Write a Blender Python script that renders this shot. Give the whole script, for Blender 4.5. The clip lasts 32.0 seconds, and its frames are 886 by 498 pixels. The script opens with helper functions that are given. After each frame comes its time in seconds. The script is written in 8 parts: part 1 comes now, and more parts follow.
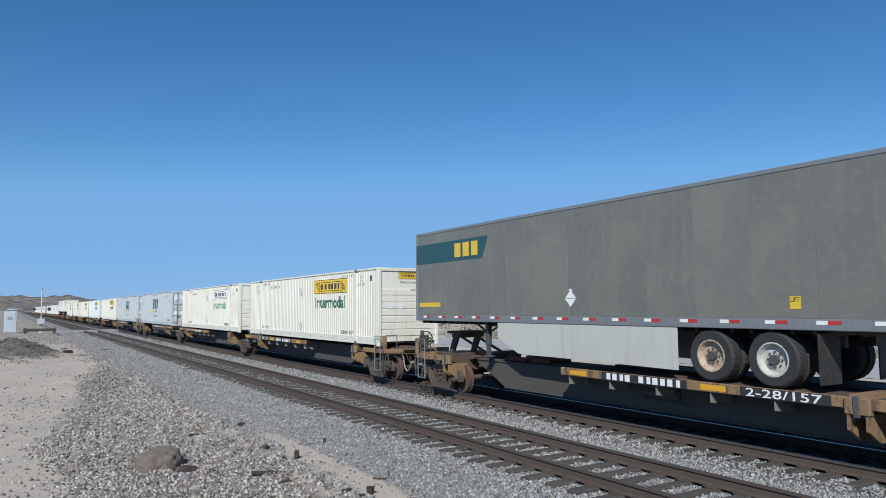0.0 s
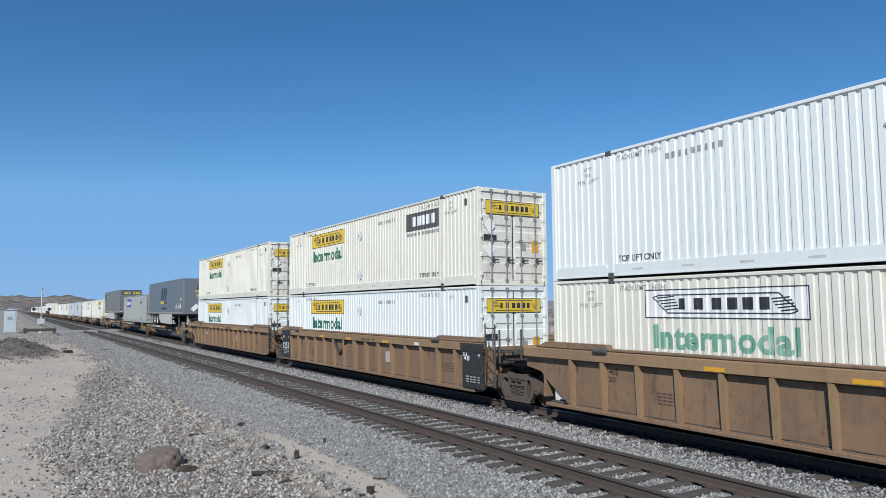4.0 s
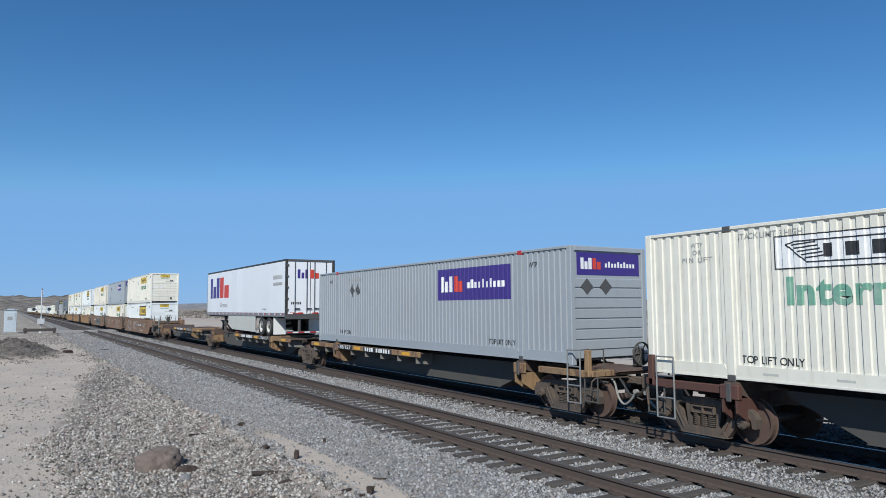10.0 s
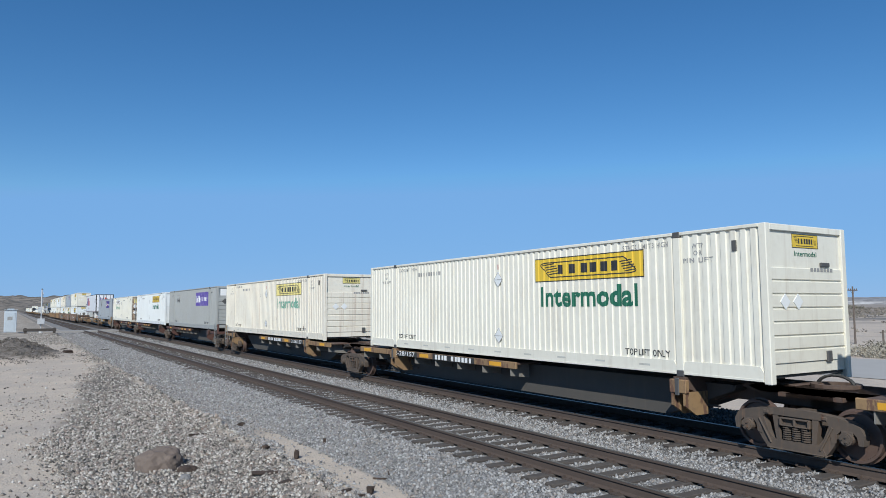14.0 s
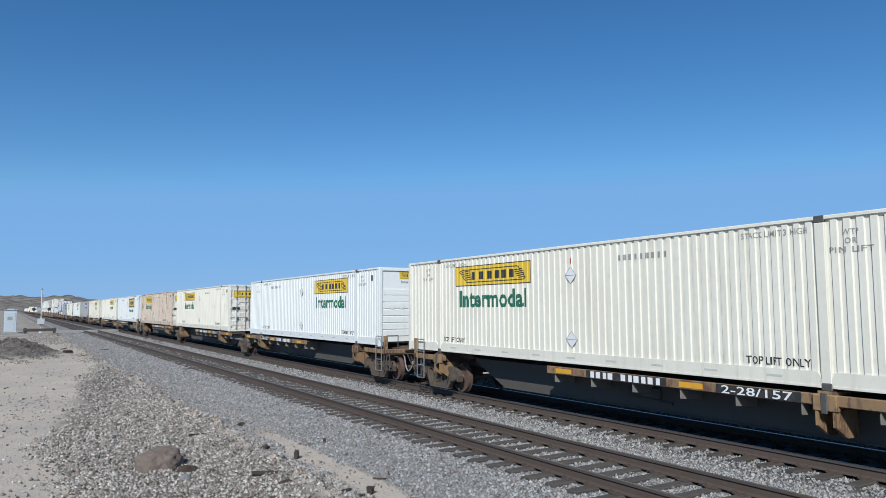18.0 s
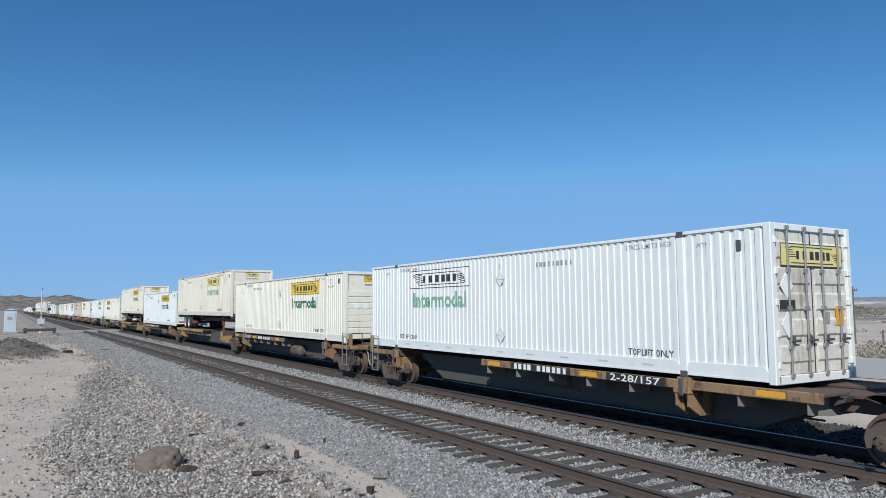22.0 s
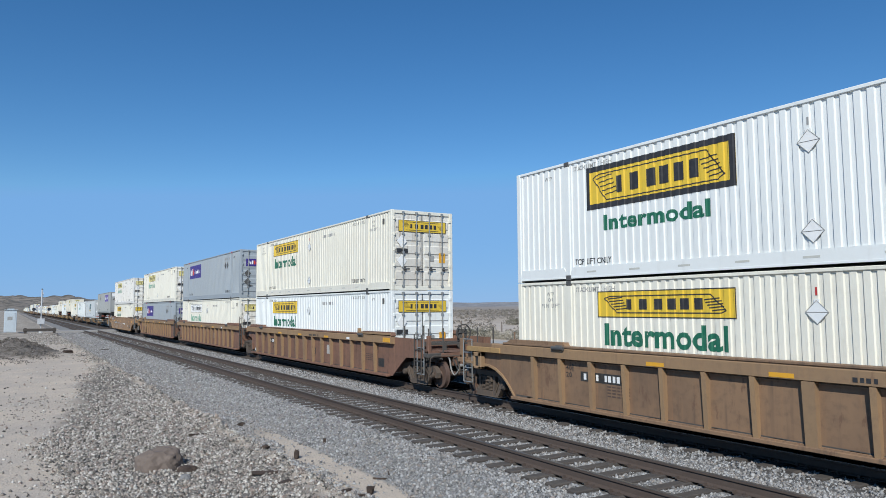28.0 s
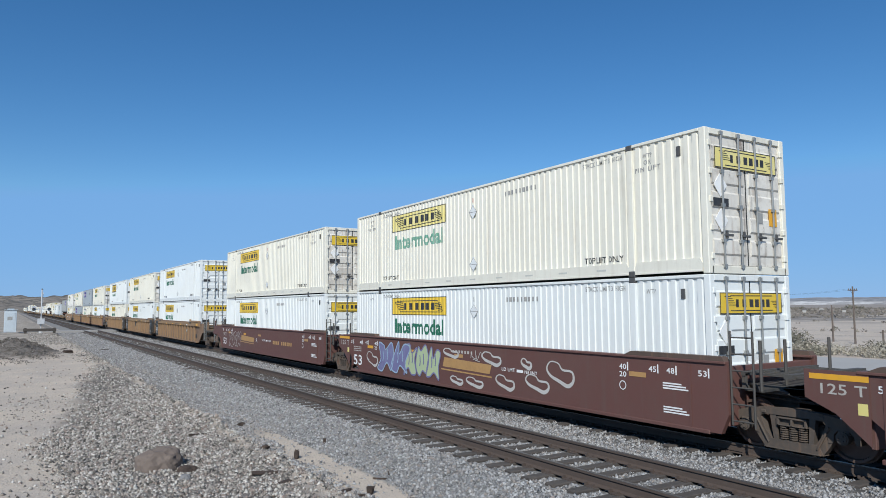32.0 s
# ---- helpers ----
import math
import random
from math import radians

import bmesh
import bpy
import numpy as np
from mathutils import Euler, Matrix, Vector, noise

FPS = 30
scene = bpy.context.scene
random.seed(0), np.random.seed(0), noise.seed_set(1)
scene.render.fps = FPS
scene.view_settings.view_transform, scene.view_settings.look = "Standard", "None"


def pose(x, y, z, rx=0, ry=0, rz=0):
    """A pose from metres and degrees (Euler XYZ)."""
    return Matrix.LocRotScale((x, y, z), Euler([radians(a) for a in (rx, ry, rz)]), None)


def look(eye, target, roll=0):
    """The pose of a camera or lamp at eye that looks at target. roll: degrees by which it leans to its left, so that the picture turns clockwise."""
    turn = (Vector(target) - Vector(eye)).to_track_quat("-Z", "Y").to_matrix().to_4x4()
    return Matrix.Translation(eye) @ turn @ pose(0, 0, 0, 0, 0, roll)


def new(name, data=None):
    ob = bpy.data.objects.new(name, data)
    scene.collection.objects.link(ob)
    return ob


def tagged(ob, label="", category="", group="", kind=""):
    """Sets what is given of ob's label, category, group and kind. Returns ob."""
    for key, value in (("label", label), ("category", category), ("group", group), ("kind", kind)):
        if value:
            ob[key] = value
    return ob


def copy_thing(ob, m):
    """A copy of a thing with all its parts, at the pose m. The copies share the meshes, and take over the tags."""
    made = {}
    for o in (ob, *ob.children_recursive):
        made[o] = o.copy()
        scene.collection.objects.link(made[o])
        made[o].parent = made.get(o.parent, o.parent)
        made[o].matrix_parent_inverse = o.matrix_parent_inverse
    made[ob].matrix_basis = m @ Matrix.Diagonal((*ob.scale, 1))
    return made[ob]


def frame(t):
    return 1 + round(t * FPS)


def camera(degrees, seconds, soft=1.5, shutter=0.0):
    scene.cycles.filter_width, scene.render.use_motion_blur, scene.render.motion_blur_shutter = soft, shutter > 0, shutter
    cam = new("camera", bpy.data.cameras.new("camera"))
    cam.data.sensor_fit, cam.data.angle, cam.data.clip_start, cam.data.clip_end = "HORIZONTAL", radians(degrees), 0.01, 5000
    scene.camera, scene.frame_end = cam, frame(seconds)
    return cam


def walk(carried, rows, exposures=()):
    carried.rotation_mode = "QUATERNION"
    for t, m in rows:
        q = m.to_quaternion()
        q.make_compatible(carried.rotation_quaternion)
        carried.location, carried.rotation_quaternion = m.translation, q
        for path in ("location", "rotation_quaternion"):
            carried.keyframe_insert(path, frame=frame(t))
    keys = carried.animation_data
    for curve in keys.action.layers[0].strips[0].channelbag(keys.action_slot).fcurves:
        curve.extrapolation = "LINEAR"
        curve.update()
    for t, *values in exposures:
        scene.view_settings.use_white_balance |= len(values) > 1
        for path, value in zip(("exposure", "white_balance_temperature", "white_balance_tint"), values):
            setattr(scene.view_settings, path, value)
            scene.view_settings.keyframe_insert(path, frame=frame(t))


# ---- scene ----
# ---- camera: stands still beside the near track ----
cam = camera(65.0, 32.0, soft=0.6)
EYE = pose(0.0, 0.0, 2.625, 90 + 4.80, 0, -31.715) @ pose(0, 0, 0, 0, 0, -0.35)
walk(cam, [(0.0, EYE), (32.0, EYE)])

# ---- world, sun, exposure ----
SUN_EL, SUN_AZ = 38.0, 44.0          # degrees; azimuth from -y towards -x
scene.view_settings.exposure = 0.0
world = bpy.data.worlds.new("sky_world")
scene.world = world
world.use_nodes = True
_n = world.node_tree.nodes
_sky = _n.new("ShaderNodeTexSky")
_sky.sky_type = "NISHITA"
_sky.sun_disc = False
_sky.sun_elevation = radians(SUN_EL)
_sky.altitude = 900
_sky.air_density, _sky.dust_density, _sky.ozone_density = 1.0, 0.0, 4.0
_to_sun = Vector((-math.sin(radians(SUN_AZ)) * math.cos(radians(SUN_EL)),
                  -math.cos(radians(SUN_AZ)) * math.cos(radians(SUN_EL)), math.sin(radians(SUN_EL))))
_sky.sun_rotation = math.atan2(_to_sun.x, _to_sun.y)
_hue = _n.new("ShaderNodeHueSaturation")
_hue.inputs["Saturation"].default_value = 1.24
world.node_tree.links.new(_sky.outputs[0], _hue.inputs["Color"])
_mix = _n.new("ShaderNodeMix")
_mix.data_type, _mix.blend_type = "RGBA", "DARKEN"
_mix.inputs[0].default_value = 0.90
_mix.inputs[7].default_value = (1.74, 3.80, 7.15, 1)
world.node_tree.links.new(_hue.outputs[0], _mix.inputs[6])
world.node_tree.links.new(_mix.outputs[2], _n["Background"].inputs[0])
_n["Background"].inputs[1].default_value = 0.108
sun_data = bpy.data.lights.new("sun", "SUN")
sun_data.energy, sun_data.angle, sun_data.color = 4.3, radians(0.53), (0.98, 0.983, 0.94)
sun = new("sun", sun_data)
sun.matrix_world = look(_to_sun * 50, (0, 0, 0))

# ---- plan ----
XN, XF = 8.70, 12.70                 # centre lines of the near and the far track
SPEED = 22.87
BOX_L, BOX_W, BOX_H = 16.15, 2.59, 2.896

# ---- materials ----
def nodes_of(name):
    m = bpy.data.materials.new(name)
    m.use_nodes = True
    t = m.node_tree
    return m, t.nodes, t.links, t.nodes["Principled BSDF"]


def mix_rgb(n, l, fac, a, b, mode="MIX"):
    x = n.new("ShaderNodeMix")
    x.data_type, x.blend_type = "RGBA", mode
    for sock, val in ((x.inputs[0], fac), (x.inputs[6], a), (x.inputs[7], b)):
        if isinstance(val, (tuple, list)):
            sock.default_value = (*val, 1)
        elif isinstance(val, (int, float)):
            sock.default_value = val
        else:
            l.new(val, sock)
    return x.outputs[2]


def ramp(n, l, src, a, b):
    r = n.new("ShaderNodeMapRange")
    r.interpolation_type = "SMOOTHSTEP"
    r.inputs[1].default_value, r.inputs[2].default_value = a, b
    l.new(src, r.inputs[0])
    return r.outputs[0]


def times(n, l, a, b):
    x = n.new("ShaderNodeMath")
    x.operation = "MULTIPLY"
    l.new(a, x.inputs[0])
    if isinstance(b, (int, float)):
        x.inputs[1].default_value = b
    else:
        l.new(b, x.inputs[1])
    return x.outputs[0]


def spot(n, l, vec, scale, detail=4, stretch=None, rough=0.6):
    if stretch:
        mp = n.new("ShaderNodeMapping")
        mp.inputs["Scale"].default_value = stretch
        l.new(vec, mp.inputs[0])
        vec = mp.outputs[0]
    t = n.new("ShaderNodeTexNoise")
    t.inputs["Scale"].default_value, t.inputs["Detail"].default_value, t.inputs["Roughness"].default_value = scale, detail, rough
    l.new(vec, t.inputs["Vector"])
    return t.outputs[0]


def local_vec(n, l):
    """Own coordinates of the object, shifted by chance from one object to the next."""
    tc, oi = n.new("ShaderNodeTexCoord"), n.new("ShaderNodeObjectInfo")
    sc = times(n, l, oi.outputs["Random"], 57.0)
    cb = n.new("ShaderNodeCombineXYZ")
    for i in range(3):
        l.new(sc, cb.inputs[i])
    ad = n.new("ShaderNodeVectorMath")
    l.new(tc.outputs["Object"], ad.inputs[0])
    l.new(cb.outputs[0], ad.inputs[1])
    return ad.outputs[0], oi.outputs["Random"]


def add_bump(n, l, b, height, strength, dist=0.01):
    bp = n.new("ShaderNodeBump")
    bp.inputs["Strength"].default_value, bp.inputs["Distance"].default_value = strength, dist
    l.new(height, bp.inputs["Height"])
    l.new(bp.outputs[0], b.inputs["Normal"])


def paint(name, col, rough=0.5, grime=0.35, dirt=(0.16, 0.12, 0.085), streaks=0.4, rust=0.0, rust_cut=0.66, metal=0.0, vary=0.06, rust_col=(0.13, 0.05, 0.022), spots=0.0):
    """Weathered paint on steel: soft grime, vertical runs, chips of rust."""
    m, n, l, b = nodes_of(name)
    vec, rnd = local_vec(n, l)
    big = spot(n, l, vec, 0.55, 5)
    fine = spot(n, l, vec, 7.0, 6)
    run = spot(n, l, vec, 1.0, 5, (5.0, 5.0, 0.35))
    c = mix_rgb(n, l, times(n, l, ramp(n, l, big, 0.35, 0.75), grime), col, tuple(0.5 * a + 0.5 * d for a, d in zip(col, dirt)))
    c = mix_rgb(n, l, times(n, l, ramp(n, l, run, 0.52, 0.8), streaks), c, dirt)
    c = mix_rgb(n, l, times(n, l, ramp(n, l, fine, 0.45, 0.8), grime * 0.5), c, dirt)
    c = mix_rgb(n, l, times(n, l, rnd, vary), c, (0.05, 0.045, 0.04))
    if rust:
        rs = spot(n, l, vec, 1.7, 6, (2.6, 2.6, 0.8), 0.7)
        rm = times(n, l, ramp(n, l, rs, rust_cut, rust_cut + 0.07), rust)
        c = mix_rgb(n, l, rm, c, rust_col)
        rr = times(n, l, ramp(n, l, spot(n, l, vec, 1.0, 4, (9.0, 9.0, 0.22)), 0.55, 0.78), rust * 0.6)
        c = mix_rgb(n, l, rr, c, (0.33, 0.17, 0.085))
    if spots:
        vo = n.new("ShaderNodeTexNoise")
        vo.inputs["Scale"].default_value, vo.inputs["Detail"].default_value = 3.6, 3
        l.new(vec, vo.inputs["Vector"])
        sm = times(n, l, ramp(n, l, vo.outputs[0], 0.66, 0.70), spots)
        c = mix_rgb(n, l, sm, c, (0.09, 0.035, 0.018))
    l.new(c, b.inputs["Base Color"])
    b.inputs["Metallic"].default_value = metal
    rg = n.new("ShaderNodeMapRange")
    rg.inputs[3].default_value, rg.inputs[4].default_value = rough - 0.08, min(1, rough + 0.18)
    l.new(fine, rg.inputs[0])
    l.new(rg.outputs[0], b.inputs["Roughness"])
    add_bump(n, l, b, fine, 0.12, 0.006)
    return m


def plain(name, col, rough=0.6, metal=0.0, wear=0.25, wear_col=(0.2, 0.17, 0.13), scale=9.0):
    m, n, l, b = nodes_of(name)
    vec, rnd = local_vec(n, l)
    f = spot(n, l, vec, scale, 5)
    g = spot(n, l, vec, scale * 0.13, 3)
    c = mix_rgb(n, l, times(n, l, ramp(n, l, f, 0.4, 0.8), wear), col, wear_col)
    c = mix_rgb(n, l, times(n, l, ramp(n, l, g, 0.4, 0.8), wear * 0.6), c, tuple(0.6 * x for x in col))
    l.new(c, b.inputs["Base Color"])
    b.inputs["Roughness"].default_value, b.inputs["Metallic"].default_value = rough, metal
    add_bump(n, l, b, f, 0.15, 0.004)
    return m


WHITE = paint("white_container_paint", (0.765, 0.79, 0.77), 0.5, 0.14, (0.36, 0.31, 0.24), 0.16)
CREAM = paint("cream_container_paint", (0.79, 0.765, 0.66), 0.55, 0.25, (0.36, 0.29, 0.20), 0.32, 0.25, 0.72)
RUSTY = paint("rust_streaked_cream_paint", (0.78, 0.74, 0.63), 0.6, 0.3, (0.36, 0.24, 0.15), 0.4, 0.8, 0.64)
TANBOX = paint("dusty_tan_container_paint", (0.74, 0.70, 0.585), 0.6, 0.3, (0.36, 0.28, 0.20), 0.4, 0.3, 0.70)
BLUEGREY = paint("pale_blue_grey_container_paint", (0.34, 0.378, 0.405), 0.5, 0.2, (0.25, 0.24, 0.21), 0.25)
SPOTTED = paint("white_paint_with_rust_chips", (0.78, 0.76, 0.70), 0.55, 0.25, (0.35, 0.27, 0.19), 0.3, 0.35, 0.70, spots=0.95)
STRIPED = paint("pink_rust_stained_paint", (0.66, 0.56, 0.46), 0.6, 0.5, (0.30, 0.17, 0.10), 0.8, 0.9, 0.56)
GREYBOX = paint("grey_container_paint", (0.33, 0.36, 0.385), 0.5, 0.2, (0.22, 0.20, 0.17), 0.25)
PALEBOX = paint("pale_grey_container_paint", (0.365, 0.375, 0.36), 0.5, 0.25, (0.22, 0.20, 0.17), 0.35)
LIGHTBOX = paint("light_grey_container_paint", (0.54, 0.57, 0.575), 0.5, 0.2, (0.30, 0.28, 0.24), 0.25)
DOORDIRT = paint("grimy_door_paint", (0.62, 0.50, 0.37), 0.65, 0.9, (0.13, 0.075, 0.045), 0.95, 0.9, 0.54, rust_col=(0.06, 0.032, 0.022))
DOORSTAIN = paint("smoke_stained_white_door_paint", (0.76, 0.73, 0.66), 0.6, 0.7, (0.16, 0.11, 0.075), 0.9, 0.6, 0.60, rust_col=(0.10, 0.05, 0.03))
DOORMID = paint("stained_door_paint", (0.76, 0.735, 0.66), 0.6, 0.45, (0.20, 0.13, 0.08), 0.65, 0.5, 0.64)
DARKVAN = paint("dull_dark_grey_van_panel", (0.205, 0.202, 0.182), 0.36, 0.95, (0.33, 0.30, 0.225), 0.35, metal=0.3)
BLUEVAN = paint("slate_grey_van_panel", (0.150, 0.174, 0.198), 0.4, 0.25, (0.17, 0.15, 0.12), 0.25)
WHITEVAN = paint("white_van_panel", (0.80, 0.81, 0.82), 0.35, 0.1, (0.4, 0.38, 0.33), 0.1)
SKIRT = paint("pale_skirt_panel", (0.55, 0.55, 0.50), 0.5, 0.3, (0.3, 0.26, 0.2), 0.35)
ALU = paint("dull_aluminium_rail", (0.36, 0.37, 0.37), 0.42, 0.35, (0.16, 0.14, 0.11), 0.3, metal=0.6)
BROWN = paint("brown_well_car_paint", (0.25, 0.145, 0.085), 0.65, 0.8, (0.14, 0.09, 0.06), 0.6, 0.35, 0.66, rust_col=(0.14, 0.075, 0.045))
TAN = paint("sun_bleached_brown_paint", (0.262, 0.160, 0.092), 0.7, 1.0, (0.105, 0.072, 0.052), 0.9, 0.7, 0.58, rust_col=(0.13, 0.07, 0.045))
ORANGE = paint("ochre_well_car_paint", (0.375, 0.225, 0.118), 0.7, 0.9, (0.17, 0.105, 0.066), 0.8, 0.7, 0.60, rust_col=(0.14, 0.07, 0.04))
RUSTWELL = paint("rust_brown_well_car_paint", (0.225, 0.115, 0.075), 0.7, 1.0, (0.10, 0.064, 0.046), 0.9, 0.7, 0.58, rust_col=(0.10, 0.05, 0.035))
OXBLOOD = paint("oxide_red_well_car_paint", (0.128, 0.055, 0.045), 0.6, 0.45, (0.12, 0.085, 0.07), 0.45)
SPINE = paint("rust_brown_spine_paint", (0.105, 0.069, 0.053), 0.75, 0.6, (0.055, 0.04, 0.032), 0.5, 0.5, 0.6)
SILL = paint("sooty_sill_steel", (0.080, 0.074, 0.067), 0.7, 0.5, (0.045, 0.038, 0.032), 0.4, 0.2, 0.68)
EDGE = paint("weathered_yellow_edge_paint", (0.31, 0.195, 0.095), 0.75, 0.9, (0.11, 0.075, 0.058), 0.8, 0.9, 0.52, rust_col=(0.125, 0.065, 0.045))
EDGE_GOLD = paint("yellow_deck_edge_paint", (0.39, 0.245, 0.10), 0.7, 0.6, (0.14, 0.09, 0.06), 0.45, 0.7, 0.64, rust_col=(0.125, 0.065, 0.045))
# lighter, yellower than TAN: for posts, chords and end fittings
TANLIGHT = paint("sun_bleached_ochre_post_paint", (0.325, 0.205, 0.108), 0.7, 0.85, (0.18, 0.12, 0.08), 0.6, 0.4, 0.62, rust_col=(0.15, 0.08, 0.05))
EDGE_RED = paint("dark_red_edge_paint", (0.10, 0.042, 0.032), 0.65, 0.5, (0.06, 0.045, 0.035), 0.5, 0.3, 0.62)
TRUCK = paint("dusty_truck_casting", (0.080, 0.065, 0.054), 0.8, 0.9, (0.165, 0.115, 0.080), 0.6, 0.5, 0.60)
DARK = plain("black_steel", (0.036, 0.036, 0.036), 0.6, 0.2)
CASTING = plain("dark_corner_casting", (0.10, 0.10, 0.10), 0.6, 0.3)
GUSSET = plain("dusty_grey_gusset_steel", (0.23, 0.215, 0.19), 0.8, 0.0, 0.4, (0.12, 0.09, 0.07))
RESERVOIR = plain("dusty_grey_brown_reservoir_paint", (0.120, 0.094, 0.075), 0.75, 0.0, 0.5, (0.085, 0.068, 0.056))
ROD = plain("galvanised_lock_rod", (0.40, 0.40, 0.38), 0.45, 0.6)
WHEELST = plain("rolled_wheel_steel", (0.14, 0.09, 0.072), 0.65, 0.3)
TREAD = plain("polished_wheel_tread", (0.45, 0.44, 0.42), 0.25, 0.9, 0.1)
RUBBER = plain("tyre_rubber", (0.030, 0.030, 0.030), 0.8, 0.0, 0.3, (0.06, 0.055, 0.05))
HOSE = plain("dusty_grey_hose_rubber", (0.30, 0.29, 0.27), 0.7, 0.0, 0.4, (0.16, 0.14, 0.12))
CHRED = plain("rusty_red_chassis_paint", (0.23, 0.062, 0.042), 0.7, 0.0, 0.5, (0.10, 0.05, 0.035), 4.0)
RIM = plain("white_painted_rim", (0.52, 0.51, 0.47), 0.5, 0.0, 0.5, (0.25, 0.19, 0.13))
RIM_RUST = plain("rusted_rim", (0.50, 0.40, 0.30), 0.6, 0.0, 0.7, (0.22, 0.09, 0.04))
YELLOW = plain("yellow_decal", (0.72, 0.49, 0.045), 0.45, 0, 0.12, (0.4, 0.3, 0.1))
PALEYEL = plain("sun_faded_yellow_decal", (0.72, 0.62, 0.22), 0.5, 0, 0.35, (0.75, 0.72, 0.6), 2.0)
INK = plain("black_lettering", (0.028, 0.028, 0.030), 0.5, 0, 0.12, (0.2, 0.2, 0.2))
FADEINK = plain("worn_grey_lettering", (0.29, 0.29, 0.28), 0.6, 0, 0.4, (0.5, 0.48, 0.43))
GREEN = plain("green_lettering", (0.012, 0.13, 0.075), 0.5, 0, 0.12, (0.2, 0.3, 0.25))
TEAL = plain("dark_teal_lettering", (0.02, 0.085, 0.10), 0.5, 0, 0.1)
PALEGREEN = plain("sun_faded_green_lettering", (0.16, 0.36, 0.26), 0.55, 0, 0.5, (0.55, 0.6, 0.5), 3.0)
PURPLE = plain("purple_decal", (0.048, 0.028, 0.20), 0.4, 0, 0.08, (0.1, 0.08, 0.2))
PALEPURPLE = plain("peeling_purple_decal", (0.10, 0.06, 0.32), 0.5, 0, 0.45, (0.4, 0.38, 0.5), 3.0)
LETTERW = plain("white_lettering", (0.80, 0.80, 0.78), 0.5, 0, 0.15, (0.4, 0.35, 0.3))
DULLW = plain("dulled_white_lettering", (0.46, 0.43, 0.39), 0.6, 0, 0.4, (0.2, 0.13, 0.09))
REDORANGE = plain("red_orange_lettering", (0.60, 0.055, 0.035), 0.5, 0, 0.1)
REDMARK = plain("red_reflective_tape", (0.48, 0.03, 0.03), 0.4, 0, 0.15)
AMBER = plain("amber_reflector", (0.72, 0.36, 0.03), 0.4, 0, 0.15)
GOLD = plain("golden_lettering", (0.45, 0.26, 0.10), 0.5, 0, 0.3, (0.2, 0.1, 0.06))
PLACARD = plain("grey_placard", (0.77, 0.785, 0.775), 0.5, 0, 0.25, (0.67, 0.67, 0.65), 5.0)
NAVY = plain("navy_decal", (0.02, 0.04, 0.15), 0.45, 0, 0.1)
SPRAYW = plain("white_spray_paint", (0.52, 0.50, 0.47), 0.6, 0, 0.35, (0.3, 0.2, 0.12), 5.0)
SPRAYB = plain("pale_blue_spray_paint", (0.30, 0.42, 0.55), 0.6, 0, 0.35, (0.3, 0.2, 0.12), 5.0)
SPRAYG = plain("green_spray_paint", (0.16, 0.27, 0.20), 0.6, 0, 0.3, (0.3, 0.2, 0.12), 5.0)
SPRAYT = plain("pale_mint_spray_paint", (0.50, 0.56, 0.50), 0.6, 0, 0.3, (0.3, 0.2, 0.12), 5.0)
SPRAYP = plain("dusty_violet_spray_paint", (0.17, 0.16, 0.30), 0.6, 0, 0.4, (0.30, 0.36, 0.5), 1.5)
SPRAYL = plain("pale_lime_spray_paint", (0.42, 0.50, 0.30), 0.6, 0, 0.45, (0.55, 0.45, 0.18), 1.2)
SPRAYK = plain("dark_spray_paint", (0.05, 0.06, 0.055), 0.6, 0, 0.3, (0.2, 0.12, 0.07), 5.0)
SLATEINK = plain("dark_slate_lettering", (0.028, 0.042, 0.056), 0.5, 0, 0.12, (0.1, 0.1, 0.1))
COALBELLY = paint("coal_black_sill_side", (0.075, 0.070, 0.064), 0.75, 0.4, (0.12, 0.10, 0.08), 0.3)
FADERED = plain("faded_red_lettering", (0.19, 0.068, 0.042), 0.6, 0, 0.4, (0.22, 0.12, 0.06), 4.0)

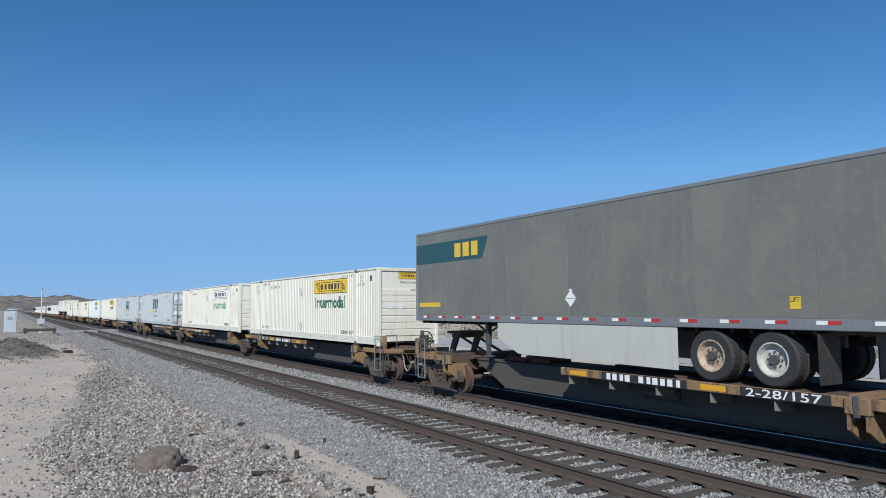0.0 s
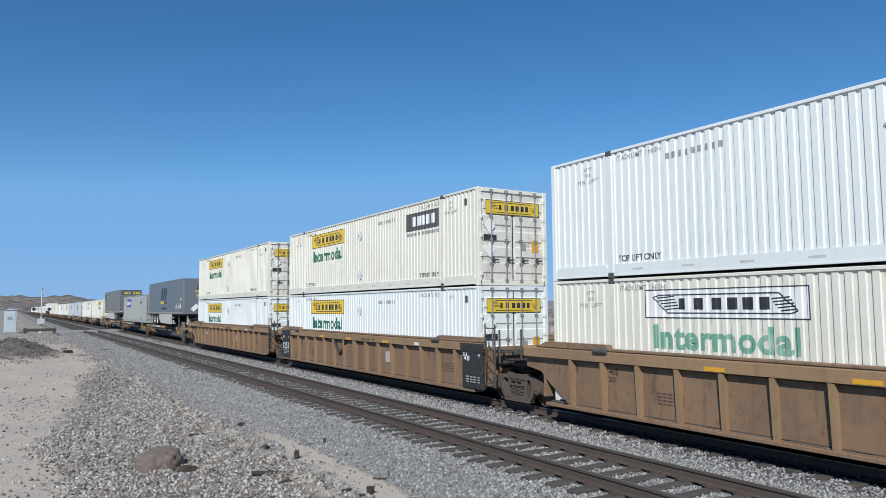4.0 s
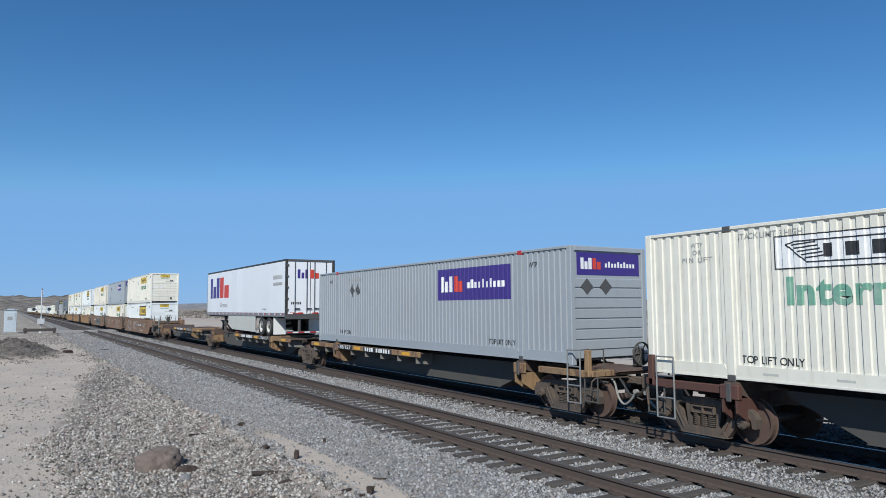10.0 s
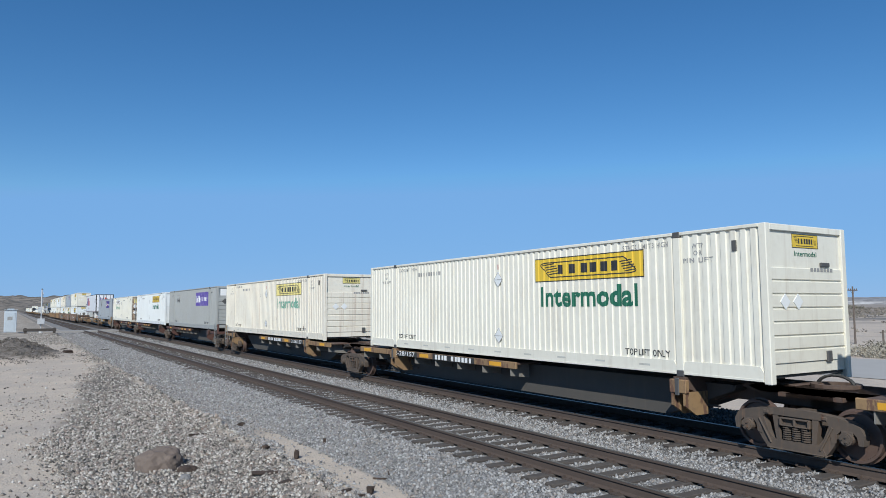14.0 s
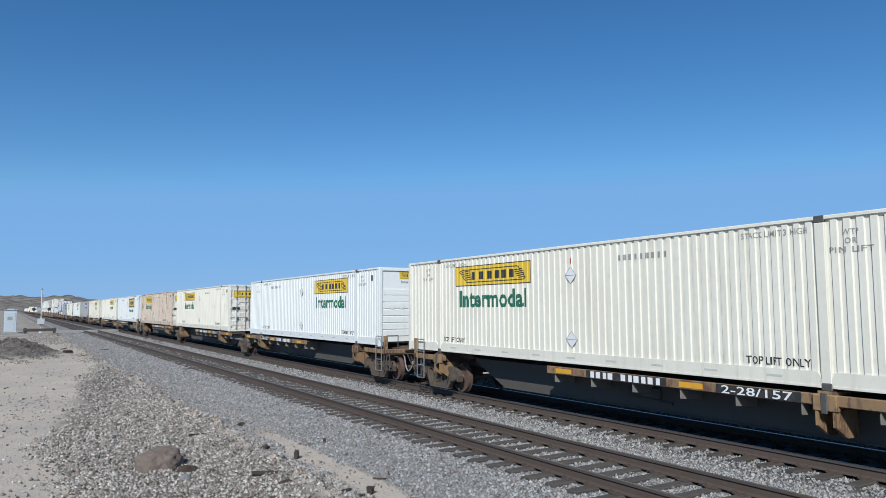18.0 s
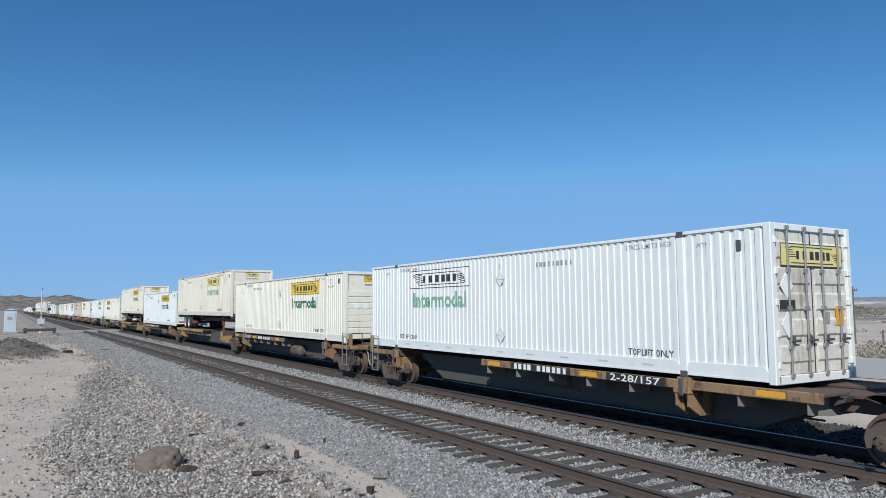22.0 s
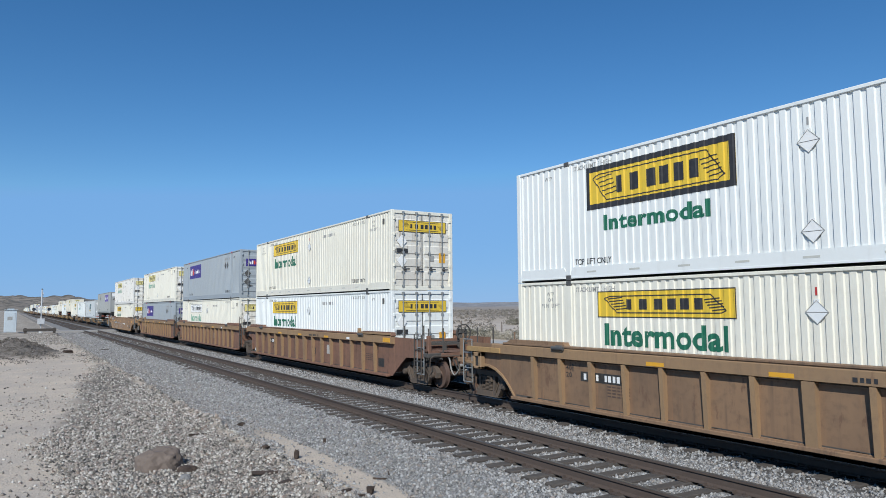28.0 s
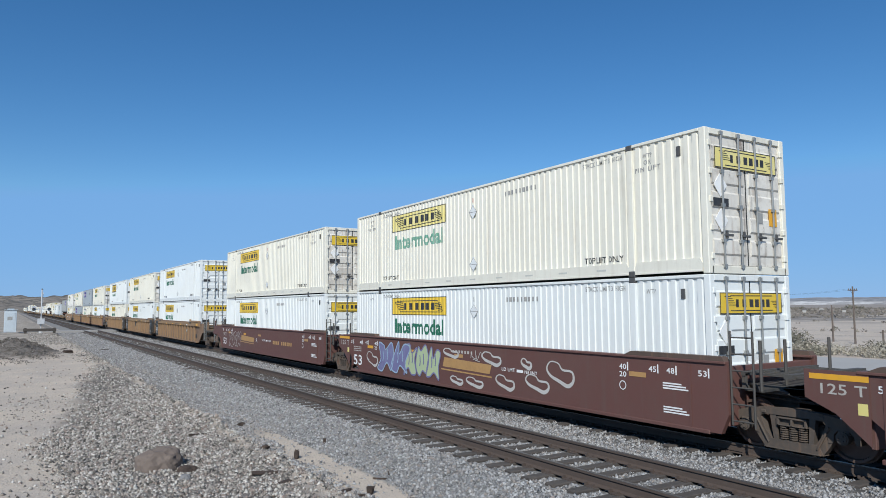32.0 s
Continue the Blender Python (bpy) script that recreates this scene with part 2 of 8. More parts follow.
# ---- mesh tools ----
class Bits:
    """Collects simple solids into one mesh."""

    def __init__(self):
        self.v, self.f = [], []

    def add(self, verts, faces):
        k = len(self.v)
        self.v += [tuple(p) for p in verts]
        self.f += [tuple(k + i for i in q) for q in faces]
        return self

    def box(self, x0, x1, y0, y1, z0, z1, c=0.0):
        if c <= 0:
            p = [(x, y, z) for x in (x0, x1) for y in (y0, y1) for z in (z0, z1)]
            return self.add(p, [(0, 1, 3, 2), (4, 6, 7, 5), (0, 4, 5, 1), (2, 3, 7, 6), (0, 2, 6, 4), (1, 5, 7, 3)])
        lo, hi = (x0, y0, z0), (x1, y1, z1)
        p, ix = [], {}
        for sx in (0, 1):
            for sy in (0, 1):
                for sz in (0, 1):
                    s = (sx, sy, sz)
                    for a in range(3):
                        q = [hi[i] - c if s[i] else lo[i] + c for i in range(3)]
                        q[a] = hi[a] if s[a] else lo[a]
                        ix[s, a] = len(p)
                        p.append(tuple(q))
        faces = []
        for a in range(3):
            u, w = (a + 1) % 3, (a + 2) % 3
            for sa in (0, 1):
                quad = []
                for su, sw in ((0, 0), (1, 0), (1, 1), (0, 1)):
                    s = [0, 0, 0]
                    s[a], s[u], s[w] = sa, su, sw
                    quad.append(ix[tuple(s), a])
                faces.append(tuple(quad if sa else quad[::-1]))
            for su in (0, 1):
                for sw in (0, 1):
                    s0, s1 = [0, 0, 0], [0, 0, 0]
                    s1[a] = 1
                    for s in (s0, s1):
                        s[u], s[w] = su, sw
                    faces.append((ix[tuple(s0), u], ix[tuple(s1), u], ix[tuple(s1), w], ix[tuple(s0), w]))
        for sx in (0, 1):
            for sy in (0, 1):
                for sz in (0, 1):
                    faces.append(tuple(ix[(sx, sy, sz), a] for a in range(3)))
        return self.add(p, faces)

    def prism(self, poly, axis, a, b):
        """A closed outline pushed along an axis; the outline's two coordinates are the other axes in order."""
        def at(p, d):
            q = list(p)
            q.insert(axis, d)
            return q
        n = len(poly)
        self.add([at(p, a) for p in poly] + [at(p, b) for p in poly],
                 [tuple(range(n))[::-1], tuple(range(n, 2 * n))] + [(i, (i + 1) % n, n + (i + 1) % n, n + i) for i in range(n)])
        return self

    def cyl(self, c, axis, r, h, n=12, r2=None):
        """A cylinder or cone from c along the axis."""
        r2 = r if r2 is None else r2
        p = []
        for rr, d in ((r, 0), (r2, h)):
            for i in range(n):
                t = 2 * math.pi * i / n
                q = [rr * math.cos(t), rr * math.sin(t)]
                q.insert(axis, d)
                p.append([q[k] + c[k] for k in range(3)])
        return self.add(p, [tuple(range(n))[::-1], tuple(range(n, 2 * n))] + [(i, (i + 1) % n, n + (i + 1) % n, n + i) for i in range(n)])

    def bar(self, p, q, r, n=6):
        """A round bar between two points."""
        p, q = Vector(p), Vector(q)
        d = (q - p)
        rot = d.to_track_quat("Z", "Y").to_matrix()
        vs = [p + rot @ Vector((r * math.cos(2 * math.pi * i / n), r * math.sin(2 * math.pi * i / n), e)) for e in (0, d.length) for i in range(n)]
        return self.add(vs, [tuple(range(n))[::-1], tuple(range(n, 2 * n))] + [(i, (i + 1) % n, n + (i + 1) % n, n + i) for i in range(n)])

    def ring(self, c, axis, prof, n=20):
        """A turned solid: prof is a closed outline of (radius, along)."""
        m, p = len(prof), []
        for i in range(n):
            t = 2 * math.pi * i / n
            for r, d in prof:
                q = [r * math.cos(t), r * math.sin(t)]
                q.insert(axis, d)
                p.append([q[k] + c[k] for k in range(3)])
        return self.add(p, [(i * m + j, ((i + 1) % n) * m + j, ((i + 1) % n) * m + (j + 1) % m, i * m + (j + 1) % m) for i in range(n) for j in range(m)])

    def mesh(self, name, mat, smooth=False):
        me = bpy.data.meshes.new(name)
        me.from_pydata(self.v, [], self.f)
        bm = bmesh.new()
        bm.from_mesh(me)
        bmesh.ops.recalc_face_normals(bm, faces=bm.faces)
        bm.to_mesh(me)
        bm.free()
        if smooth:
            me.shade_smooth()
        me.materials.append(mat)
        return me


def part(name, shape, material, parent, label="", at=None):
    """One mesh object under a thing or under a part."""
    me = shape if isinstance(shape, bpy.types.Mesh) else shape.mesh(name, material)
    ob = new(name, me)
    ob.parent = parent
    if at is not None:
        ob.matrix_basis = at
    if label:
        tagged(ob, label)
    return ob


_fonts = {}


def letters(text, bold=0.012):
    """Outline of a word as flat triangles, scaled to the unit square."""
    if (text, bold) not in _fonts:
        cu = bpy.data.curves.new("word", "FONT")
        cu.body, cu.resolution_u, cu.space_character = text, 3, 1.05
        cu.offset = bold
        ob = new("word", cu)
        me = bpy.data.meshes.new_from_object(ob.evaluated_get(bpy.context.evaluated_depsgraph_get()))
        co = np.array([v.co[:2] for v in me.vertices])
        lo, hi = co.min(0), co.max(0)
        _fonts[text, bold] = ((co - lo) / (hi - lo), [tuple(p.vertices) for p in me.polygons])
        bpy.data.objects.remove(ob)
        bpy.data.meshes.remove(me)
        bpy.data.curves.remove(cu)
    return _fonts[text, bold]


# flutes of the container sides
FLUTE, DEEP = 0.2125, 0.026
FACE_X = -1.272
_bends = ((0.0, 0.0), (0.106, 0.0), (0.122, 1.0), (0.196, 1.0), (0.2125, 0.0))


def flute(y):
    u = (y + 800 * FLUTE) % FLUTE
    for (a, da), (b, db) in zip(_bends, _bends[1:]):
        if u <= b:
            return DEEP * (da + (db - da) * (u - a) / (b - a))
    return 0.0


def bend_list(y0, y1):
    out = {round(y0, 4), round(y1, 4)}
    k = math.floor(y0 / FLUTE)
    while k * FLUTE < y1:
        for u, _ in _bends[:-1]:
            y = k * FLUTE + u
            if y0 < y < y1:
                out.add(round(y, 4))
        k += 1
    return sorted(out)


def fluted(bits, y0, y1, z0, z1, lift=0.0, side=-1):
    """A sheet that follows the flutes of a side, between two heights."""
    ys = bend_list(y0, y1)
    p = []
    for y in ys:
        x = side * (-FACE_X - flute(y) + lift)
        p += [(x, y, z0), (x, y, z1)]
    return bits.add(p, [(2 * i, 2 * i + 2, 2 * i + 3, 2 * i + 1) for i in range(len(ys) - 1)])


def polys_on_flutes(verts, faces, mat, name="lettering", lift=0.006):
    """Flat outlines given in (y, z), cut and bent to follow the flutes."""
    me = bpy.data.meshes.new(name)
    me.from_pydata([(0, y, z) for y, z in verts], [], faces)
    bm = bmesh.new()
    bm.from_mesh(me)
    ys = [v[0] for v in verts]
    for y in bend_list(min(ys), max(ys))[1:-1]:
        bmesh.ops.bisect_plane(bm, geom=bm.verts[:] + bm.edges[:] + bm.faces[:], plane_co=(0, y, 0), plane_no=(0, 1, 0))
    for v in bm.verts:
        v.co.x = FACE_X + flute(v.co.y) - lift
    bm.to_mesh(me)
    bm.free()
    me.materials.append(mat)
    return me


def word_on_flutes(text, y_left, y_right, z0, z1, mat, name="lettering", lift=0.006):
    """Lettering painted over the flutes; y_left is where it starts for the reader."""
    verts, faces = [], []
    for k, line in enumerate(text if isinstance(text, tuple) else (text,)):
        uv, tris = letters(line, 0.035 if line == "Intermodal" else 0.012)
        n, dz, w = len(verts), 1.5 * (z1 - z0) * k, (y_right - y_left) * (len(line) / 3 if isinstance(text, tuple) else 1)
        c = (y_left + y_right) / 2
        verts += [(c + w * (u - 0.5), z0 - dz + (z1 - z0) * v) for u, v in uv]
        faces += [tuple(i + n for i in q) for q in tris]
    return polys_on_flutes(verts, faces, mat, name, lift)


def word_bits(b, text, x, y_left, y_right, z0, z1):
    """Lettering on a flat side, added to a mesh in the making."""
    uv, tris = letters(text)
    return b.add([(x, y_left + (y_right - y_left) * u, z0 + (z1 - z0) * v) for u, v in uv], tris)


def word_flat(text, x, y_left, y_right, z0, z1, mat, name="lettering"):
    """Lettering on a flat side that faces the near track."""
    uv, tris = letters(text)
    me = bpy.data.meshes.new(name)
    me.from_pydata([(x, y_left + (y_right - y_left) * u, z0 + (z1 - z0) * v) for u, v in uv], [], tris)
    me.materials.append(mat)
    return me


def word_end(text, y, x_left, x_right, z0, z1, mat, name="lettering"):
    """Lettering on a trailing end."""
    uv, tris = letters(text)
    me = bpy.data.meshes.new(name)
    me.from_pydata([(x_left + (x_right - x_left) * u, y, z0 + (z1 - z0) * v) for u, v in uv], [], tris)
    me.materials.append(mat)
    return me

# ---- freight containers: trailing end at y = 0, leading end at y = BOX_L, base at z = 0 ----
def logo_marks(name, boxes, mat, parent, end=False, lift=0.008, flat_x=None):
    """Plain bars of a mark. boxes: (left, right, z0, z1)."""
    b = Bits()
    for a, c, z0, z1 in boxes:
        if end is not False:
            b.box(min(a, c), max(a, c), end - 0.004, end, z0, z1)
        elif flat_x is not None:
            b.box(flat_x - 0.004, flat_x, min(a, c), max(a, c), z0, z1)
        else:
            fluted(b, min(a, c), max(a, c), z0, z1, lift)
    return part(name, b, mat, parent)


def hauler_mark(parent, yl, yr, z0, z1, style, end=None):
    """The hauler's panel: a yellow or white field with a dark outline, a slanted scroll and a row of dark blocks."""
    field = {"J": YELLOW, "F": YELLOW, "W": LETTERW, "P": PALEYEL}[style]
    w, h = yr - yl, z1 - z0
    kw = {"end": end} if end is not None else {}
    logo = Bits()
    if end is not None:
        logo.box(min(yl, yr), max(yl, yr), end, end + 0.003, z0, z1)
        p = part("logo_panel", logo, field, parent)
    else:
        p = part("logo_panel", fluted(logo, min(yl, yr), max(yl, yr), z0, z1, 0.004), field, parent)
    t = (0.075 if style == "F" else 0.022) * h / 0.6
    u = lambda f: yl + w * f
    v = lambda f: z0 + h * f
    tw = t / abs(w)
    th = t / h
    rows = [(0, 1, 0, th), (0, 1, 1 - th, 1), (0, tw, th, 1 - th), (1 - tw, 1, th, 1 - th)]
    if end is not None:
        rows += [(0.16, 0.84, 0.13, 0.17), (0.16, 0.84, 0.83, 0.87)]
        for k in range(5):
            rows.append((0.07 + 0.016 * k, 0.17 + 0.02 * k, 0.80 - 0.10 * k, 0.83 - 0.10 * k))
            rows.append((0.83 - 0.016 * k + 0.05, 0.93 - 0.0 * k, 0.26 + 0.08 * k, 0.285 + 0.08 * k))
    else:
        # a slanted banner with hatched scrolls at both ends
        lines = [((.10, .80), (.84, .80)), ((.16, .18), (.90, .18)), ((.06, .72), (.16, .18)), ((.06, .72), (.10, .80)), ((.84, .80), (.94, .26)), ((.94, .26), (.90, .18))]
        lines += [((.085 + .016 * k, .70 - .10 * k), (.205 + .012 * k, .70 - .10 * k + .05)) for k in range(5)] + [((.80 + .012 * k, .62 - .09 * k), (.90 + .009 * k, .62 - .09 * k + .05)) for k in range(5)]
        vs, fs = [], []
        for (ua, va), (ub, vb) in lines:
            d = Vector(((ub - ua) * w, (vb - va) * h))
            o = Vector((-d.y, d.x)).normalized() * 0.012
            n = len(vs)
            for q, e in (((ua, va), 1), ((ua, va), -1), ((ub, vb), -1), ((ub, vb), 1)):
                vs.append((u(q[0]) + e * o.x, v(q[1]) + e * o.y))
            fs.append((n, n + 1, n + 2, n + 3))
        part("scroll", polys_on_flutes(vs, fs, INK, "scroll", 0.009), INK, p)
    logo_marks("outline", [(u(a), u(b), v(c), v(d)) for a, b, c, d in rows], INK, p, **kw)
    xs = ((0.245, 0.285), (0.345, 0.405), (0.46, 0.52), (0.55, 0.61), (0.645, 0.705), (0.735, 0.79))
    if end is not None:
        logo_marks("name_bar", [(u(a), u(b), v(0.31), v(0.68)) for a, b in xs], INK, p, lift=0.010, **kw)
    else:
        for a, b in xs:
            logo_marks("name_bar", [(u(a), u(b), v(0.30), v(0.68))], INK, p, lift=0.010)
    return p


def express_mark(parent, yl, yr, z0, z1, worn=False, end=None, bg=True, pal=None):
    """A purple field with white and orange blocks and a thin white bar."""
    w, h = yr - yl, z1 - z0
    kw = {"end": end} if end is not None else {}
    u = lambda f: yl + w * f
    v = lambda f: z0 + h * f
    if end is not None:
        p = part("logo_panel", Bits().box(min(yl, yr), max(yl, yr), end, end + 0.003, z0, z1), PURPLE, parent)
    else:
        p = part("logo_panel", fluted(Bits(), min(yl, yr), max(yl, yr), z0, z1, 0.004), PALEPURPLE if worn else PURPLE, parent)
    logo_marks("name_bar", [(u(a), u(b), v(0.26), v(t)) for a, b, t in ((0.06, 0.105, 0.76), (0.12, 0.165, 0.60), (0.18, 0.23, 0.76))], LETTERW, p, **kw)
    logo_marks("name_bar", [(u(a), u(b), v(0.26), v(t)) for a, b, t in ((0.245, 0.30, 0.76), (0.312, 0.37, 0.60))], LETTERW if worn else REDORANGE, p, **kw)
    if not worn:
        logo_marks("name_bar", [(u(0.44 + 0.05 * k), u(0.44 + 0.05 * k + 0.03), v(0.36), v(0.62 if k in (1, 4, 6) else 0.54)) for k in range(10)], LETTERW, p, **kw)
    else:
        logo_marks("name_bar", [(u(0.46 + 0.1 * k), u(0.46 + 0.1 * k + 0.04), v(0.34), v(0.62)) for k in range(5)], LETTERW, p, **kw)
    return p


def placard_on(parent, y, z, r=0.17, mat=None):
    b = Bits()
    x = FACE_X - 0.004
    b.prism([(y, z - r), (y + r, z), (y, z + r), (y - r, z)], 0, x - 0.006, x)
    b.box(x - 0.008, x, y - 0.05, y + 0.05, z + r * 0.86, z + r * 1.12)
    n = len(b.f)
    q = r * 1.05
    for (ya, za), (yb, zb) in (((y - q, z), (y, z + q)), ((y, z + q), (y + q, z)), ((y + q, z), (y, z - q)), ((y, z - q), (y - q, z)), ((y - q, z), (y + q, z))):
        b.bar((x - 0.007, ya, za), (x - 0.007, yb, zb), 0.0065, 4)
    me = b.mesh("placard", mat or PLACARD)
    me.materials.append(FADEINK)
    for i, f in enumerate(me.polygons):
        f.material_index = 1 if i >= n else 0
    return part("placard", me, None, parent)


def nose_end(box, mat, z1, style):
    """A closed front wall with level ribs, turned to the rear of the train."""
    rim = [(0.055, 0.16)]
    for k in range(7):
        z = 0.36 + 0.252 * k
        rim += [(0.055, z), (0.030, z + 0.012), (0.030, z + 0.213), (0.055, z + 0.225)]
    b = Bits().prism(rim + [(0.055, z1 - 0.1), (0.09, z1 - 0.1), (0.09, 0.16)], 0, -1.16, 1.16)
    part("nose_wall", b, mat, box)
    if style in "JFWP":
        hauler_mark(box, -0.42, 0.42, z1 - 0.42, z1 - 0.16, "J" if style == "F" else style, end=0.052)
        if style != "W":
            part("lettering", word_end("Intermodal", 0.05, -0.36, 0.36, z1 - 0.58, z1 - 0.48, GREEN), GREEN, box)
        logo_marks("number_bar", [(0.1 + 0.11 * k, 0.18 + 0.11 * k, z1 - 0.86, z1 - 0.79) for k in range(7)], FADEINK, box, end=0.028)
        for x in (-0.75, -0.35):
            part("placard", Bits().prism([(x, 1.32), (x + 0.15, 1.47), (x, 1.62), (x - 0.15, 1.47)], 1, 0.018, 0.030), PLACARD, box)
        part("vent", Bits().box(0.45, 0.75, 0.02, 0.055, z1 - 0.76, z1 - 0.68, 0.008), CASTING, box)
        part("document_box", Bits().box(0.5, 0.66, 0.0, 0.05, 0.34, 0.54, 0.01), CASTING, box)
    elif style in "GR":
        express_mark(box, -1.05, 1.1, z1 - 0.72, z1 - 0.16, end=0.05)
    elif style == "Q":
        p = part("sign_panel", Bits().box(-1.05, 1.1, 0.046, 0.05, z1 - 0.62, z1 - 0.18), LETTERW, box)
        logo_marks("name_bar", [(-0.45, -0.33, z1 - 0.52, z1 - 0.28), (-0.30, -0.18, z1 - 0.52, z1 - 0.36)], INK, p, end=0.044)
        logo_marks("name_bar", [(-0.02 + 0.1 * k, 0.05 + 0.1 * k, z1 - 0.50, z1 - 0.38) for k in range(9)], FADEINK, p, end=0.044)
    if style in "GQ":
        for x in (-0.75, -0.12):
            part("placard", Bits().prism([(x, z1 - 1.2), (x + 0.2, z1 - 1.0), (x, z1 - 0.8), (x - 0.2, z1 - 1.0)], 1, 0.018, 0.030), CASTING, box)


def door_end(box, mat, z1, style, dirty):
    """Two door leaves with lock rods, keepers, handles and hinges."""
    for s in (-1, 1):
        x0, x1 = (-1.16, -0.02) if s < 0 else (0.02, 1.16)
        b = Bits().box(x0, x1, 0.05, 0.09, 0.17, z1 - 0.12)
        for k in range(5):
            z = 0.36 + 0.47 * k
            b.prism([(0.05, z), (0.02, z + 0.04), (0.02, z + 0.30), (0.05, z + 0.34)], 0, x0 + 0.07, x1 - 0.07)
        leaf = part("door", b, dirty, box)
        for f in (0.30, 0.78) if s < 0 else (0.22, 0.70):
            x = x0 + (x1 - x0) * f
            rod = Bits().cyl((x, -0.012, 0.10), 2, 0.021, z1 - 0.14, 8)
            for z in (0.12, 0.62, 1.32, 2.0, z1 - 0.12):
                rod.box(x - 0.05, x + 0.05, -0.03, 0.03, z, z + 0.07)
            part("lock_rod", rod, ROD, leaf)
            part("handle", Bits().box(x - 0.02, x + 0.26, -0.045, -0.02, 0.74, 0.79, 0.008).box(x + 0.05, x + 0.11, -0.03, 0.02, 0.70, 0.85), CASTING, leaf)
        hb = Bits()
        for k in range(5):
            z = 0.28 + 0.56 * k
            xx = -1.22 if s < 0 else 1.13
            hb.box(xx, xx + 0.09, -0.02, 0.055, z, z + 0.12, 0.01)
        part("hinge", hb, mat, leaf)
    part("door_gasket", Bits().box(-0.022, 0.022, 0.052, 0.06, 0.17, z1 - 0.12), DARK, box)
    part("sill_bar", Bits().box(-1.2, 1.2, 0.0, 0.08, 0.0, 0.16, 0.012), mat, box)
    if style in "JFWP":
        hauler_mark(box, -1.0, 1.0, z1 - 0.78, z1 - 0.36, "P" if style in "WP" else "J", end=0.012)
        for z in (0.82, 1.52):
            part("placard", Bits().prism([(-0.86, z), (-0.66, z + 0.24), (-0.86, z + 0.48), (-1.06, z + 0.24)], 1, 0.004, 0.016), LETTERW, box)
        part("notice", Bits().box(-1.08, -0.62, 0.006, 0.016, 1.34, 1.50), INK, box)
        part("notice", Bits().box(0.70, 0.96, 0.008, 0.018, 1.02, 1.38), AMBER, box)
        part("notice", Bits().box(0.30, 0.48, 0.008, 0.018, 1.06, 1.28), FADEINK, box)
    elif style == "A":
        for x, z in ((-0.95, 2.12), (-0.42, 2.12), (-0.95, 0.85), (-0.42, 0.85)):
            part("placard", Bits().prism([(x, z), (x + 0.2, z + 0.22), (x, z + 0.44), (x - 0.2, z + 0.22)], 1, 0.002, 0.016), LETTERW, box)
        part("lettering", word_end("WARNING", 0.008, -1.0, -0.12, 1.72, 1.84, FADEINK), FADEINK, box)
        part("lettering", word_end("HIGH CUBE", 0.008, -1.0, -0.06, 1.50, 1.62, FADEINK), FADEINK, box)
        part("lettering", word_end("53'", 0.008, -0.5, -0.06, 1.16, 1.38, FADEINK), FADEINK, box)
        part("notice", Bits().box(0.30, 0.62, 0.008, 0.018, 0.78, 1.10), AMBER, box)
        part("notice", Bits().box(0.78, 0.98, 0.008, 0.018, 0.80, 1.08), FADEINK, box)
        for x in (-0.9, -0.35, 0.4, 0.85):
            part("reflector", Bits().box(x - 0.11, x + 0.11, 0.006, 0.016, 0.22, 0.29), REDMARK, box)
    elif style in "GQ":
        express_mark(box, -0.95, 0.9, z1 - 1.0, z1 - 0.55, end=0.012)
        for z in (0.75, 1.25):
            part("placard", Bits().prism([(-0.85, z), (-0.65, z + 0.22), (-0.85, z + 0.44), (-1.05, z + 0.22)], 1, 0.002, 0.016), CASTING, box)


BOX_TALK = {"J": "with yellow hauler panel and green lettering", "F": "with a black-framed yellow hauler panel", "W": "with pale hauler panel and green lettering",
            "P": "with a sun-faded yellow hauler panel", "G": "with a purple panel of coloured bars", "Q": "with a peeling purple panel", "R": "with purple panel and small navy mark", "A": "with slanted teal blocks and orange bar"}


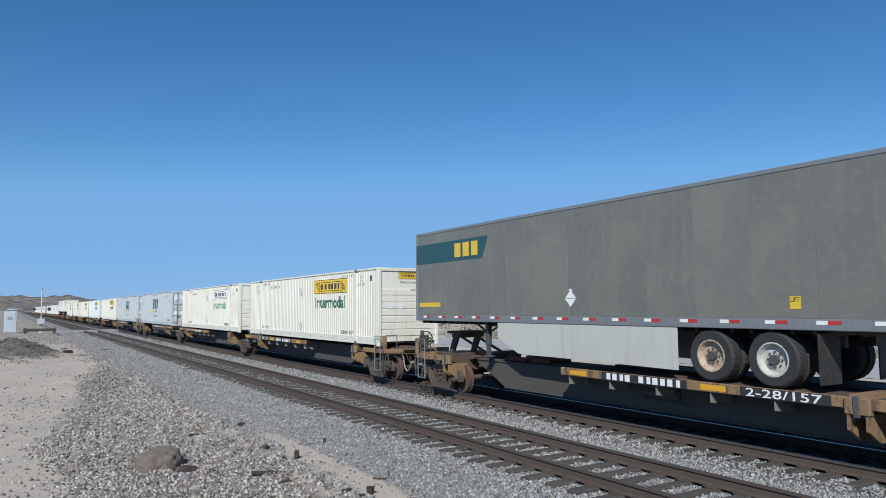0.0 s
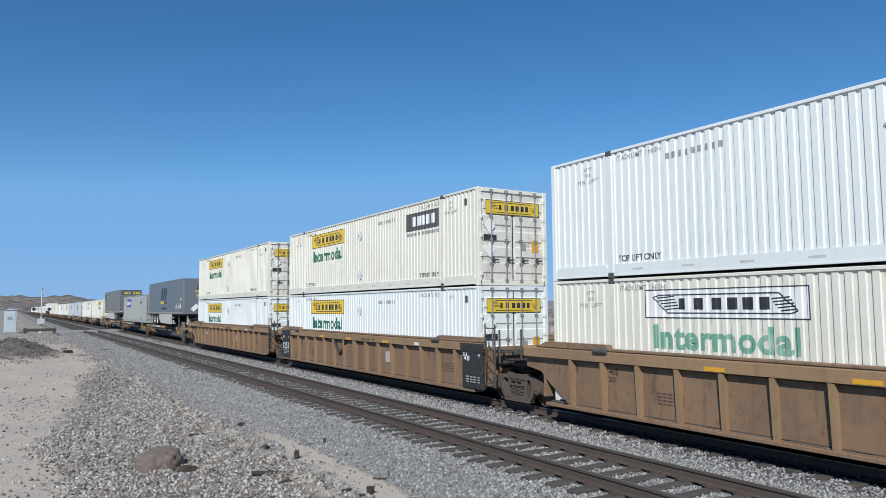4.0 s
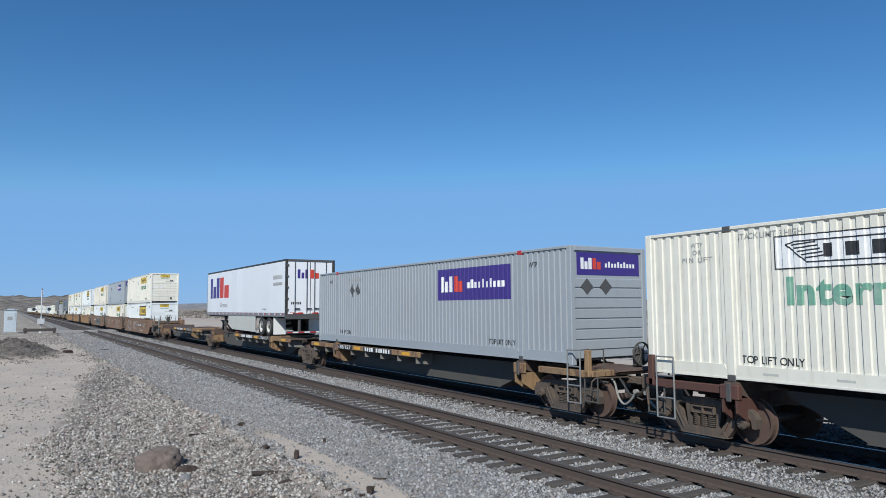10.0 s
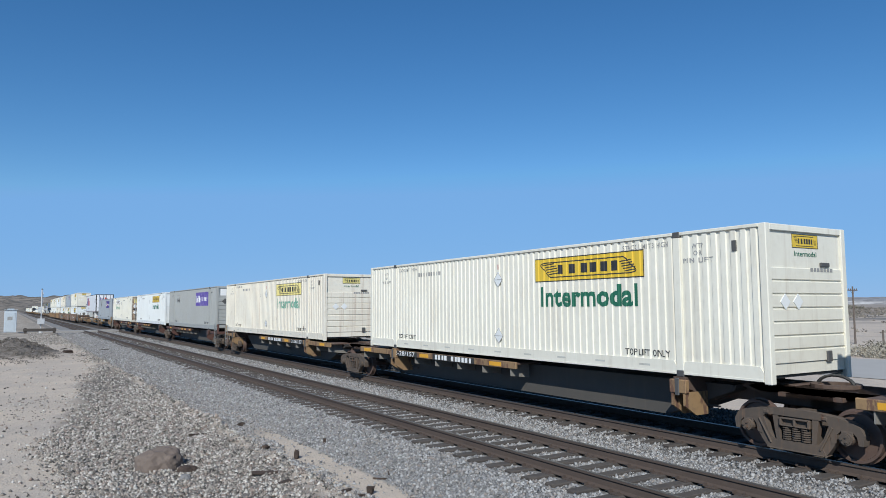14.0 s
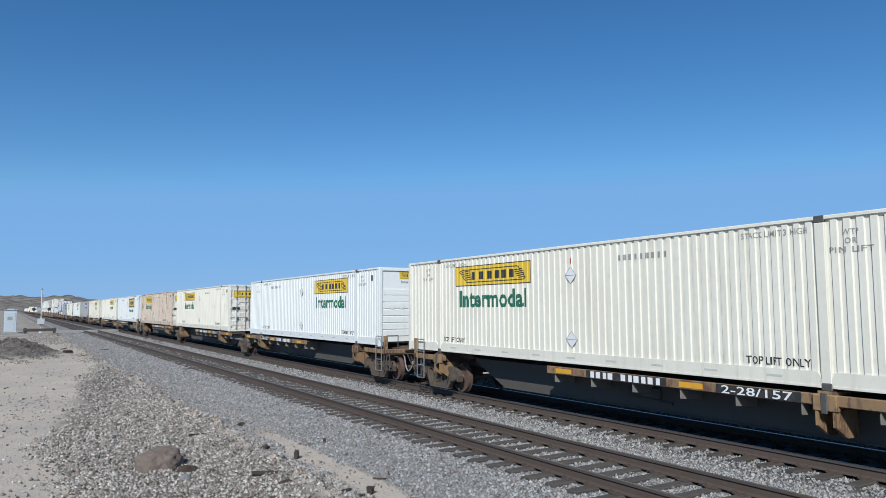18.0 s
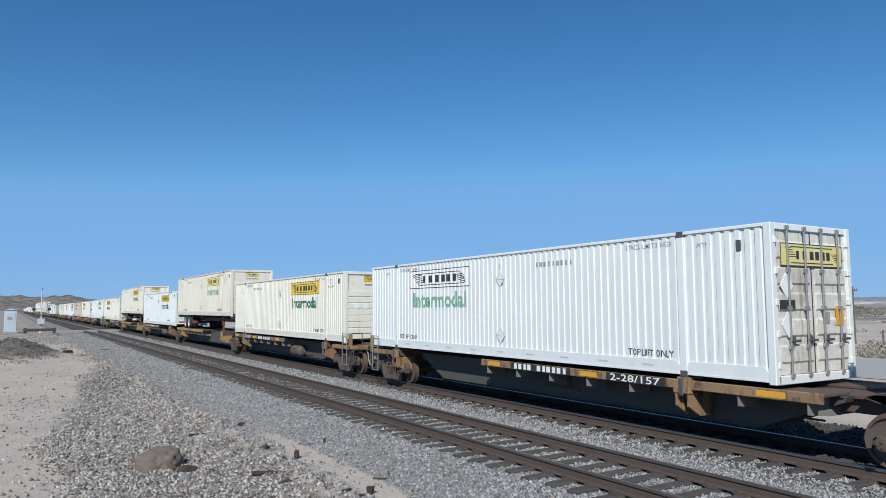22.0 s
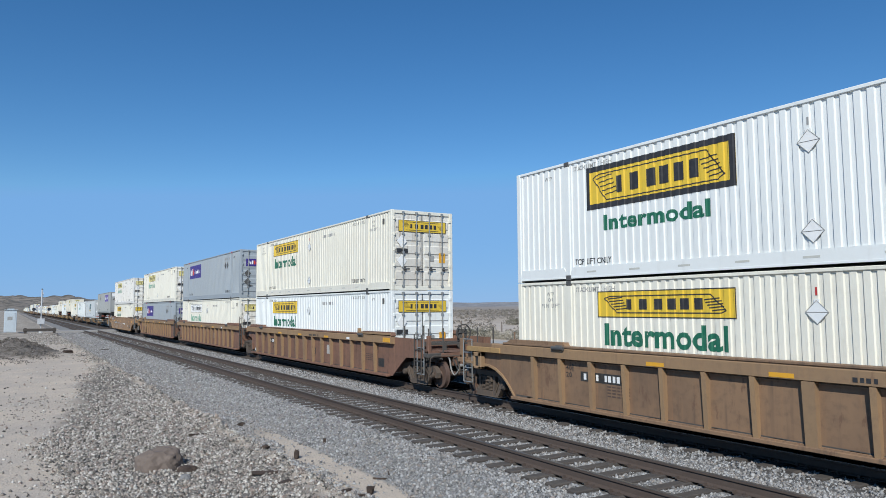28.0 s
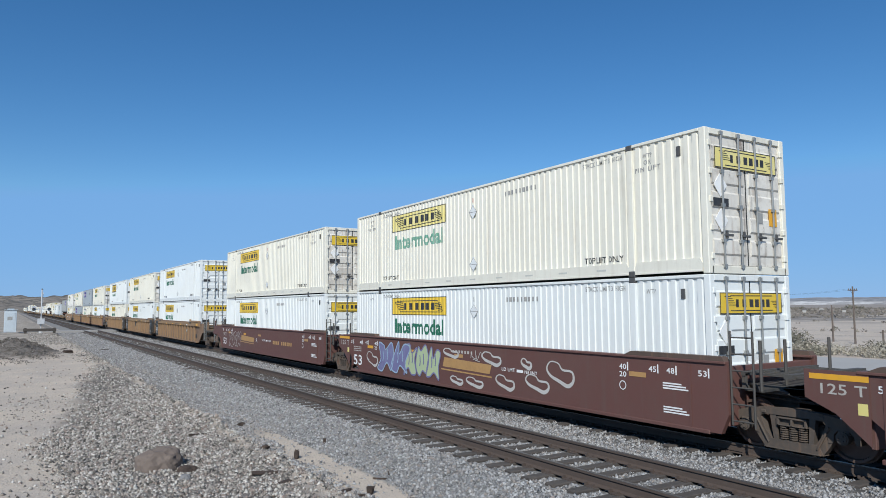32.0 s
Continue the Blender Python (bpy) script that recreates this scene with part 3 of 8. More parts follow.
def container(style, end, mat, tint, extra=""):
    z1 = BOX_H
    light = extra == "far"
    box = new("container")
    tagged(box, f"{tint} fluted container {BOX_TALK[style]}", "container", "containers on the train")
    for s in (-1, 1):
        part("side_wall", fluted(Bits(), 0.14, BOX_L - 0.14, 0.27, z1 - 0.07, 0.0, s), mat, box)
        if s > 0:
            fr = Bits().box(1.225, 1.295, 0.15, BOX_L - 0.15, z1 - 0.075, z1 - 0.005, 0.012).box(1.21, 1.29, 0.15, BOX_L - 0.15, 0.045, 0.31, 0.015)
            for y in (0.0, BOX_L - 0.15):
                fr.box(1.15, 1.295, y, y + 0.15, 0.0, z1 - 0.004, 0.014)
            if not light:
                for y in (1.98, BOX_L - 1.98):
                    fr.box(1.2, 1.302, y - 0.085, y + 0.085, 0.0, z1, 0.01)
            part("side_frame", fr, mat, box)
            continue
        part("top_rail", Bits().box(s * 1.295 if s < 0 else 1.225, -1.225 if s < 0 else 1.295, 0.15, BOX_L - 0.15, z1 - 0.075, z1 - 0.005, 0.012), mat, box)
        rb = Bits().box(-1.268, -1.21, 0.15, BOX_L - 0.15, 0.05, 0.30)
        ends = [0.15] + ([] if light else [1.895, 2.065, BOX_L - 2.065, BOX_L - 1.895]) + [BOX_L - 0.15]
        for ya, yb in zip(ends[::2], ends[1::2]):
            rb.prism([(ya, 0.045), (ya, 0.20), (ya + 0.07, 0.312), (yb - 0.07, 0.312), (yb, 0.20), (yb, 0.045)], 0, -1.292, -1.262)
            rb.box(-1.300, -1.29, ya + 0.02, yb - 0.02, 0.045, 0.088, 0.003)
        part("bottom_rail", rb, mat, box)
        for y in (0.0, BOX_L - 0.15):
            part("corner_post", Bits().box(-1.295 if s < 0 else 1.15, -1.15 if s < 0 else 1.295, y, y + 0.15, 0.0, z1 - 0.004, 0.014), mat, box)
        if light:
            continue
        for y in (1.98, BOX_L - 1.98):
            part("lift_post", Bits().box(-1.302 if s < 0 else 1.2, -1.2 if s < 0 else 1.302, y - 0.085, y + 0.085, 0.118, z1 - 0.12, 0.01), mat, box)
            part("casting", Bits().box(-1.304 if s < 0 else 1.14, -1.14 if s < 0 else 1.304, y - 0.09, y + 0.09, z1 - 0.12, z1, 0.012), REDMARK if style in "AG" and s < 0 else CASTING, box)
            part("casting", Bits().box(-1.304 if s < 0 else 1.14, -1.14 if s < 0 else 1.304, y - 0.09, y + 0.09, -0.002, 0.118, 0.012), CASTING, box)
    b = Bits().box(-1.24, 1.24, 0.06, BOX_L - 0.06, z1 - 0.06, z1 - 0.012)
    for k in range(26):
        b.box(-1.1, 1.1, 0.4 + 0.6 * k, 0.62 + 0.6 * k, z1 - 0.02, z1 - 0.003)
    part("roof", b, mat, box)
    part("floor_frame", Bits().box(-1.2, 1.2, 0.1, BOX_L - 0.1, 0.10, 0.16), DARK, box)
    part("header", Bits().box(-1.15, 1.15, 0.01, 0.12, z1 - 0.13, z1 - 0.006, 0.012), mat, box)
    part("front_wall", Bits().box(-1.2, 1.2, BOX_L - 0.09, BOX_L - 0.05, 0.0, z1 - 0.06), mat, box)
    if light:
        if style in "JFWP":
            hauler_mark(box, *((6.5, 2.85) if end == "n" else (13.22, 9.62)), 2.03, 2.62, style)
            part("lettering", word_on_flutes("Intermodal", *((6.3, 3.05) if end == "n" else (13.0, 9.8)), 1.40, 1.90, GREEN), GREEN, box)
        if end == "n":
            nose_end(box, mat, z1, "-")
        else:
            part("door", Bits().box(-1.16, -0.01, 0.03, 0.09, 0.16, z1 - 0.12), mat, box)
            part("door", Bits().box(0.01, 1.16, 0.03, 0.09, 0.16, z1 - 0.12), mat, box)
        return box
    # slots of the bottom rail
    slots = Bits()
    for k in range(9):
        slots.box(-1.2945, -1.291, 2.75 + 1.31 * k, 3.05 + 1.31 * k, 0.165, 0.205)
    if style in "JFWP":
        part("rail_slot", slots, SKIRT, box)
    if end == "n":
        nose_end(box, mat, z1, style)
        near, far = (2.85, 6.5), (12.35, 12.9)
    else:
        door_end(box, mat, z1, style, DOORDIRT if extra == "dirty" and style == "W" and tint != "clean white" else DOORSTAIN if extra == "dirty" else DOORMID if style in "JFWP" and tint != "clean white" else mat)
        near, far = (9.62, 13.22), (3.2, 3.6)
    yr, yl = near
    if style in "JFWP":
        if style == "F":
            hauler_mark(box, yl + 0.3, yr - 0.1, 1.62, 2.62, "F")
            part("lettering", word_on_flutes("Intermodal", yl - 0.25, yr + 0.5, 1.10, 1.46, GREEN), GREEN, box)
        else:
            g = PALEGREEN if style in "WP" else GREEN
            hauler_mark(box, yl, yr, 2.03, 2.62, style)
            part("lettering", word_on_flutes("Intermodal", yl - 0.20, yr + 0.20, 1.40, 1.90, g), g, box)
        for ya, yb in ((3.45, 2.25), (13.95, 12.75)):
            part("lettering", word_on_flutes("TOP LIFT ONLY", ya, yb, 0.36, 0.50, INK), INK, box)
            part("lettering", word_on_flutes("STACK LIMIT 3 HIGH", ya, yb - 0.05, 2.62, 2.73, FADEINK), FADEINK, box)
        for ya in (1.62, 15.0):
            part("lettering", word_on_flutes(("WTP", "OR", "PIN LIFT") if tint != "clean white" or end == "n" else "WTP", ya, ya - 0.27, 2.54, 2.635, FADEINK), FADEINK, box)
        logo_marks("number_bar", [(5.2 + 0.16 * k, 5.28 + 0.16 * k, 2.42, 2.54) for k in range(9)] if end == "d" else [(11.2 + 0.16 * k, 11.28 + 0.16 * k, 2.42, 2.54) for k in range(9)], FADEINK, box)
        yp = 8.1
        part("mark", fluted(Bits(), yp - 0.018, yp + 0.018, 2.44, 2.58, 0.005), REDMARK if tint != "clean white" else FADEINK, box)
        placard_on(box, yp, 2.16, 0.19, PLACARD if style != "F" else LETTERW)
        placard_on(box, yp, 0.62, 0.19, PLACARD if style != "F" else LETTERW)
        part("latch_plate", Bits().box(FACE_X - 0.02, FACE_X + 0.02, 0.62, 0.70, 2.42, 2.62), CASTING, box)
    elif style in "GQ":
        express_mark(box, yl - 0.3 if end == "n" else yl + 0.6, yr - 0.45 if end == "n" else yr + 0.6, 1.62, 2.58, worn=(style == "Q"))
        for ya, yb in ((3.45, 2.25), (13.9, 12.8)):
            part("lettering", word_on_flutes("TOP LIFT ONLY", ya, yb, 0.38, 0.52, INK), INK, box)
        for ya in (1.62, 15.0):
            part("lettering", word_on_flutes("WTP", ya, ya - 0.34, 2.42, 2.56, INK), INK, box)
        yp = far[0] + 0.1 if end == "n" else 3.2
        for d in (-0.26, 0.26):
            placard_on(box, yp + d, 2.10, 0.21, CASTING)
        logo_marks("number_bar", [(yp + 0.6 - 0.15 * k, yp + 0.53 - 0.15 * k, 2.44, 2.57) for k in range(9)], FADEINK, box)
    elif style == "R":
        for ya, yb in ((3.45, 2.25), (13.9, 12.8)):
            part("lettering", word_on_flutes("TOP LIFT ONLY", ya, yb, 0.40, 0.54, INK), INK, box)
        part("logo_panel", polys_on_flutes([(13.72, 0.74), (13.12, 0.74), (13.36, 1.12), (13.52, 1.0)], [(0, 1, 2, 3)], NAVY, "logo_panel"), NAVY, box)
        for y in (12.75, 12.25):
            placard_on(box, y, 2.12, 0.2, CASTING)
        logo_marks("name_bar", [(13.06, 12.55, 0.74 + 0.14 * k, 0.83 + 0.14 * k) for k in range(3)], FADEINK, box)
        express_mark(box, *((5.9, 3.0) if end == "n" else (12.6, 9.6)), 1.75, 2.5)
    elif style == "A":
        vs, fs = [], []
        for k, (ya, w) in enumerate(((9.35, 0.95), (8.25, 0.80), (7.35, 0.72))):
            n = len(vs)
            vs += [(ya, 1.42), (ya - w + 0.2, 1.42), (ya - w - 0.2, 2.38), (ya - 0.40, 2.38)]
            fs.append((n, n + 1, n + 2, n + 3))
        part("name_bar", polys_on_flutes(vs, fs, TEAL, "name_bar", 0.007), TEAL, box)
        logo_marks("stripe", [(9.4, 7.98, 1.12, 1.28)], YELLOW, box)
        part("lettering", word_on_flutes("Freight", 7.85, 6.65, 1.08, 1.36, TEAL), TEAL, box)
        logo_marks("name_bar", [(9.1 - 0.22 * k, 8.94 - 0.22 * k, 0.72, 0.86) for k in range(11)], FADEINK, box)
        part("lettering", word_on_flutes("TOP LIFT ONLY", 1.75, 0.55, 0.38, 0.52, INK), INK, box)
        part("lettering", word_on_flutes("53'", 1.2, 0.8, 1.9, 2.15, INK), INK, box)
        part("lettering", word_on_flutes("53'", 15.2, 14.8, 1.9, 2.1, INK), INK, box)
        part("lettering", word_on_flutes("WTP", 2.55, 2.2, 2.42, 2.58, INK), INK, box)
        part("lettering", word_on_flutes("WARNING HIGH CUBE", 8.7, 7.1, 2.62, 2.72, FADEINK), FADEINK, box)
        for y, z in ((13.4, 2.1), (13.5, 0.6), (13.0, 0.6)):
            placard_on(box, y, z, 0.18, LETTERW)
    if extra == "sign":
        p = part("sign_panel", fluted(Bits(), 2.2, 4.35, 1.95, 2.55, 0.005), CASTING, box)
        logo_marks("name_bar", [(3.9 - 0.3 * k, 3.68 - 0.3 * k, 2.1, 2.42) for k in range(5)], LETTERW, p)
        logo_marks("name_bar", [(4.3 - 0.24 * k, 4.12 - 0.24 * k, 1.78, 1.88) for k in range(9)], FADEINK, box)
    return box


# ---- road trailers and chassis: trailing end at y = 0, wheels stand on the deck at z = 1.17 ----
def road_wheel(parent, x, y, z, rim, shown=True):
    """A pair of truck tyres on one hub."""
    if not shown:
        return part("wheel", Bits().ring((x, y, z), 0, [(0.0, -0.06), (0.30, -0.08), (0.32, -0.13), (0.46, -0.14), (0.50, -0.10), (0.50, 0.10), (0.46, 0.14), (0.0, 0.13)], 24), RUBBER, parent)
    w = part("wheel", Bits().ring((x, y, z), 0, [(0.30, -0.13), (0.46, -0.14), (0.50, -0.10), (0.50, 0.10), (0.46, 0.14), (0.30, 0.13)], 24), RUBBER, parent)
    part("rim", Bits().ring((x, y, z), 0, [(0.0, -0.02), (0.15, -0.04), (0.24, -0.02), (0.285, -0.135), (0.31, -0.135), (0.31, 0.1), (0.0, 0.1)], 20), rim, w)
    part("hub", Bits().cyl((x - 0.12, y, z), 0, 0.085, 0.12, 10), CASTING, w)
    nb = Bits()
    for k in range(8):
        a = 2 * math.pi * k / 8
        nb.cyl((x - 0.07, y + 0.14 * math.cos(a), z + 0.14 * math.sin(a)), 0, 0.016, 0.05, 6)
    part("wheel_nut", nb, CASTING, w)
    return w


def axles(parent, ys, z, rim):
    for y in ys:
        part("axle", Bits().cyl((-1.1, y, z), 0, 0.065, 2.2, 8), DARK, parent)
        for s in (-1, 1):
            r = rim[0] if y == ys[0] else rim[-1]
            road_wheel(parent, s * 1.12, y, z, r, s < 0)
            road_wheel(parent, s * 0.80, y, z, r, False)
    b = Bits()
    for s in (-1, 1):
        b.box(s * 0.5 - 0.05, s * 0.5 + 0.05, min(ys) - 0.9, max(ys) + 0.9, z + 0.22, z + 0.42)
        b.box(s * 0.5 - 0.04, s * 0.5 + 0.04, min(ys) - 0.2, max(ys) + 0.2, z - 0.05, z + 0.25)
    part("suspension", b, DARK, parent)


def landing_gear(parent, y, z_top, z_foot, mat):
    for s in (-1, 1):
        x = s * 0.95
        g = part("landing_leg", Bits().box(x - 0.07, x + 0.07, y - 0.07, y + 0.07, z_foot + 0.35, z_top, 0.01).box(x - 0.05, x + 0.05, y - 0.05, y + 0.05, z_foot + 0.05, z_foot + 0.4), mat, parent)
        part("foot", Bits().box(x - 0.12, x + 0.12, y - 0.12, y + 0.12, z_foot, z_foot + 0.05, 0.01), mat, g)
        part("brace", Bits().bar((x, y, z_foot + 0.7), (x * 0.9, y + 0.9, z_top), 0.03).bar((x, y, z_foot + 0.7), (x * 0.9, y - 0.7, z_top), 0.03), mat, g)
    part("cross_brace", Bits().bar((-0.95, y, z_foot + 0.9), (0.95, y, z_foot + 0.9), 0.03), mat, parent)


def van_trailer(kind):
    """kind: old (dark grey), slate, white. Doors to the rear of the train except for slate, whose nose is."""
    L, zb, zt, foot = 16.15, 2.20, 5.06, 1.17
    mat = {"old": DARKVAN, "slate": BLUEVAN, "white": WHITEVAN}[kind]
    van = new("semi_trailer")
    tagged(van, {"old": "dull dark grey van trailer with teal band and pale skirt", "slate": "slate grey van trailer with dark slanted blocks and grey skirt",
                 "white": "clean white van trailer with purple and red blocks"}[kind], "trailer", "trailers on the train")
    for s in (-1, 1):
        n = 13
        for k in range(n):
            y0, y1 = 0.10 + (L - 0.2) * k / n, 0.10 + (L - 0.2) * (k + 1) / n
            part("side_panel", Bits().box(-1.295 if s < 0 else 1.25, -1.25 if s < 0 else 1.295, y0 + 0.002, y1 - 0.002, zb + 0.20, zt - 0.10, 0.003), mat, van)
        part("top_rail", Bits().box(-1.30 if s < 0 else 1.22, -1.22 if s < 0 else 1.30, 0.06, L - 0.06, zt - 0.10, zt, 0.02), DARK if kind == "white" else ALU, van)
        rail = part("bottom_rail", Bits().box(-1.302 if s < 0 else 1.22, -1.22 if s < 0 else 1.302, 0.06, L - 0.06, zb, zb + 0.20, 0.012), ALU, van)
        if s < 0:
            for k in range(17):
                y = 0.55 + 0.93 * k
                part("reflective_strip", Bits().box(-1.306, -1.302, y - 0.22, y, zb + 0.10, zb + 0.165), REDMARK, rail)
                part("reflective_strip", Bits().box(-1.306, -1.302, y + 0.01, y + 0.20, zb + 0.10, zb + 0.165), LETTERW, rail)
            rv = Bits()
            for k in range(110):
                y = 0.2 + (L - 0.4) * k / 109
                rv.box(-1.308, -1.302, y - 0.008, y + 0.008, zb + 0.05, zb + 0.066)
                rv.box(-1.306, -1.30, y - 0.007, y + 0.007, zt - 0.055, zt - 0.04)
            tagged(part("rivet", rv, ALU, rail), kind="stuff")
        for y in (0.0, L - 0.10):
            part("corner_post", Bits().box(-1.30 if s < 0 else 1.18, -1.18 if s < 0 else 1.30, y, y + 0.10, zb, zt, 0.015), DARK if kind == "white" and y == 0 else ALU, van)
    part("roof", Bits().box(-1.24, 1.24, 0.02, L - 0.02, zt - 0.06, zt - 0.02), ALU, van)
    part("floor", Bits().box(-1.24, 1.24, 0.02, L - 0.02, zb + 0.04, zb + 0.16), DARK, van)
    part("front_wall", Bits().box(-1.2, 1.2, L - 0.06, L - 0.02, zb, zt - 0.04), mat, van)
    b = Bits()
    for k in range(40):
        b.box(-1.15, 1.15, 0.3 + 0.4 * k, 0.36 + 0.4 * k, zb - 0.08, zb + 0.04)
    part("crossmember", b, DARK, van)
    wy = {"old": (4.74, 3.46), "slate": (12.75, 11.42), "white": (3.98, 2.72)}[kind]
    axles(van, wy, foot + 0.5, {"old": (RIM_RUST, RIM), "slate": (RIM,), "white": (RIM,)}[kind])
    if kind == "slate":
        skirt = (4.6, 10.4)
        landing_gear(van, 3.2, zb, foot + 0.02, CASTING)
    else:
        skirt = (5.5, 11.6) if kind == "old" else (5.0, 10.6)
        landing_gear(van, 12.5, zb, foot + 0.02, CASTING)
    for s in (-1, 1):
        part("side_skirt", Bits().prism([(skirt[0], zb), (skirt[0], zb - 0.86), (skirt[1] - 0.9, zb - 0.80), (skirt[1], zb - 0.42), (skirt[1], zb)], 0, s * 1.27 - 0.012, s * 1.27 + 0.012),
             SKIRT, van)
    tail = min(wy) - 0.85 if kind != "slate" else max(wy) + 0.85
    for s in (-1, 1):
        part("mud_flap", Bits().box(s * 0.95 - 0.32, s * 0.95 + 0.32, tail - 0.012, tail + 0.012, foot + 0.12, zb - 0.05), DARK if kind != "white" else LETTERW, van)
    if kind != "slate":
        for s in (-1, 1):
            x0, x1 = (-1.16, -0.02) if s < 0 else (0.02, 1.16)
            leaf = part("door", Bits().box(x0, x1, 0.02, 0.06, zb + 0.12, zt - 0.12, 0.006), mat, van)
            for f in (0.30, 0.84) if s < 0 else (0.16, 0.70):
                x = x0 + (x1 - x0) * f
                part("lock_rod", Bits().cyl((x, -0.015, zb + 0.02), 2, 0.02, zt - zb - 0.1, 8), ROD if kind == "old" else CASTING, leaf)
                part("handle", Bits().box(x - 0.02, x + 0.26, -0.05, -0.02, zb + 0.38, zb + 0.43, 0.008), DARK, leaf)
            hb = Bits()
            for k in range(5):
                z = zb + 0.3 + 0.55 * k
                xx = -1.24 if s < 0 else 1.13
                hb.box(xx, xx + 0.11, -0.02, 0.03, z, z + 0.10, 0.01)
            part("hinge", hb, CASTING, leaf)
        part("rear_header", Bits().box(-1.18, 1.18, 0.0, 0.08, zt - 0.12, zt, 0.012), CASTING, van)
        sill = part("rear_sill", Bits().box(-1.28, 1.28, -0.02, 0.10, zb - 0.12, zb + 0.12, 0.015), CASTING, van)
        for k in range(6):
            x = -1.05 + 0.42 * k
            part("reflective_strip", Bits().box(x - 0.13, x + 0.13, -0.026, -0.02, zb + 0.14, zb + 0.20), REDMARK if k % 2 else LETTERW, sill)
        guard = part("underride_guard", Bits().box(-1.2, 1.2, 0.02, 0.12, zb - 0.82, zb - 0.70, 0.012), CASTING, van)
        for s in (-1, 1):
            part("guard_post", Bits().box(s * 0.55 - 0.06, s * 0.55 + 0.06, 0.03, 0.12, zb - 0.72, zb - 0.1, 0.01), CASTING, guard)
        for k in range(8):
            x = -1.05 + 0.3 * k
            part("reflective_strip", Bits().box(x - 0.14, x + 0.14, 0.012, 0.02, zb - 0.79, zb - 0.73), REDMARK if k % 2 == 0 else LETTERW, guard)
    else:
        part("nose_wall", Bits().box(-1.2, 1.2, 0.0, 0.05, zb, zt - 0.02, 0.02), BLUEVAN, van)
    fx = -1.297
    if kind == "old":
        band = part("colour_band", Bits().prism([(16.08, zt - 1.03), (16.08, zt - 0.40), (12.0, zt - 0.40), (12.3, zt - 1.03)], 0, fx - 0.003, fx + 0.001), TEAL, van)
        logo_marks("name_bar", [(13.75 - 0.45 * k, 13.42 - 0.45 * k, zt - 0.92, zt - 0.5) for k in range(3)], YELLOW, band, flat_x=fx - 0.003)
        part("notice", Bits().box(fx - 0.004, fx, 2.86, 3.06, zb + 0.36, zb + 0.58), YELLOW, van)
        part("lettering", word_flat("LIFT", fx - 0.006, 3.04, 2.88, zb + 0.48, zb + 0.56, INK), INK, van)
        logo_marks("number_bar", [(15.9, 14.6, zb + 0.44, zb + 0.58)], YELLOW, van, flat_x=fx)
        placard_on(van, 8.6, zb + 0.62, 0.2, LETTERW).location.x = fx + 1.274
        q = part("logo_panel", Bits().box(-1.05, 1.05, 0.014, 0.02, zt - 0.62, zt - 0.22), TEAL, van)
        logo_marks("name_bar", [(-0.85 + 0.28 * k, -0.63 + 0.28 * k, zt - 0.54, zt - 0.30) for k in (0, 1, 2, 4, 5, 6)], YELLOW, q, end=0.012)
        part("notice", Bits().box(-0.45, -0.2, 0.012, 0.02, zb + 0.5, zb + 0.75), LETTERW, van)
        logo_marks("number_bar", [(-0.5, 0.1, zb + 1.15, zb + 1.25)], YELLOW, van, end=0.018)
    elif kind == "white":
        for k, (ya, yb, top) in enumerate(((15.2, 14.65, 4.62), (14.45, 13.75, 4.08), (13.6, 12.9, 4.62))):
            part("name_bar", Bits().box(fx - 0.004, fx, yb, ya, 3.31, top), PURPLE, van)
        for ya, yb, top in ((12.75, 11.85, 4.62), (11.65, 10.6, 4.10)):
            part("name_bar", Bits().box(fx - 0.004, fx, yb, ya, 3.31, top), REDORANGE, van)
        part("lettering", word_flat("Ground", fx - 0.003, 12.6, 10.9, 2.72, 3.02, FADEINK), FADEINK, van)
        logo_marks("web_bar", [(1.9 - 0.16 * k, 1.8 - 0.16 * k, 4.1, 4.3) for k in range(9)], FADEINK, van, flat_x=fx)
        logo_marks("number_bar", [(1.9 - 0.12 * k, 1.82 - 0.12 * k, 3.78, 3.94) for k in range(12)], FADEINK, van, flat_x=fx)
        part("lettering", word_flat("LIFT HERE", fx - 0.003, 3.75, 3.05, zb + 0.34, zb + 0.42, INK), INK, van)
        logo_marks("name_bar", [(-0.68 + 0.2 * k, -0.54 + 0.2 * k, zt - 0.95, zt - (0.5 if k in (0, 2) else 0.66)) for k in range(3)], PURPLE, van, end=0.018)
        logo_marks("name_bar", [(-0.02 + 0.26 * k, 0.18 + 0.26 * k, zt - 0.95, zt - (0.5 if k == 0 else 0.66)) for k in range(2)], REDORANGE, van, end=0.018)
        logo_marks("number_bar", [(-1.0 + 0.09 * k, -0.94 + 0.09 * k, zb + 0.62, zb + 0.74) for k in range(6)], INK, van, end=0.018)
        for x in (-0.95, -0.5, 0.3, 0.85):
            part("reflective_strip", Bits().box(x - 0.12, x + 0.12, 0.012, 0.02, zb + 0.16, zb + 0.22), REDMARK, van)
    else:
        for k in range(3):
            y = 9.75 - 0.92 * k
            part("name_bar", Bits().prism([(y, 3.38), (y - 0.66, 3.38), (y - 1.10, 4.48), (y - 0.44, 4.48)], 0, fx - 0.004, fx), SLATEINK, van)
        logo_marks("stripe", [(9.8, 8.15, 3.08, 3.30)], YELLOW, van, flat_x=fx)
        part("lettering", word_flat("Freight", fx - 0.004, 8.0, 6.75, 3.02, 3.36, INK), INK, van)
        logo_marks("name_bar", [(9.45 - 0.24 * k, 9.27 - 0.24 * k, 2.60, 2.76) for k in range(11)], INK, van, flat_x=fx)
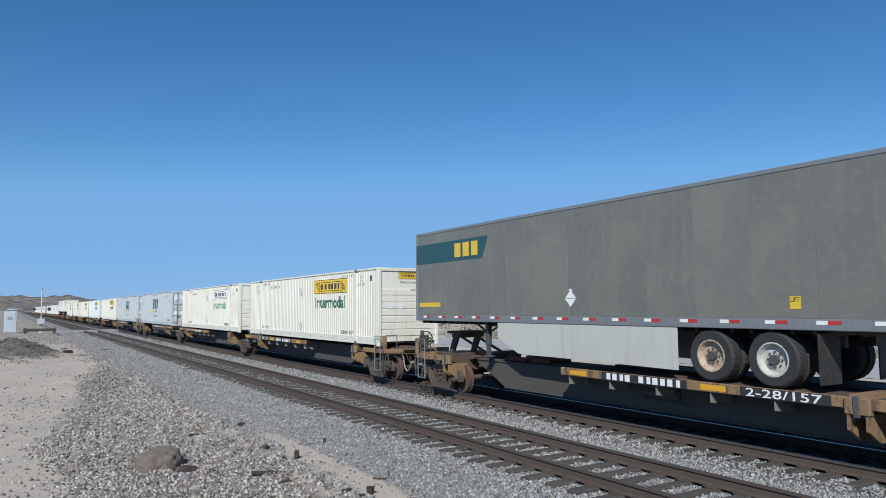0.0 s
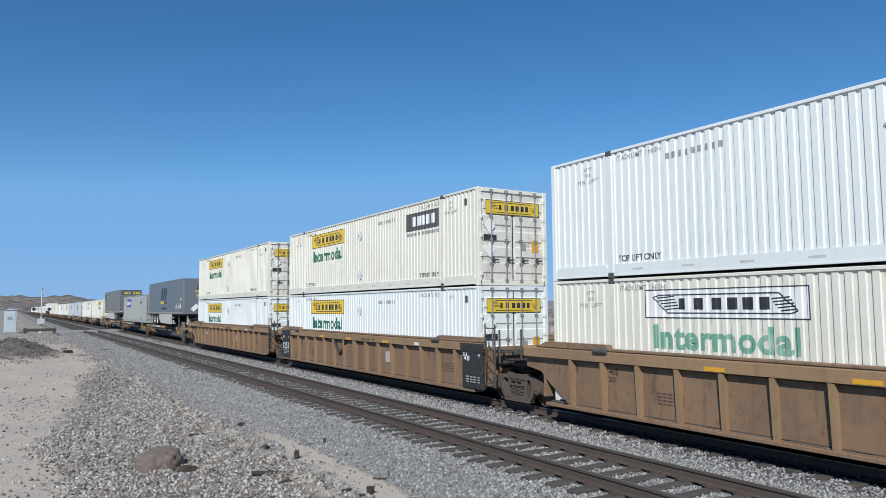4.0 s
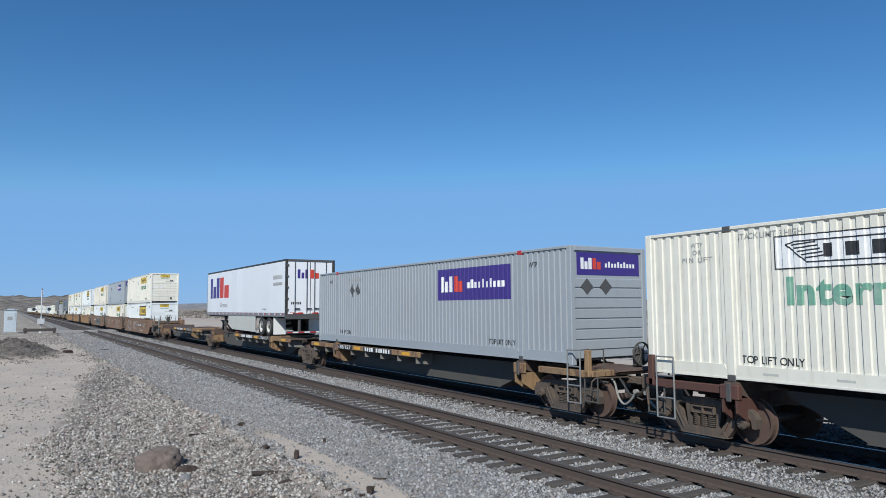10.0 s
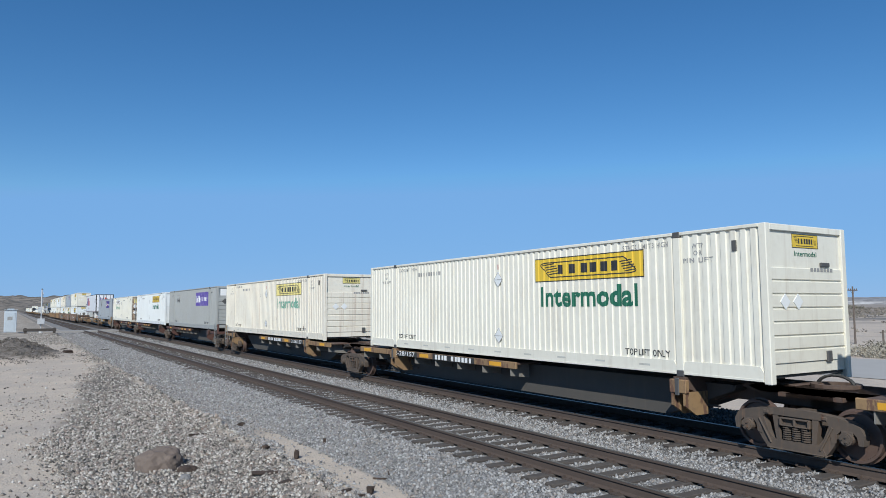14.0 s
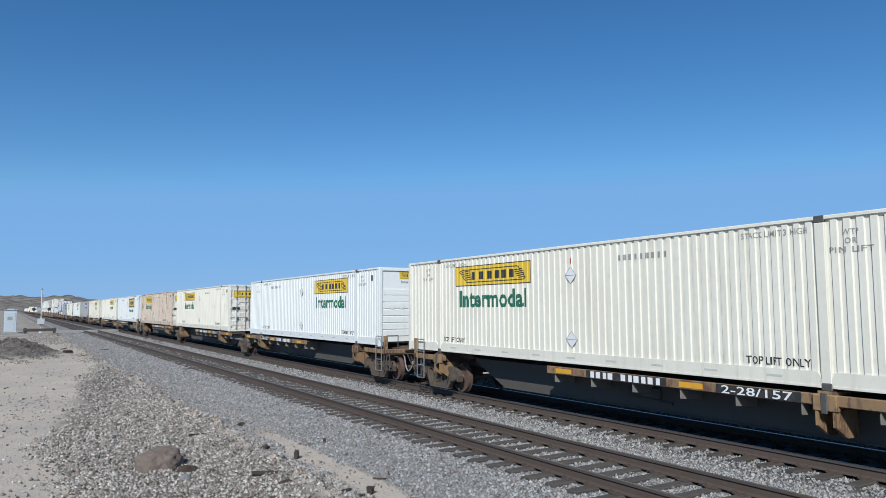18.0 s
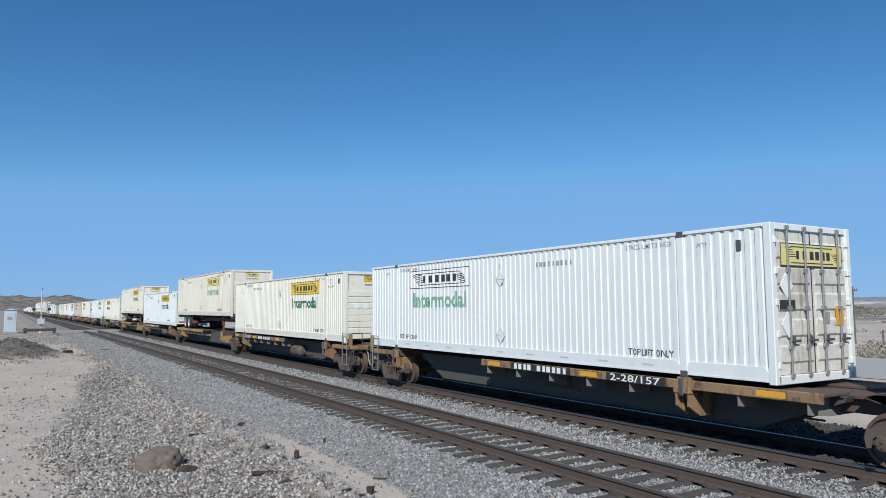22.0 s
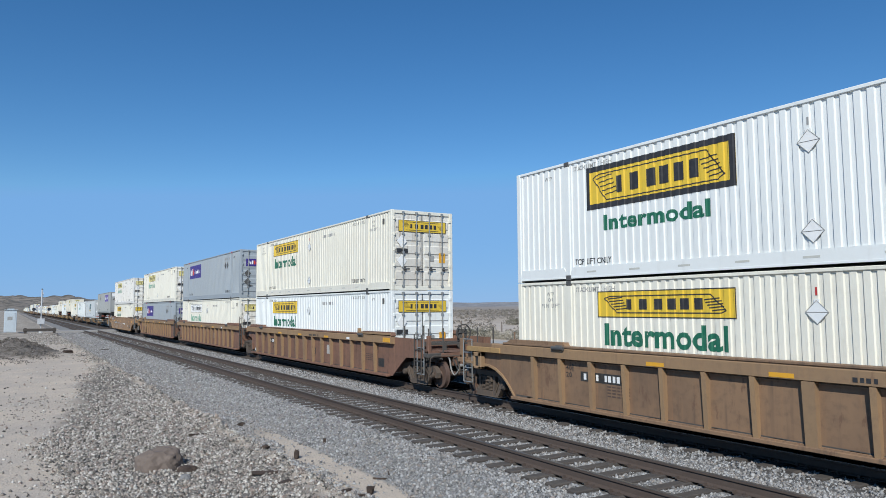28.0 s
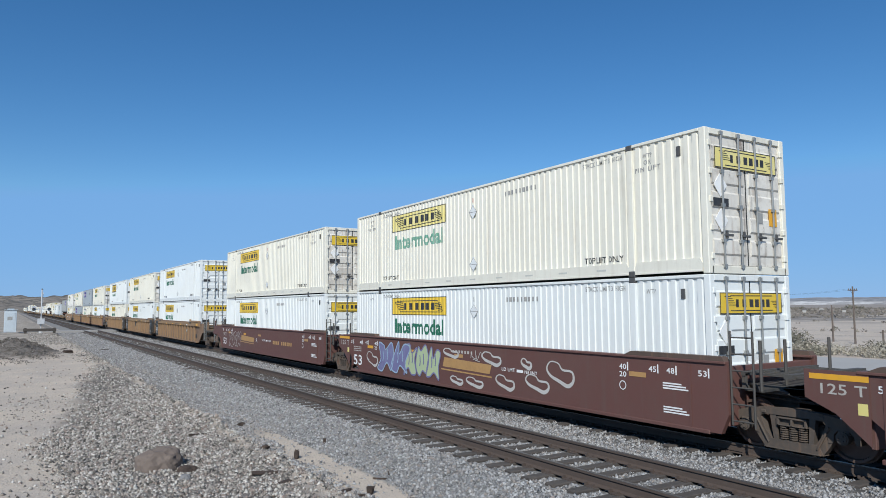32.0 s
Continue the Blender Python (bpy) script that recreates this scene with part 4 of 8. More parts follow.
        part("notice", Bits().box(fx - 0.004, fx, 2.05, 2.22, zb + 0.36, zb + 0.58), YELLOW, van)
        part("lettering", word_flat("LIFT", fx - 0.006, 2.21, 2.07, zb + 0.48, zb + 0.56, INK), INK, van)
        for y in (1.55, 1.0, 2.7):
            placard_on(van, y, zb + 0.62, 0.24, LETTERW if y < 2 else PLACARD).location.x = fx + 1.274
        logo_marks("number_bar", [(1.3, 0.4, zb + 1.12, zb + 1.30)], YELLOW, van, flat_x=fx)
        for k in range(3):
            x = -0.30 + 0.36 * k
            part("name_bar", Bits().prism([(x, zt - 0.92), (x + 0.26, zt - 0.92), (x + 0.40, zt - 0.52), (x + 0.14, zt - 0.52)], 1, -0.004, 0.0), SLATEINK, van)
        logo_marks("stripe", [(-0.4, 0.25, zt - 1.08, zt - 0.98)], YELLOW, van, end=0.0)
        logo_marks("number_bar", [(-0.3, 0.75, zt - 1.45, zt - 1.30)], YELLOW, van, end=0.0)
        part("placard", Bits().prism([(-0.5, zb + 0.2), (-0.1, zb + 0.6), (-0.3, zb + 0.85), (-0.75, zb + 0.42)], 1, -0.01, 0.0), LETTERW, van)
        part("socket_box", Bits().box(0.45, 0.95, -0.03, 0.0, zb + 0.15, zb + 0.5, 0.01), DARK, van)
    return van


def chassis(rim, red):
    """A container chassis: rails, tandem wheels towards the front of the train, legs and a coupler plate at the rear."""
    z = 2.13
    ch = new("container_chassis")
    tagged(ch, "black steel container chassis with red landing legs, carrying a container", "chassis", "chassis on the train")
    part("frame_rail", Bits().box(-0.52, -0.40, 0.05, 16.0, z - 0.34, z - 0.1).box(-0.56, -0.36, 0.05, 16.0, z - 0.36, z - 0.33).box(-0.56, -0.36, 0.05, 16.0, z - 0.11, z - 0.08), DARK, ch)
    part("frame_rail", Bits().box(0.40, 0.52, 0.05, 16.0, z - 0.34, z - 0.1).box(0.36, 0.56, 0.05, 16.0, z - 0.36, z - 0.33).box(0.36, 0.56, 0.05, 16.0, z - 0.11, z - 0.08), DARK, ch)
    for y in (0.15, 1.98, 5.0, 8.0, 11.0, 14.17, 15.9):
        part("crossmember", Bits().box(-1.24, 1.24, y - 0.08, y + 0.08, z - 0.14, z - 0.003, 0.01), DARK, ch)
    axles(ch, (13.33, 12.07), 1.62, (rim,))
    landing_gear(ch, 3.0, z - 0.1, 1.18, CHRED)
    part("coupler_plate", Bits().box(-0.6, 0.6, 0.1, 1.4, z - 0.4, z - 0.35), DARK, ch)
    part("bumper", Bits().box(-1.2, 1.2, 15.9, 16.06, z - 0.62, z - 0.5, 0.01).box(-0.55, -0.43, 15.9, 16.02, z - 0.6, z - 0.1).box(0.43, 0.55, 15.9, 16.02, z - 0.6, z - 0.1), CHRED, ch)
    part("wheel_guard", Bits().box(-1.15, -0.75, 11.05, 11.35, 1.55, 1.75, 0.02).box(-1.15, -0.75, 13.9, 14.2, 1.62, 1.82, 0.02), CHRED, ch)
    part("bolster", Bits().box(-1.28, 1.28, -0.06, 0.06, z - 0.16, z - 0.003, 0.01), DARK, ch)
    return ch

# ---- rail cars: local y = 0 at the load's trailing end, rail tops at z = 0 ----
_shared = {}


def once(key, make):
    if key not in _shared:
        _shared[key] = make()
    return _shared[key]


def side_frame_mesh():
    """Cast side frame: arched top chord, hooded jaws over the bearings, sloping tension arms, bolster end with pockets."""
    b = Bits()
    x0, x1 = -0.07, 0.07
    b.prism([(-0.62, 0.67), (-0.52, 0.80), (-0.2, 0.82), (0.2, 0.82), (0.52, 0.80), (0.62, 0.67), (0.42, 0.69), (-0.42, 0.69)], 0, x0, x1)
    for s in (-1, 1):
        b.prism([(s * y, z) for y, z in ((0.50, 0.80), (0.74, 0.775), (0.96, 0.73), (1.10, 0.66), (1.17, 0.54), (1.15, 0.37), (1.07, 0.37), (1.05, 0.50), (0.98, 0.575), (0.80, 0.575), (0.73, 0.50), (0.71, 0.36), (0.63, 0.34), (0.60, 0.62))], 0, x0 - 0.012, x1 + 0.012)
        b.prism([(s * y, z) for y, z in ((0.60, 0.64), (0.72, 0.40), (0.64, 0.26), (0.54, 0.13), (0.36, 0.12), (0.36, 0.22), (0.50, 0.40))], 0, x0, x1)
        b.prism([(s * y, z) for y, z in ((0.31, 0.70), (0.28, 0.26), (0.36, 0.26), (0.42, 0.70))], 0, x0 + 0.01, x1 - 0.01)
        b.box(x0 - 0.02, x1 + 0.02, s * 0.89 - 0.10, s * 0.89 + 0.10, 0.50, 0.585, 0.015)
        b.box(x0 - 0.025, x0, s * 0.53 - 0.05, s * 0.53 + 0.05, 0.70, 0.76, 0.01)
        b.bar((x0 - 0.02, s * 0.66, 0.60), (x0 - 0.02, s * 0.44, 0.20), 0.022, 6)
    b.prism([(-0.54, 0.11), (0.54, 0.11), (0.46, 0.27), (-0.46, 0.27)], 0, x0 - 0.02, x1 + 0.02)
    b.box(x0 - 0.035, x1, -0.50, 0.50, 0.10, 0.125, 0.008)
    # end of the bolster: a frame with two pockets
    for z0, z1 in ((0.515, 0.54), (0.635, 0.665)):
        b.box(x0 - 0.035, x1, -0.27, 0.27, z0, z1, 0.008)
    for y in (-0.255, 0.0, 0.255):
        b.box(x0 - 0.035, x1, y - 0.022, y + 0.022, 0.515, 0.66, 0.008)
    b.box(x0 + 0.03, x1, -0.26, 0.26, 0.52, 0.65)
    return b.mesh("side_frame", TRUCK)


def spring_mesh():
    b = Bits()
    for y in (-0.17, 0.0, 0.17):
        for k in range(6):
            b.ring((0, y, 0.29 + 0.038 * k), 2, [(0.055, 0), (0.078, 0), (0.078, 0.02), (0.055, 0.02)], 10)
    return b.mesh("spring", TRUCK)


def rail_wheel_mesh():
    return Bits().ring((0, 0, 0), 0, [(0.0, -0.09), (0.11, -0.09), (0.13, -0.03), (0.36, -0.015), (0.375, -0.065), (0.42, -0.065), (0.425, 0.05), (0.455, 0.055), (0.45, 0.075), (0.37, 0.07), (0.36, 0.02), (0.0, 0.02)], 28).mesh("wheel", WHEELST)


def truck_set(car, y, light=False):
    """A three-piece truck: bolster with side frames, springs, axles and wheels."""
    bo = part("truck", once("bolster", lambda: Bits().box(-1.0, 1.0, -0.22, 0.22, 0.50, 0.72, 0.02).cyl((0, 0, 0.70), 2, 0.24, 0.10, 16).box(-0.8, -0.6, -0.12, 0.12, 0.72, 0.80).box(0.6, 0.8, -0.12, 0.12, 0.72, 0.80).mesh("truck", TRUCK)), TRUCK, car, at=Matrix.Translation((0, y, 0)))
    for s in (-1, 1):
        if s < 0:
            part("side_frame", once("side_frame", side_frame_mesh), TRUCK, bo, at=Matrix.Translation((s * 1.01, 0, 0)))
            part("spring", once("spring", spring_mesh), TRUCK, bo, at=Matrix.Translation((s * 1.03, 0, 0)))
        if light and s > 0:
            continue
        for q in (-0.89, 0.89):
            part("wheel", once("rail_wheel", rail_wheel_mesh), WHEELST, bo, at=Matrix.Translation((s * 0.755, q, 0.455)) @ (Matrix.Rotation(math.pi, 4, "Z") if s > 0 else Matrix.Identity(4)))
            if s > 0:
                continue
            part("bearing_cap", once("cap", lambda: Bits().cyl((-0.06, 0, 0), 0, 0.108, 0.12, 16).cyl((-0.078, 0, 0), 0, 0.085, 0.02, 14).cyl((-0.10, 0.045, 0.0), 0, 0.017, 0.03, 6).cyl((-0.10, -0.023, 0.04), 0, 0.017, 0.03, 6).cyl((-0.10, -0.023, -0.04), 0, 0.017, 0.03, 6).mesh("bearing_cap", TRUCK)), TRUCK, bo, at=Matrix.Translation((s * 1.09, q, 0.455)) @ (Matrix.Rotation(math.pi, 4, "Z") if s > 0 else Matrix.Identity(4)))
    if light:
        return bo
    for q in (-0.89, 0.89):
        part("axle", once("axle", lambda: Bits().cyl((-1.0, 0, 0.455), 0, 0.08, 2.0, 10).mesh("axle", WHEELST)), WHEELST, bo, at=Matrix.Translation((0, q, 0)))
        part("brake_beam", once("brake", lambda: Bits().box(-0.7, 0.7, -0.05, 0.05, 0.34, 0.44).box(-0.85, -0.68, -0.04, 0.1, 0.3, 0.56).box(0.68, 0.85, -0.04, 0.1, 0.3, 0.56).mesh("brake_beam", TRUCK)), TRUCK, bo, at=Matrix.Translation((0, q * 0.42, 0)))
    return bo


def coupler_at(car, y, way):
    """Draft gear and knuckle from the truck towards the neighbour; way is +1 or -1."""
    part("coupler", Bits().box(-0.09, 0.09, y + way * 0.6 if way > 0 else y - 2.06, y + 2.06 if way > 0 else y - 0.6, 0.78, 0.96, 0.02)
         .box(-0.16, 0.16, y + way * 1.8 - 0.22, y + way * 1.8 + 0.22, 0.70, 1.04, 0.04), TRUCK, car)
    h = Bits()
    y0 = y + way * 1.3
    pts = [(-0.55, y0, 0.95), (-0.55, y0 + way * 0.3, 0.62), (-0.45, y0 + way * 0.6, 0.50), (-0.3, y0 + way * 0.8, 0.62)]
    for p, q in zip(pts, pts[1:]):
        h.bar(p, q, 0.022, 6)
    part("air_hose", h, DARK, car)


def brake_wheel(car, x, y, z, way, mat):
    w = part("brake_stand", Bits().box(x - 0.05, x + 0.05, y - 0.04, y + 0.04, z - 0.75, z + 0.1).box(x - 0.16, x + 0.16, y - 0.09, y + 0.05, z - 0.3, z + 0.12, 0.03), mat, car)
    b = Bits().ring((x, y + way * 0.12, z), 1, [(0.25, -0.02), (0.285, -0.02), (0.285, 0.02), (0.25, 0.02)], 22)
    for k in range(6):
        a = 2 * math.pi * k / 6
        b.bar((x, y + way * 0.10, z), (x + 0.26 * math.cos(a), y + way * 0.12, z + 0.26 * math.sin(a)), 0.016, 5)
    b.cyl((x, y + way * 0.06, z), 1, 0.05, 0.08, 8)
    part("brake_wheel", b, mat, w)


def grab_rails(car, x, y, z0, z1, mat, rungs=4, w=0.42):
    b = Bits().bar((x, y, z0), (x, y, z1), 0.022).bar((x, y + w, z0), (x, y + w, z1), 0.022)
    for k in range(rungs):
        z = z0 + 0.08 + (z1 - z0 - 0.2) * k / max(1, rungs - 1)
        b.bar((x, y, z), (x, y + w, z), 0.016)
    part("ladder", b, mat, car)


def rounded(pts, closed=True, k=5):
    """A soft curve through a few points."""
    out, n = [], len(pts)
    for i in range(n if closed else n - 1):
        p = [Vector(pts[(i + d) % n] if closed else pts[max(0, min(n - 1, i + d))]) for d in (-1, 0, 1, 2)]
        for j in range(k):
            t = j / k
            q = 0.5 * (2 * p[1] + (p[2] - p[0]) * t + (2 * p[0] - 5 * p[1] + 4 * p[2] - p[3]) * t * t + (3 * p[1] - p[0] - 3 * p[2] + p[3]) * t ** 3)
            out.append((q.x, q.y))
    if not closed:
        out.append(tuple(pts[-1]))
    return out


def end_gear(car, y, way, post_mat, z):
    """Corner post, pale ladder loop, uncoupling lever, hanging hoses and a brake cylinder at a car's outer end."""
    part("corner_post", Bits().box(-1.36, -1.24, y - 0.07, y + 0.07, z, z + 0.62, 0.012).box(-1.36, -0.95, y - 0.05, y + 0.05, z, z + 0.14, 0.01), post_mat, car)
    lb = Bits()
    for q in (0.18, 0.62):
        lb.bar((-1.38, y - way * q, z + 0.60), (-1.38, y - way * q, z - 0.62), 0.019)
    for h in (0.60, 0.22, -0.22, -0.62):
        lb.bar((-1.38, y - way * 0.18, z + h), (-1.38, y - way * 0.62, z + h), 0.017)
    part("side_ladder", lb, ROD, car)
    lv = Bits()
    pts = [(-1.33, y + way * 0.10, z - 0.42), (-1.33, y + way * 0.14, z - 0.10), (-1.22, y + way * 0.16, z - 0.02), (-0.25, y + way * 0.22, z - 0.04), (-0.15, y + way * 0.40, z - 0.14)]
    for p, q in zip(pts, pts[1:]):
        lv.bar(p, q, 0.018)
    part("uncoupling_lever", lv, TRUCK, car)
    for x, drop in ((-0.62, 0.62), (-0.34, 0.50)):
        hb = Bits()
        hp = rounded([(0.02, z - 0.06), (0.16, z - 0.16), (0.26, z - drop * 0.75), (0.44, z - drop), (0.66, z - drop * 0.8), (0.80, z - 0.30)], False, 4)
        for p, q in zip(hp, hp[1:]):
            hb.bar((x, y + way * p[0], p[1]), (x, y + way * q[0], q[1]), 0.026, 6)
        hb.cyl((x - 0.04, y + way * 0.80, z - 0.30), 0, 0.05, 0.10, 8)
        part("air_hose", hb, HOSE if x < -0.5 else DARK, car)
    part("brake_cylinder", Bits().cyl((-0.95, y - way * 0.55, z - 0.12), 1, 0.13, way * 0.42, 14).cyl((-0.95, y - way * 0.60, z - 0.12), 1, 0.16, way * 0.05, 14).bar((-0.95, y - way * 0.13, z - 0.12), (-0.95, y + way * 0.25, z - 0.12), 0.025), SILL, car)


def bars_row(name, car, x, y_left, n, step, w, z0, z1, mat):
    b = Bits()
    for k in range(n):
        if k == 4 and n > 7:
            continue
        y = y_left - step * k
        s = (0.0, 0.3, 0.08, 0.18)[(k * 7 + n) % 4] * w
        b.box(x - 0.004, x, y - w, y - s, z0, z1)
    return part(name, b, mat, car)


def spine_car(front, rear, deck, first, last, hitch, livery, tank=False, light=False):
    """A skeleton unit. front, rear: its truck centres; deck: 'lead', 'trail'; hitch: y of a raised trailer hitch."""
    edge = {"ochre": EDGE, "gold": EDGE_GOLD, "tan": EDGE_GOLD, "red": EDGE_RED}[livery]
    car = new("spine_car")
    tagged(car, ("rusted brown skeleton spine car with a chipped yellow deck edge" if livery != "red" else "dark red skeleton spine car with yellow reflectors along its deck"), "rail car", "spine cars of the train")
    yr, yf = rear - (0.7 if last else 0.15), front + (0.7 if first else 0.15)
    part("centre_sill", Bits().box(-0.34, 0.34, yr, yf, 0.78, 1.06, 0.015).box(-0.46, 0.46, yr + 0.3, yf - 0.3, 1.04, 1.09), SPINE, car)
    part("fish_belly", Bits().prism([(rear + 1.55, 1.085), (rear + 1.6, 0.98), (rear + 3.2, 0.36), (front - 2.9, 0.36), (front - 1.55, 0.98), (front - 1.5, 1.085)], 0, -0.68, 0.68)
         .box(-0.72, 0.72, rear + 3.2, front - 2.9, 0.342, 0.362).box(-0.72, 0.72, rear + 1.6, front - 1.55, 1.06, 1.088), TANLIGHT if livery == "tan" else COALBELLY, car)
    for y0 in () if light else (rear + 4.6,):
        part("data_plate", Bits().box(-0.684, -0.68, y0 - 0.22, y0 + 0.22, 0.46, 0.58), SILL, car)
    d0, d1 = (7.3, min(16.9, front - 1.15)) if deck == "lead" else (max(-0.8, rear + 1.55), 8.95)
    for s in (-1, 1):
        part("runway", Bits().box(-1.27 if s < 0 else 0.46, -0.46 if s < 0 else 1.27, d0, d1, 1.095, 1.145, 0.006), SPINE, car)
        eb = part("edge_beam", Bits().box(-1.345 if s < 0 else 1.275, -1.275 if s < 0 else 1.345, d0 - 0.02, d1 + 0.02, 0.985, 1.168, 0.012), edge, car)
        if s < 0:
            for y in (d0 + 0.9, 12.1 if deck == "lead" else 4.65, d1 - 0.6) if livery not in ("red", "gold", "tan") else (d0 + 0.45, d0 + 2.05, d0 + 3.15, d1 - 1.9) if livery == "red" else (9.85, 12.76, 15.6):
                part("reflector", Bits().box(-1.349, -1.345, y - 0.28, y + 0.28, 1.02, 1.13), AMBER, eb)
            if light:
                continue
            yn, yc = (11.42, 14.1) if deck == "lead" else (7.45, 3.95)
            if livery in ("gold", "tan"):
                part("number_plate", Bits().box(-1.3485, -1.345, 10.8, 11.65, 0.99, 1.163), DARK, eb)
                part("lettering", word_flat("53", -1.3495, 11.48, 11.0, 1.01, 1.14, LETTERW), LETTERW, eb)
                continue
            if livery != "red":
                part("number_plate", Bits().box(-1.3485, -1.345, yn - 2.2, yn + 0.12, 0.99, 1.163), DARK, eb)
                part("number_plate", Bits().box(-1.3485, -1.345, yc - 1.55, yc + 0.12, 0.99, 1.163), DARK, eb)
                part("lettering", word_flat("2-28/157", -1.3497, yc, yc - 1.4, 1.0, 1.15, LETTERW), LETTERW, eb)
            if livery == "red":
                part("lettering", word_flat("SPINE CAR", -1.3497, d0 + 4.6, d0 + 3.6, 1.02, 1.13, DULLW), DULLW, eb)
                continue
            bars_row("number_bar", eb, -1.3485, yn, 11, 0.19, 0.14, 1.005, 1.145, LETTERW)
    n = 0 if light else 8
    for k in range(n):
        y = d0 + 0.25 + (d1 - d0 - 0.5) * k / (n - 1)
        part("cross_bearer", once(("bearer", livery), lambda: Bits().prism([(-1.31, 1.09), (-1.31, 0.79), (-0.681, 0.72), (0.681, 0.72), (1.31, 0.79), (1.31, 1.09)], 1, -0.012, 0.012).mesh("cross_bearer", GUSSET)), GUSSET, car, at=Matrix.Translation((0, y, 0)))
    for y in (1.98, BOX_L - 1.98):
        in_deck = d0 - 0.2 < y < d1 + 0.2
        b = Bits().prism([(y - 0.20, 1.16), (y - 0.17, 0.56), (y + 0.17, 0.56), (y + 0.20, 1.16)], 0, 1.28, 1.38).prism([(-1.33, 1.218), (-1.33, 1.02), (-0.36, 0.70), (0.36, 0.70), (1.33, 1.02), (1.33, 1.218)], 1, y - 0.14, y + 0.14)
        p = part("pedestal", b, edge if in_deck else SPINE, car)
        for s in (-1, 1):
            if s > 0:
                continue
            part("foot_bracket", Bits().box(-1.40, -1.28, y - 0.20, y + 0.20, 0.90, 1.17, 0.015).prism([(-1.38, 0.92), (-1.38, 0.66), (-1.05, 0.46), (-0.7, 0.46), (-0.7, 0.92)], 1, y - 0.17, y - 0.12).prism([(-1.38, 0.92), (-1.38, 0.66), (-1.05, 0.46), (-0.7, 0.46), (-0.7, 0.92)], 1, y + 0.12, y + 0.17), edge, p)
            part("lock_handle", Bits().box(s * 1.40 - 0.02, s * 1.40 + 0.02, y - 0.05, y + 0.05, 0.86, 1.2, 0.01), CASTING, p)
    # plates over the trucks
    for y, own in ((front, first), (rear, last)):
        part("end_plate", Bits().prism([(y - 1.35, 1.10), (y - 1.1, 1.02), (y + 1.1, 1.02), (y + 1.35, 1.10), (y + 1.2, 1.15), (y - 1.2, 1.15)], 0, -0.62, 0.62).box(-0.75, 0.75, y - 0.5, y + 0.5, 0.98, 1.05), SPINE, car)
    part("bearing_arch", Bits().ring((0, rear, 1.15), 2, [(0.30, 0), (0.42, 0), (0.42, 0.06), (0.30, 0.06)], 16), SPINE, car)
    hb = Bits()
    for k in range(9):
        a0, a1 = math.pi * k / 9, math.pi * (k + 1) / 9
        hb.bar((0.0, rear + 0.35 * math.cos(a0), 1.14 + 0.22 * math.sin(a0)), (0.0, rear + 0.35 * math.cos(a1), 1.14 + 0.22 * math.sin(a1)), 0.03)
    part("hose_loop", hb, DARK, car)
    # brake gear under the sill
    g = Bits().box(-0.75, -0.40, d1 - 3.0, d1 - 2.45, 0.62, 0.86, 0.03).bar((-0.7, d1 - 3.3, 0.55), (-0.7, d1 - 2.0, 0.62), 0.03).cyl((-0.62, d1 - 2.4, 0.74), 1, 0.10, 0.35, 10)
    part("brake_valve", g.bar((-0.6, rear + 2.0, 0.62), (-0.6, front - 2.0, 0.62), 0.022), SILL, car)
    if tank:
        tank_body = Bits().ring((-0.88, 5.9, 0.60), 1, [(0.0, -0.10), (0.14, -0.09), (0.22, -0.04), (0.25, 0.03), (0.25, 0.97), (0.22, 1.04), (0.14, 1.09), (0.0, 1.10)], 20)
        tank_ob = part("air_reservoir", tank_body, RESERVOIR, car)
        part("data_plate", Bits().box(-1.136, -1.12, 6.3, 6.6, 0.62, 0.74), SILL, tank_ob)
        part("bracket", Bits().box(-0.95, -0.68, 6.05, 6.11, 0.36, 0.84).box(-0.95, -0.68, 6.72, 6.78, 0.36, 0.84).bar((-0.9, 5.8, 0.6), (-0.75, 5.0, 0.5), 0.02).bar((-0.9, 5.75, 0.55), (-0.75, 5.2, 0.42), 0.015), SILL, tank_ob)
    # low hitch frame, or a raised one under a trailer's nose
    if hitch is None:
        yh = 1.1 if deck == "lead" else 15.0
        part("folded_hitch", Bits().box(-0.42, 0.42, yh - 1.0, yh + 1.0, 1.09, 1.17, 0.02).box(-0.30, 0.30, yh - 0.35, yh + 0.35, 1.165, 1.215, 0.02), SPINE, car)
    else:
        w = 1 if hitch > 8 else -1
        st = part("hitch", Bits().box(-0.55, 0.55, hitch - 0.42, hitch + 0.42, 1.78, 1.86, 0.02).box(-0.5, 0.5, hitch - 0.2, hitch + 0.2, 1.66, 1.79, 0.02), SILL, car)
        for s in (-1, 1):
            part("strut", Bits().prism([(hitch - 0.14, 1.75), (hitch + 0.14, 1.75), (hitch + w * 0.35 + 0.1, 1.09), (hitch + w * 0.35 - 0.1, 1.09)], 0, s * 0.42 - 0.05, s * 0.42 + 0.05), SILL, st)
            part("strut", Bits().prism([(hitch - 0.06, 1.70), (hitch + 0.08, 1.70), (hitch - w * 1.9 + 0.1, 1.09), (hitch - w * 1.9 - 0.12, 1.09)], 0, s * 0.30 - 0.04, s * 0.30 + 0.04), SILL, st)
        part("lock_box", Bits().box(-0.32, 0.32, hitch - w * 1.3 - 0.35, hitch - w * 1.3 + 0.35, 1.09, 1.24, 0.02), FADERED, car)
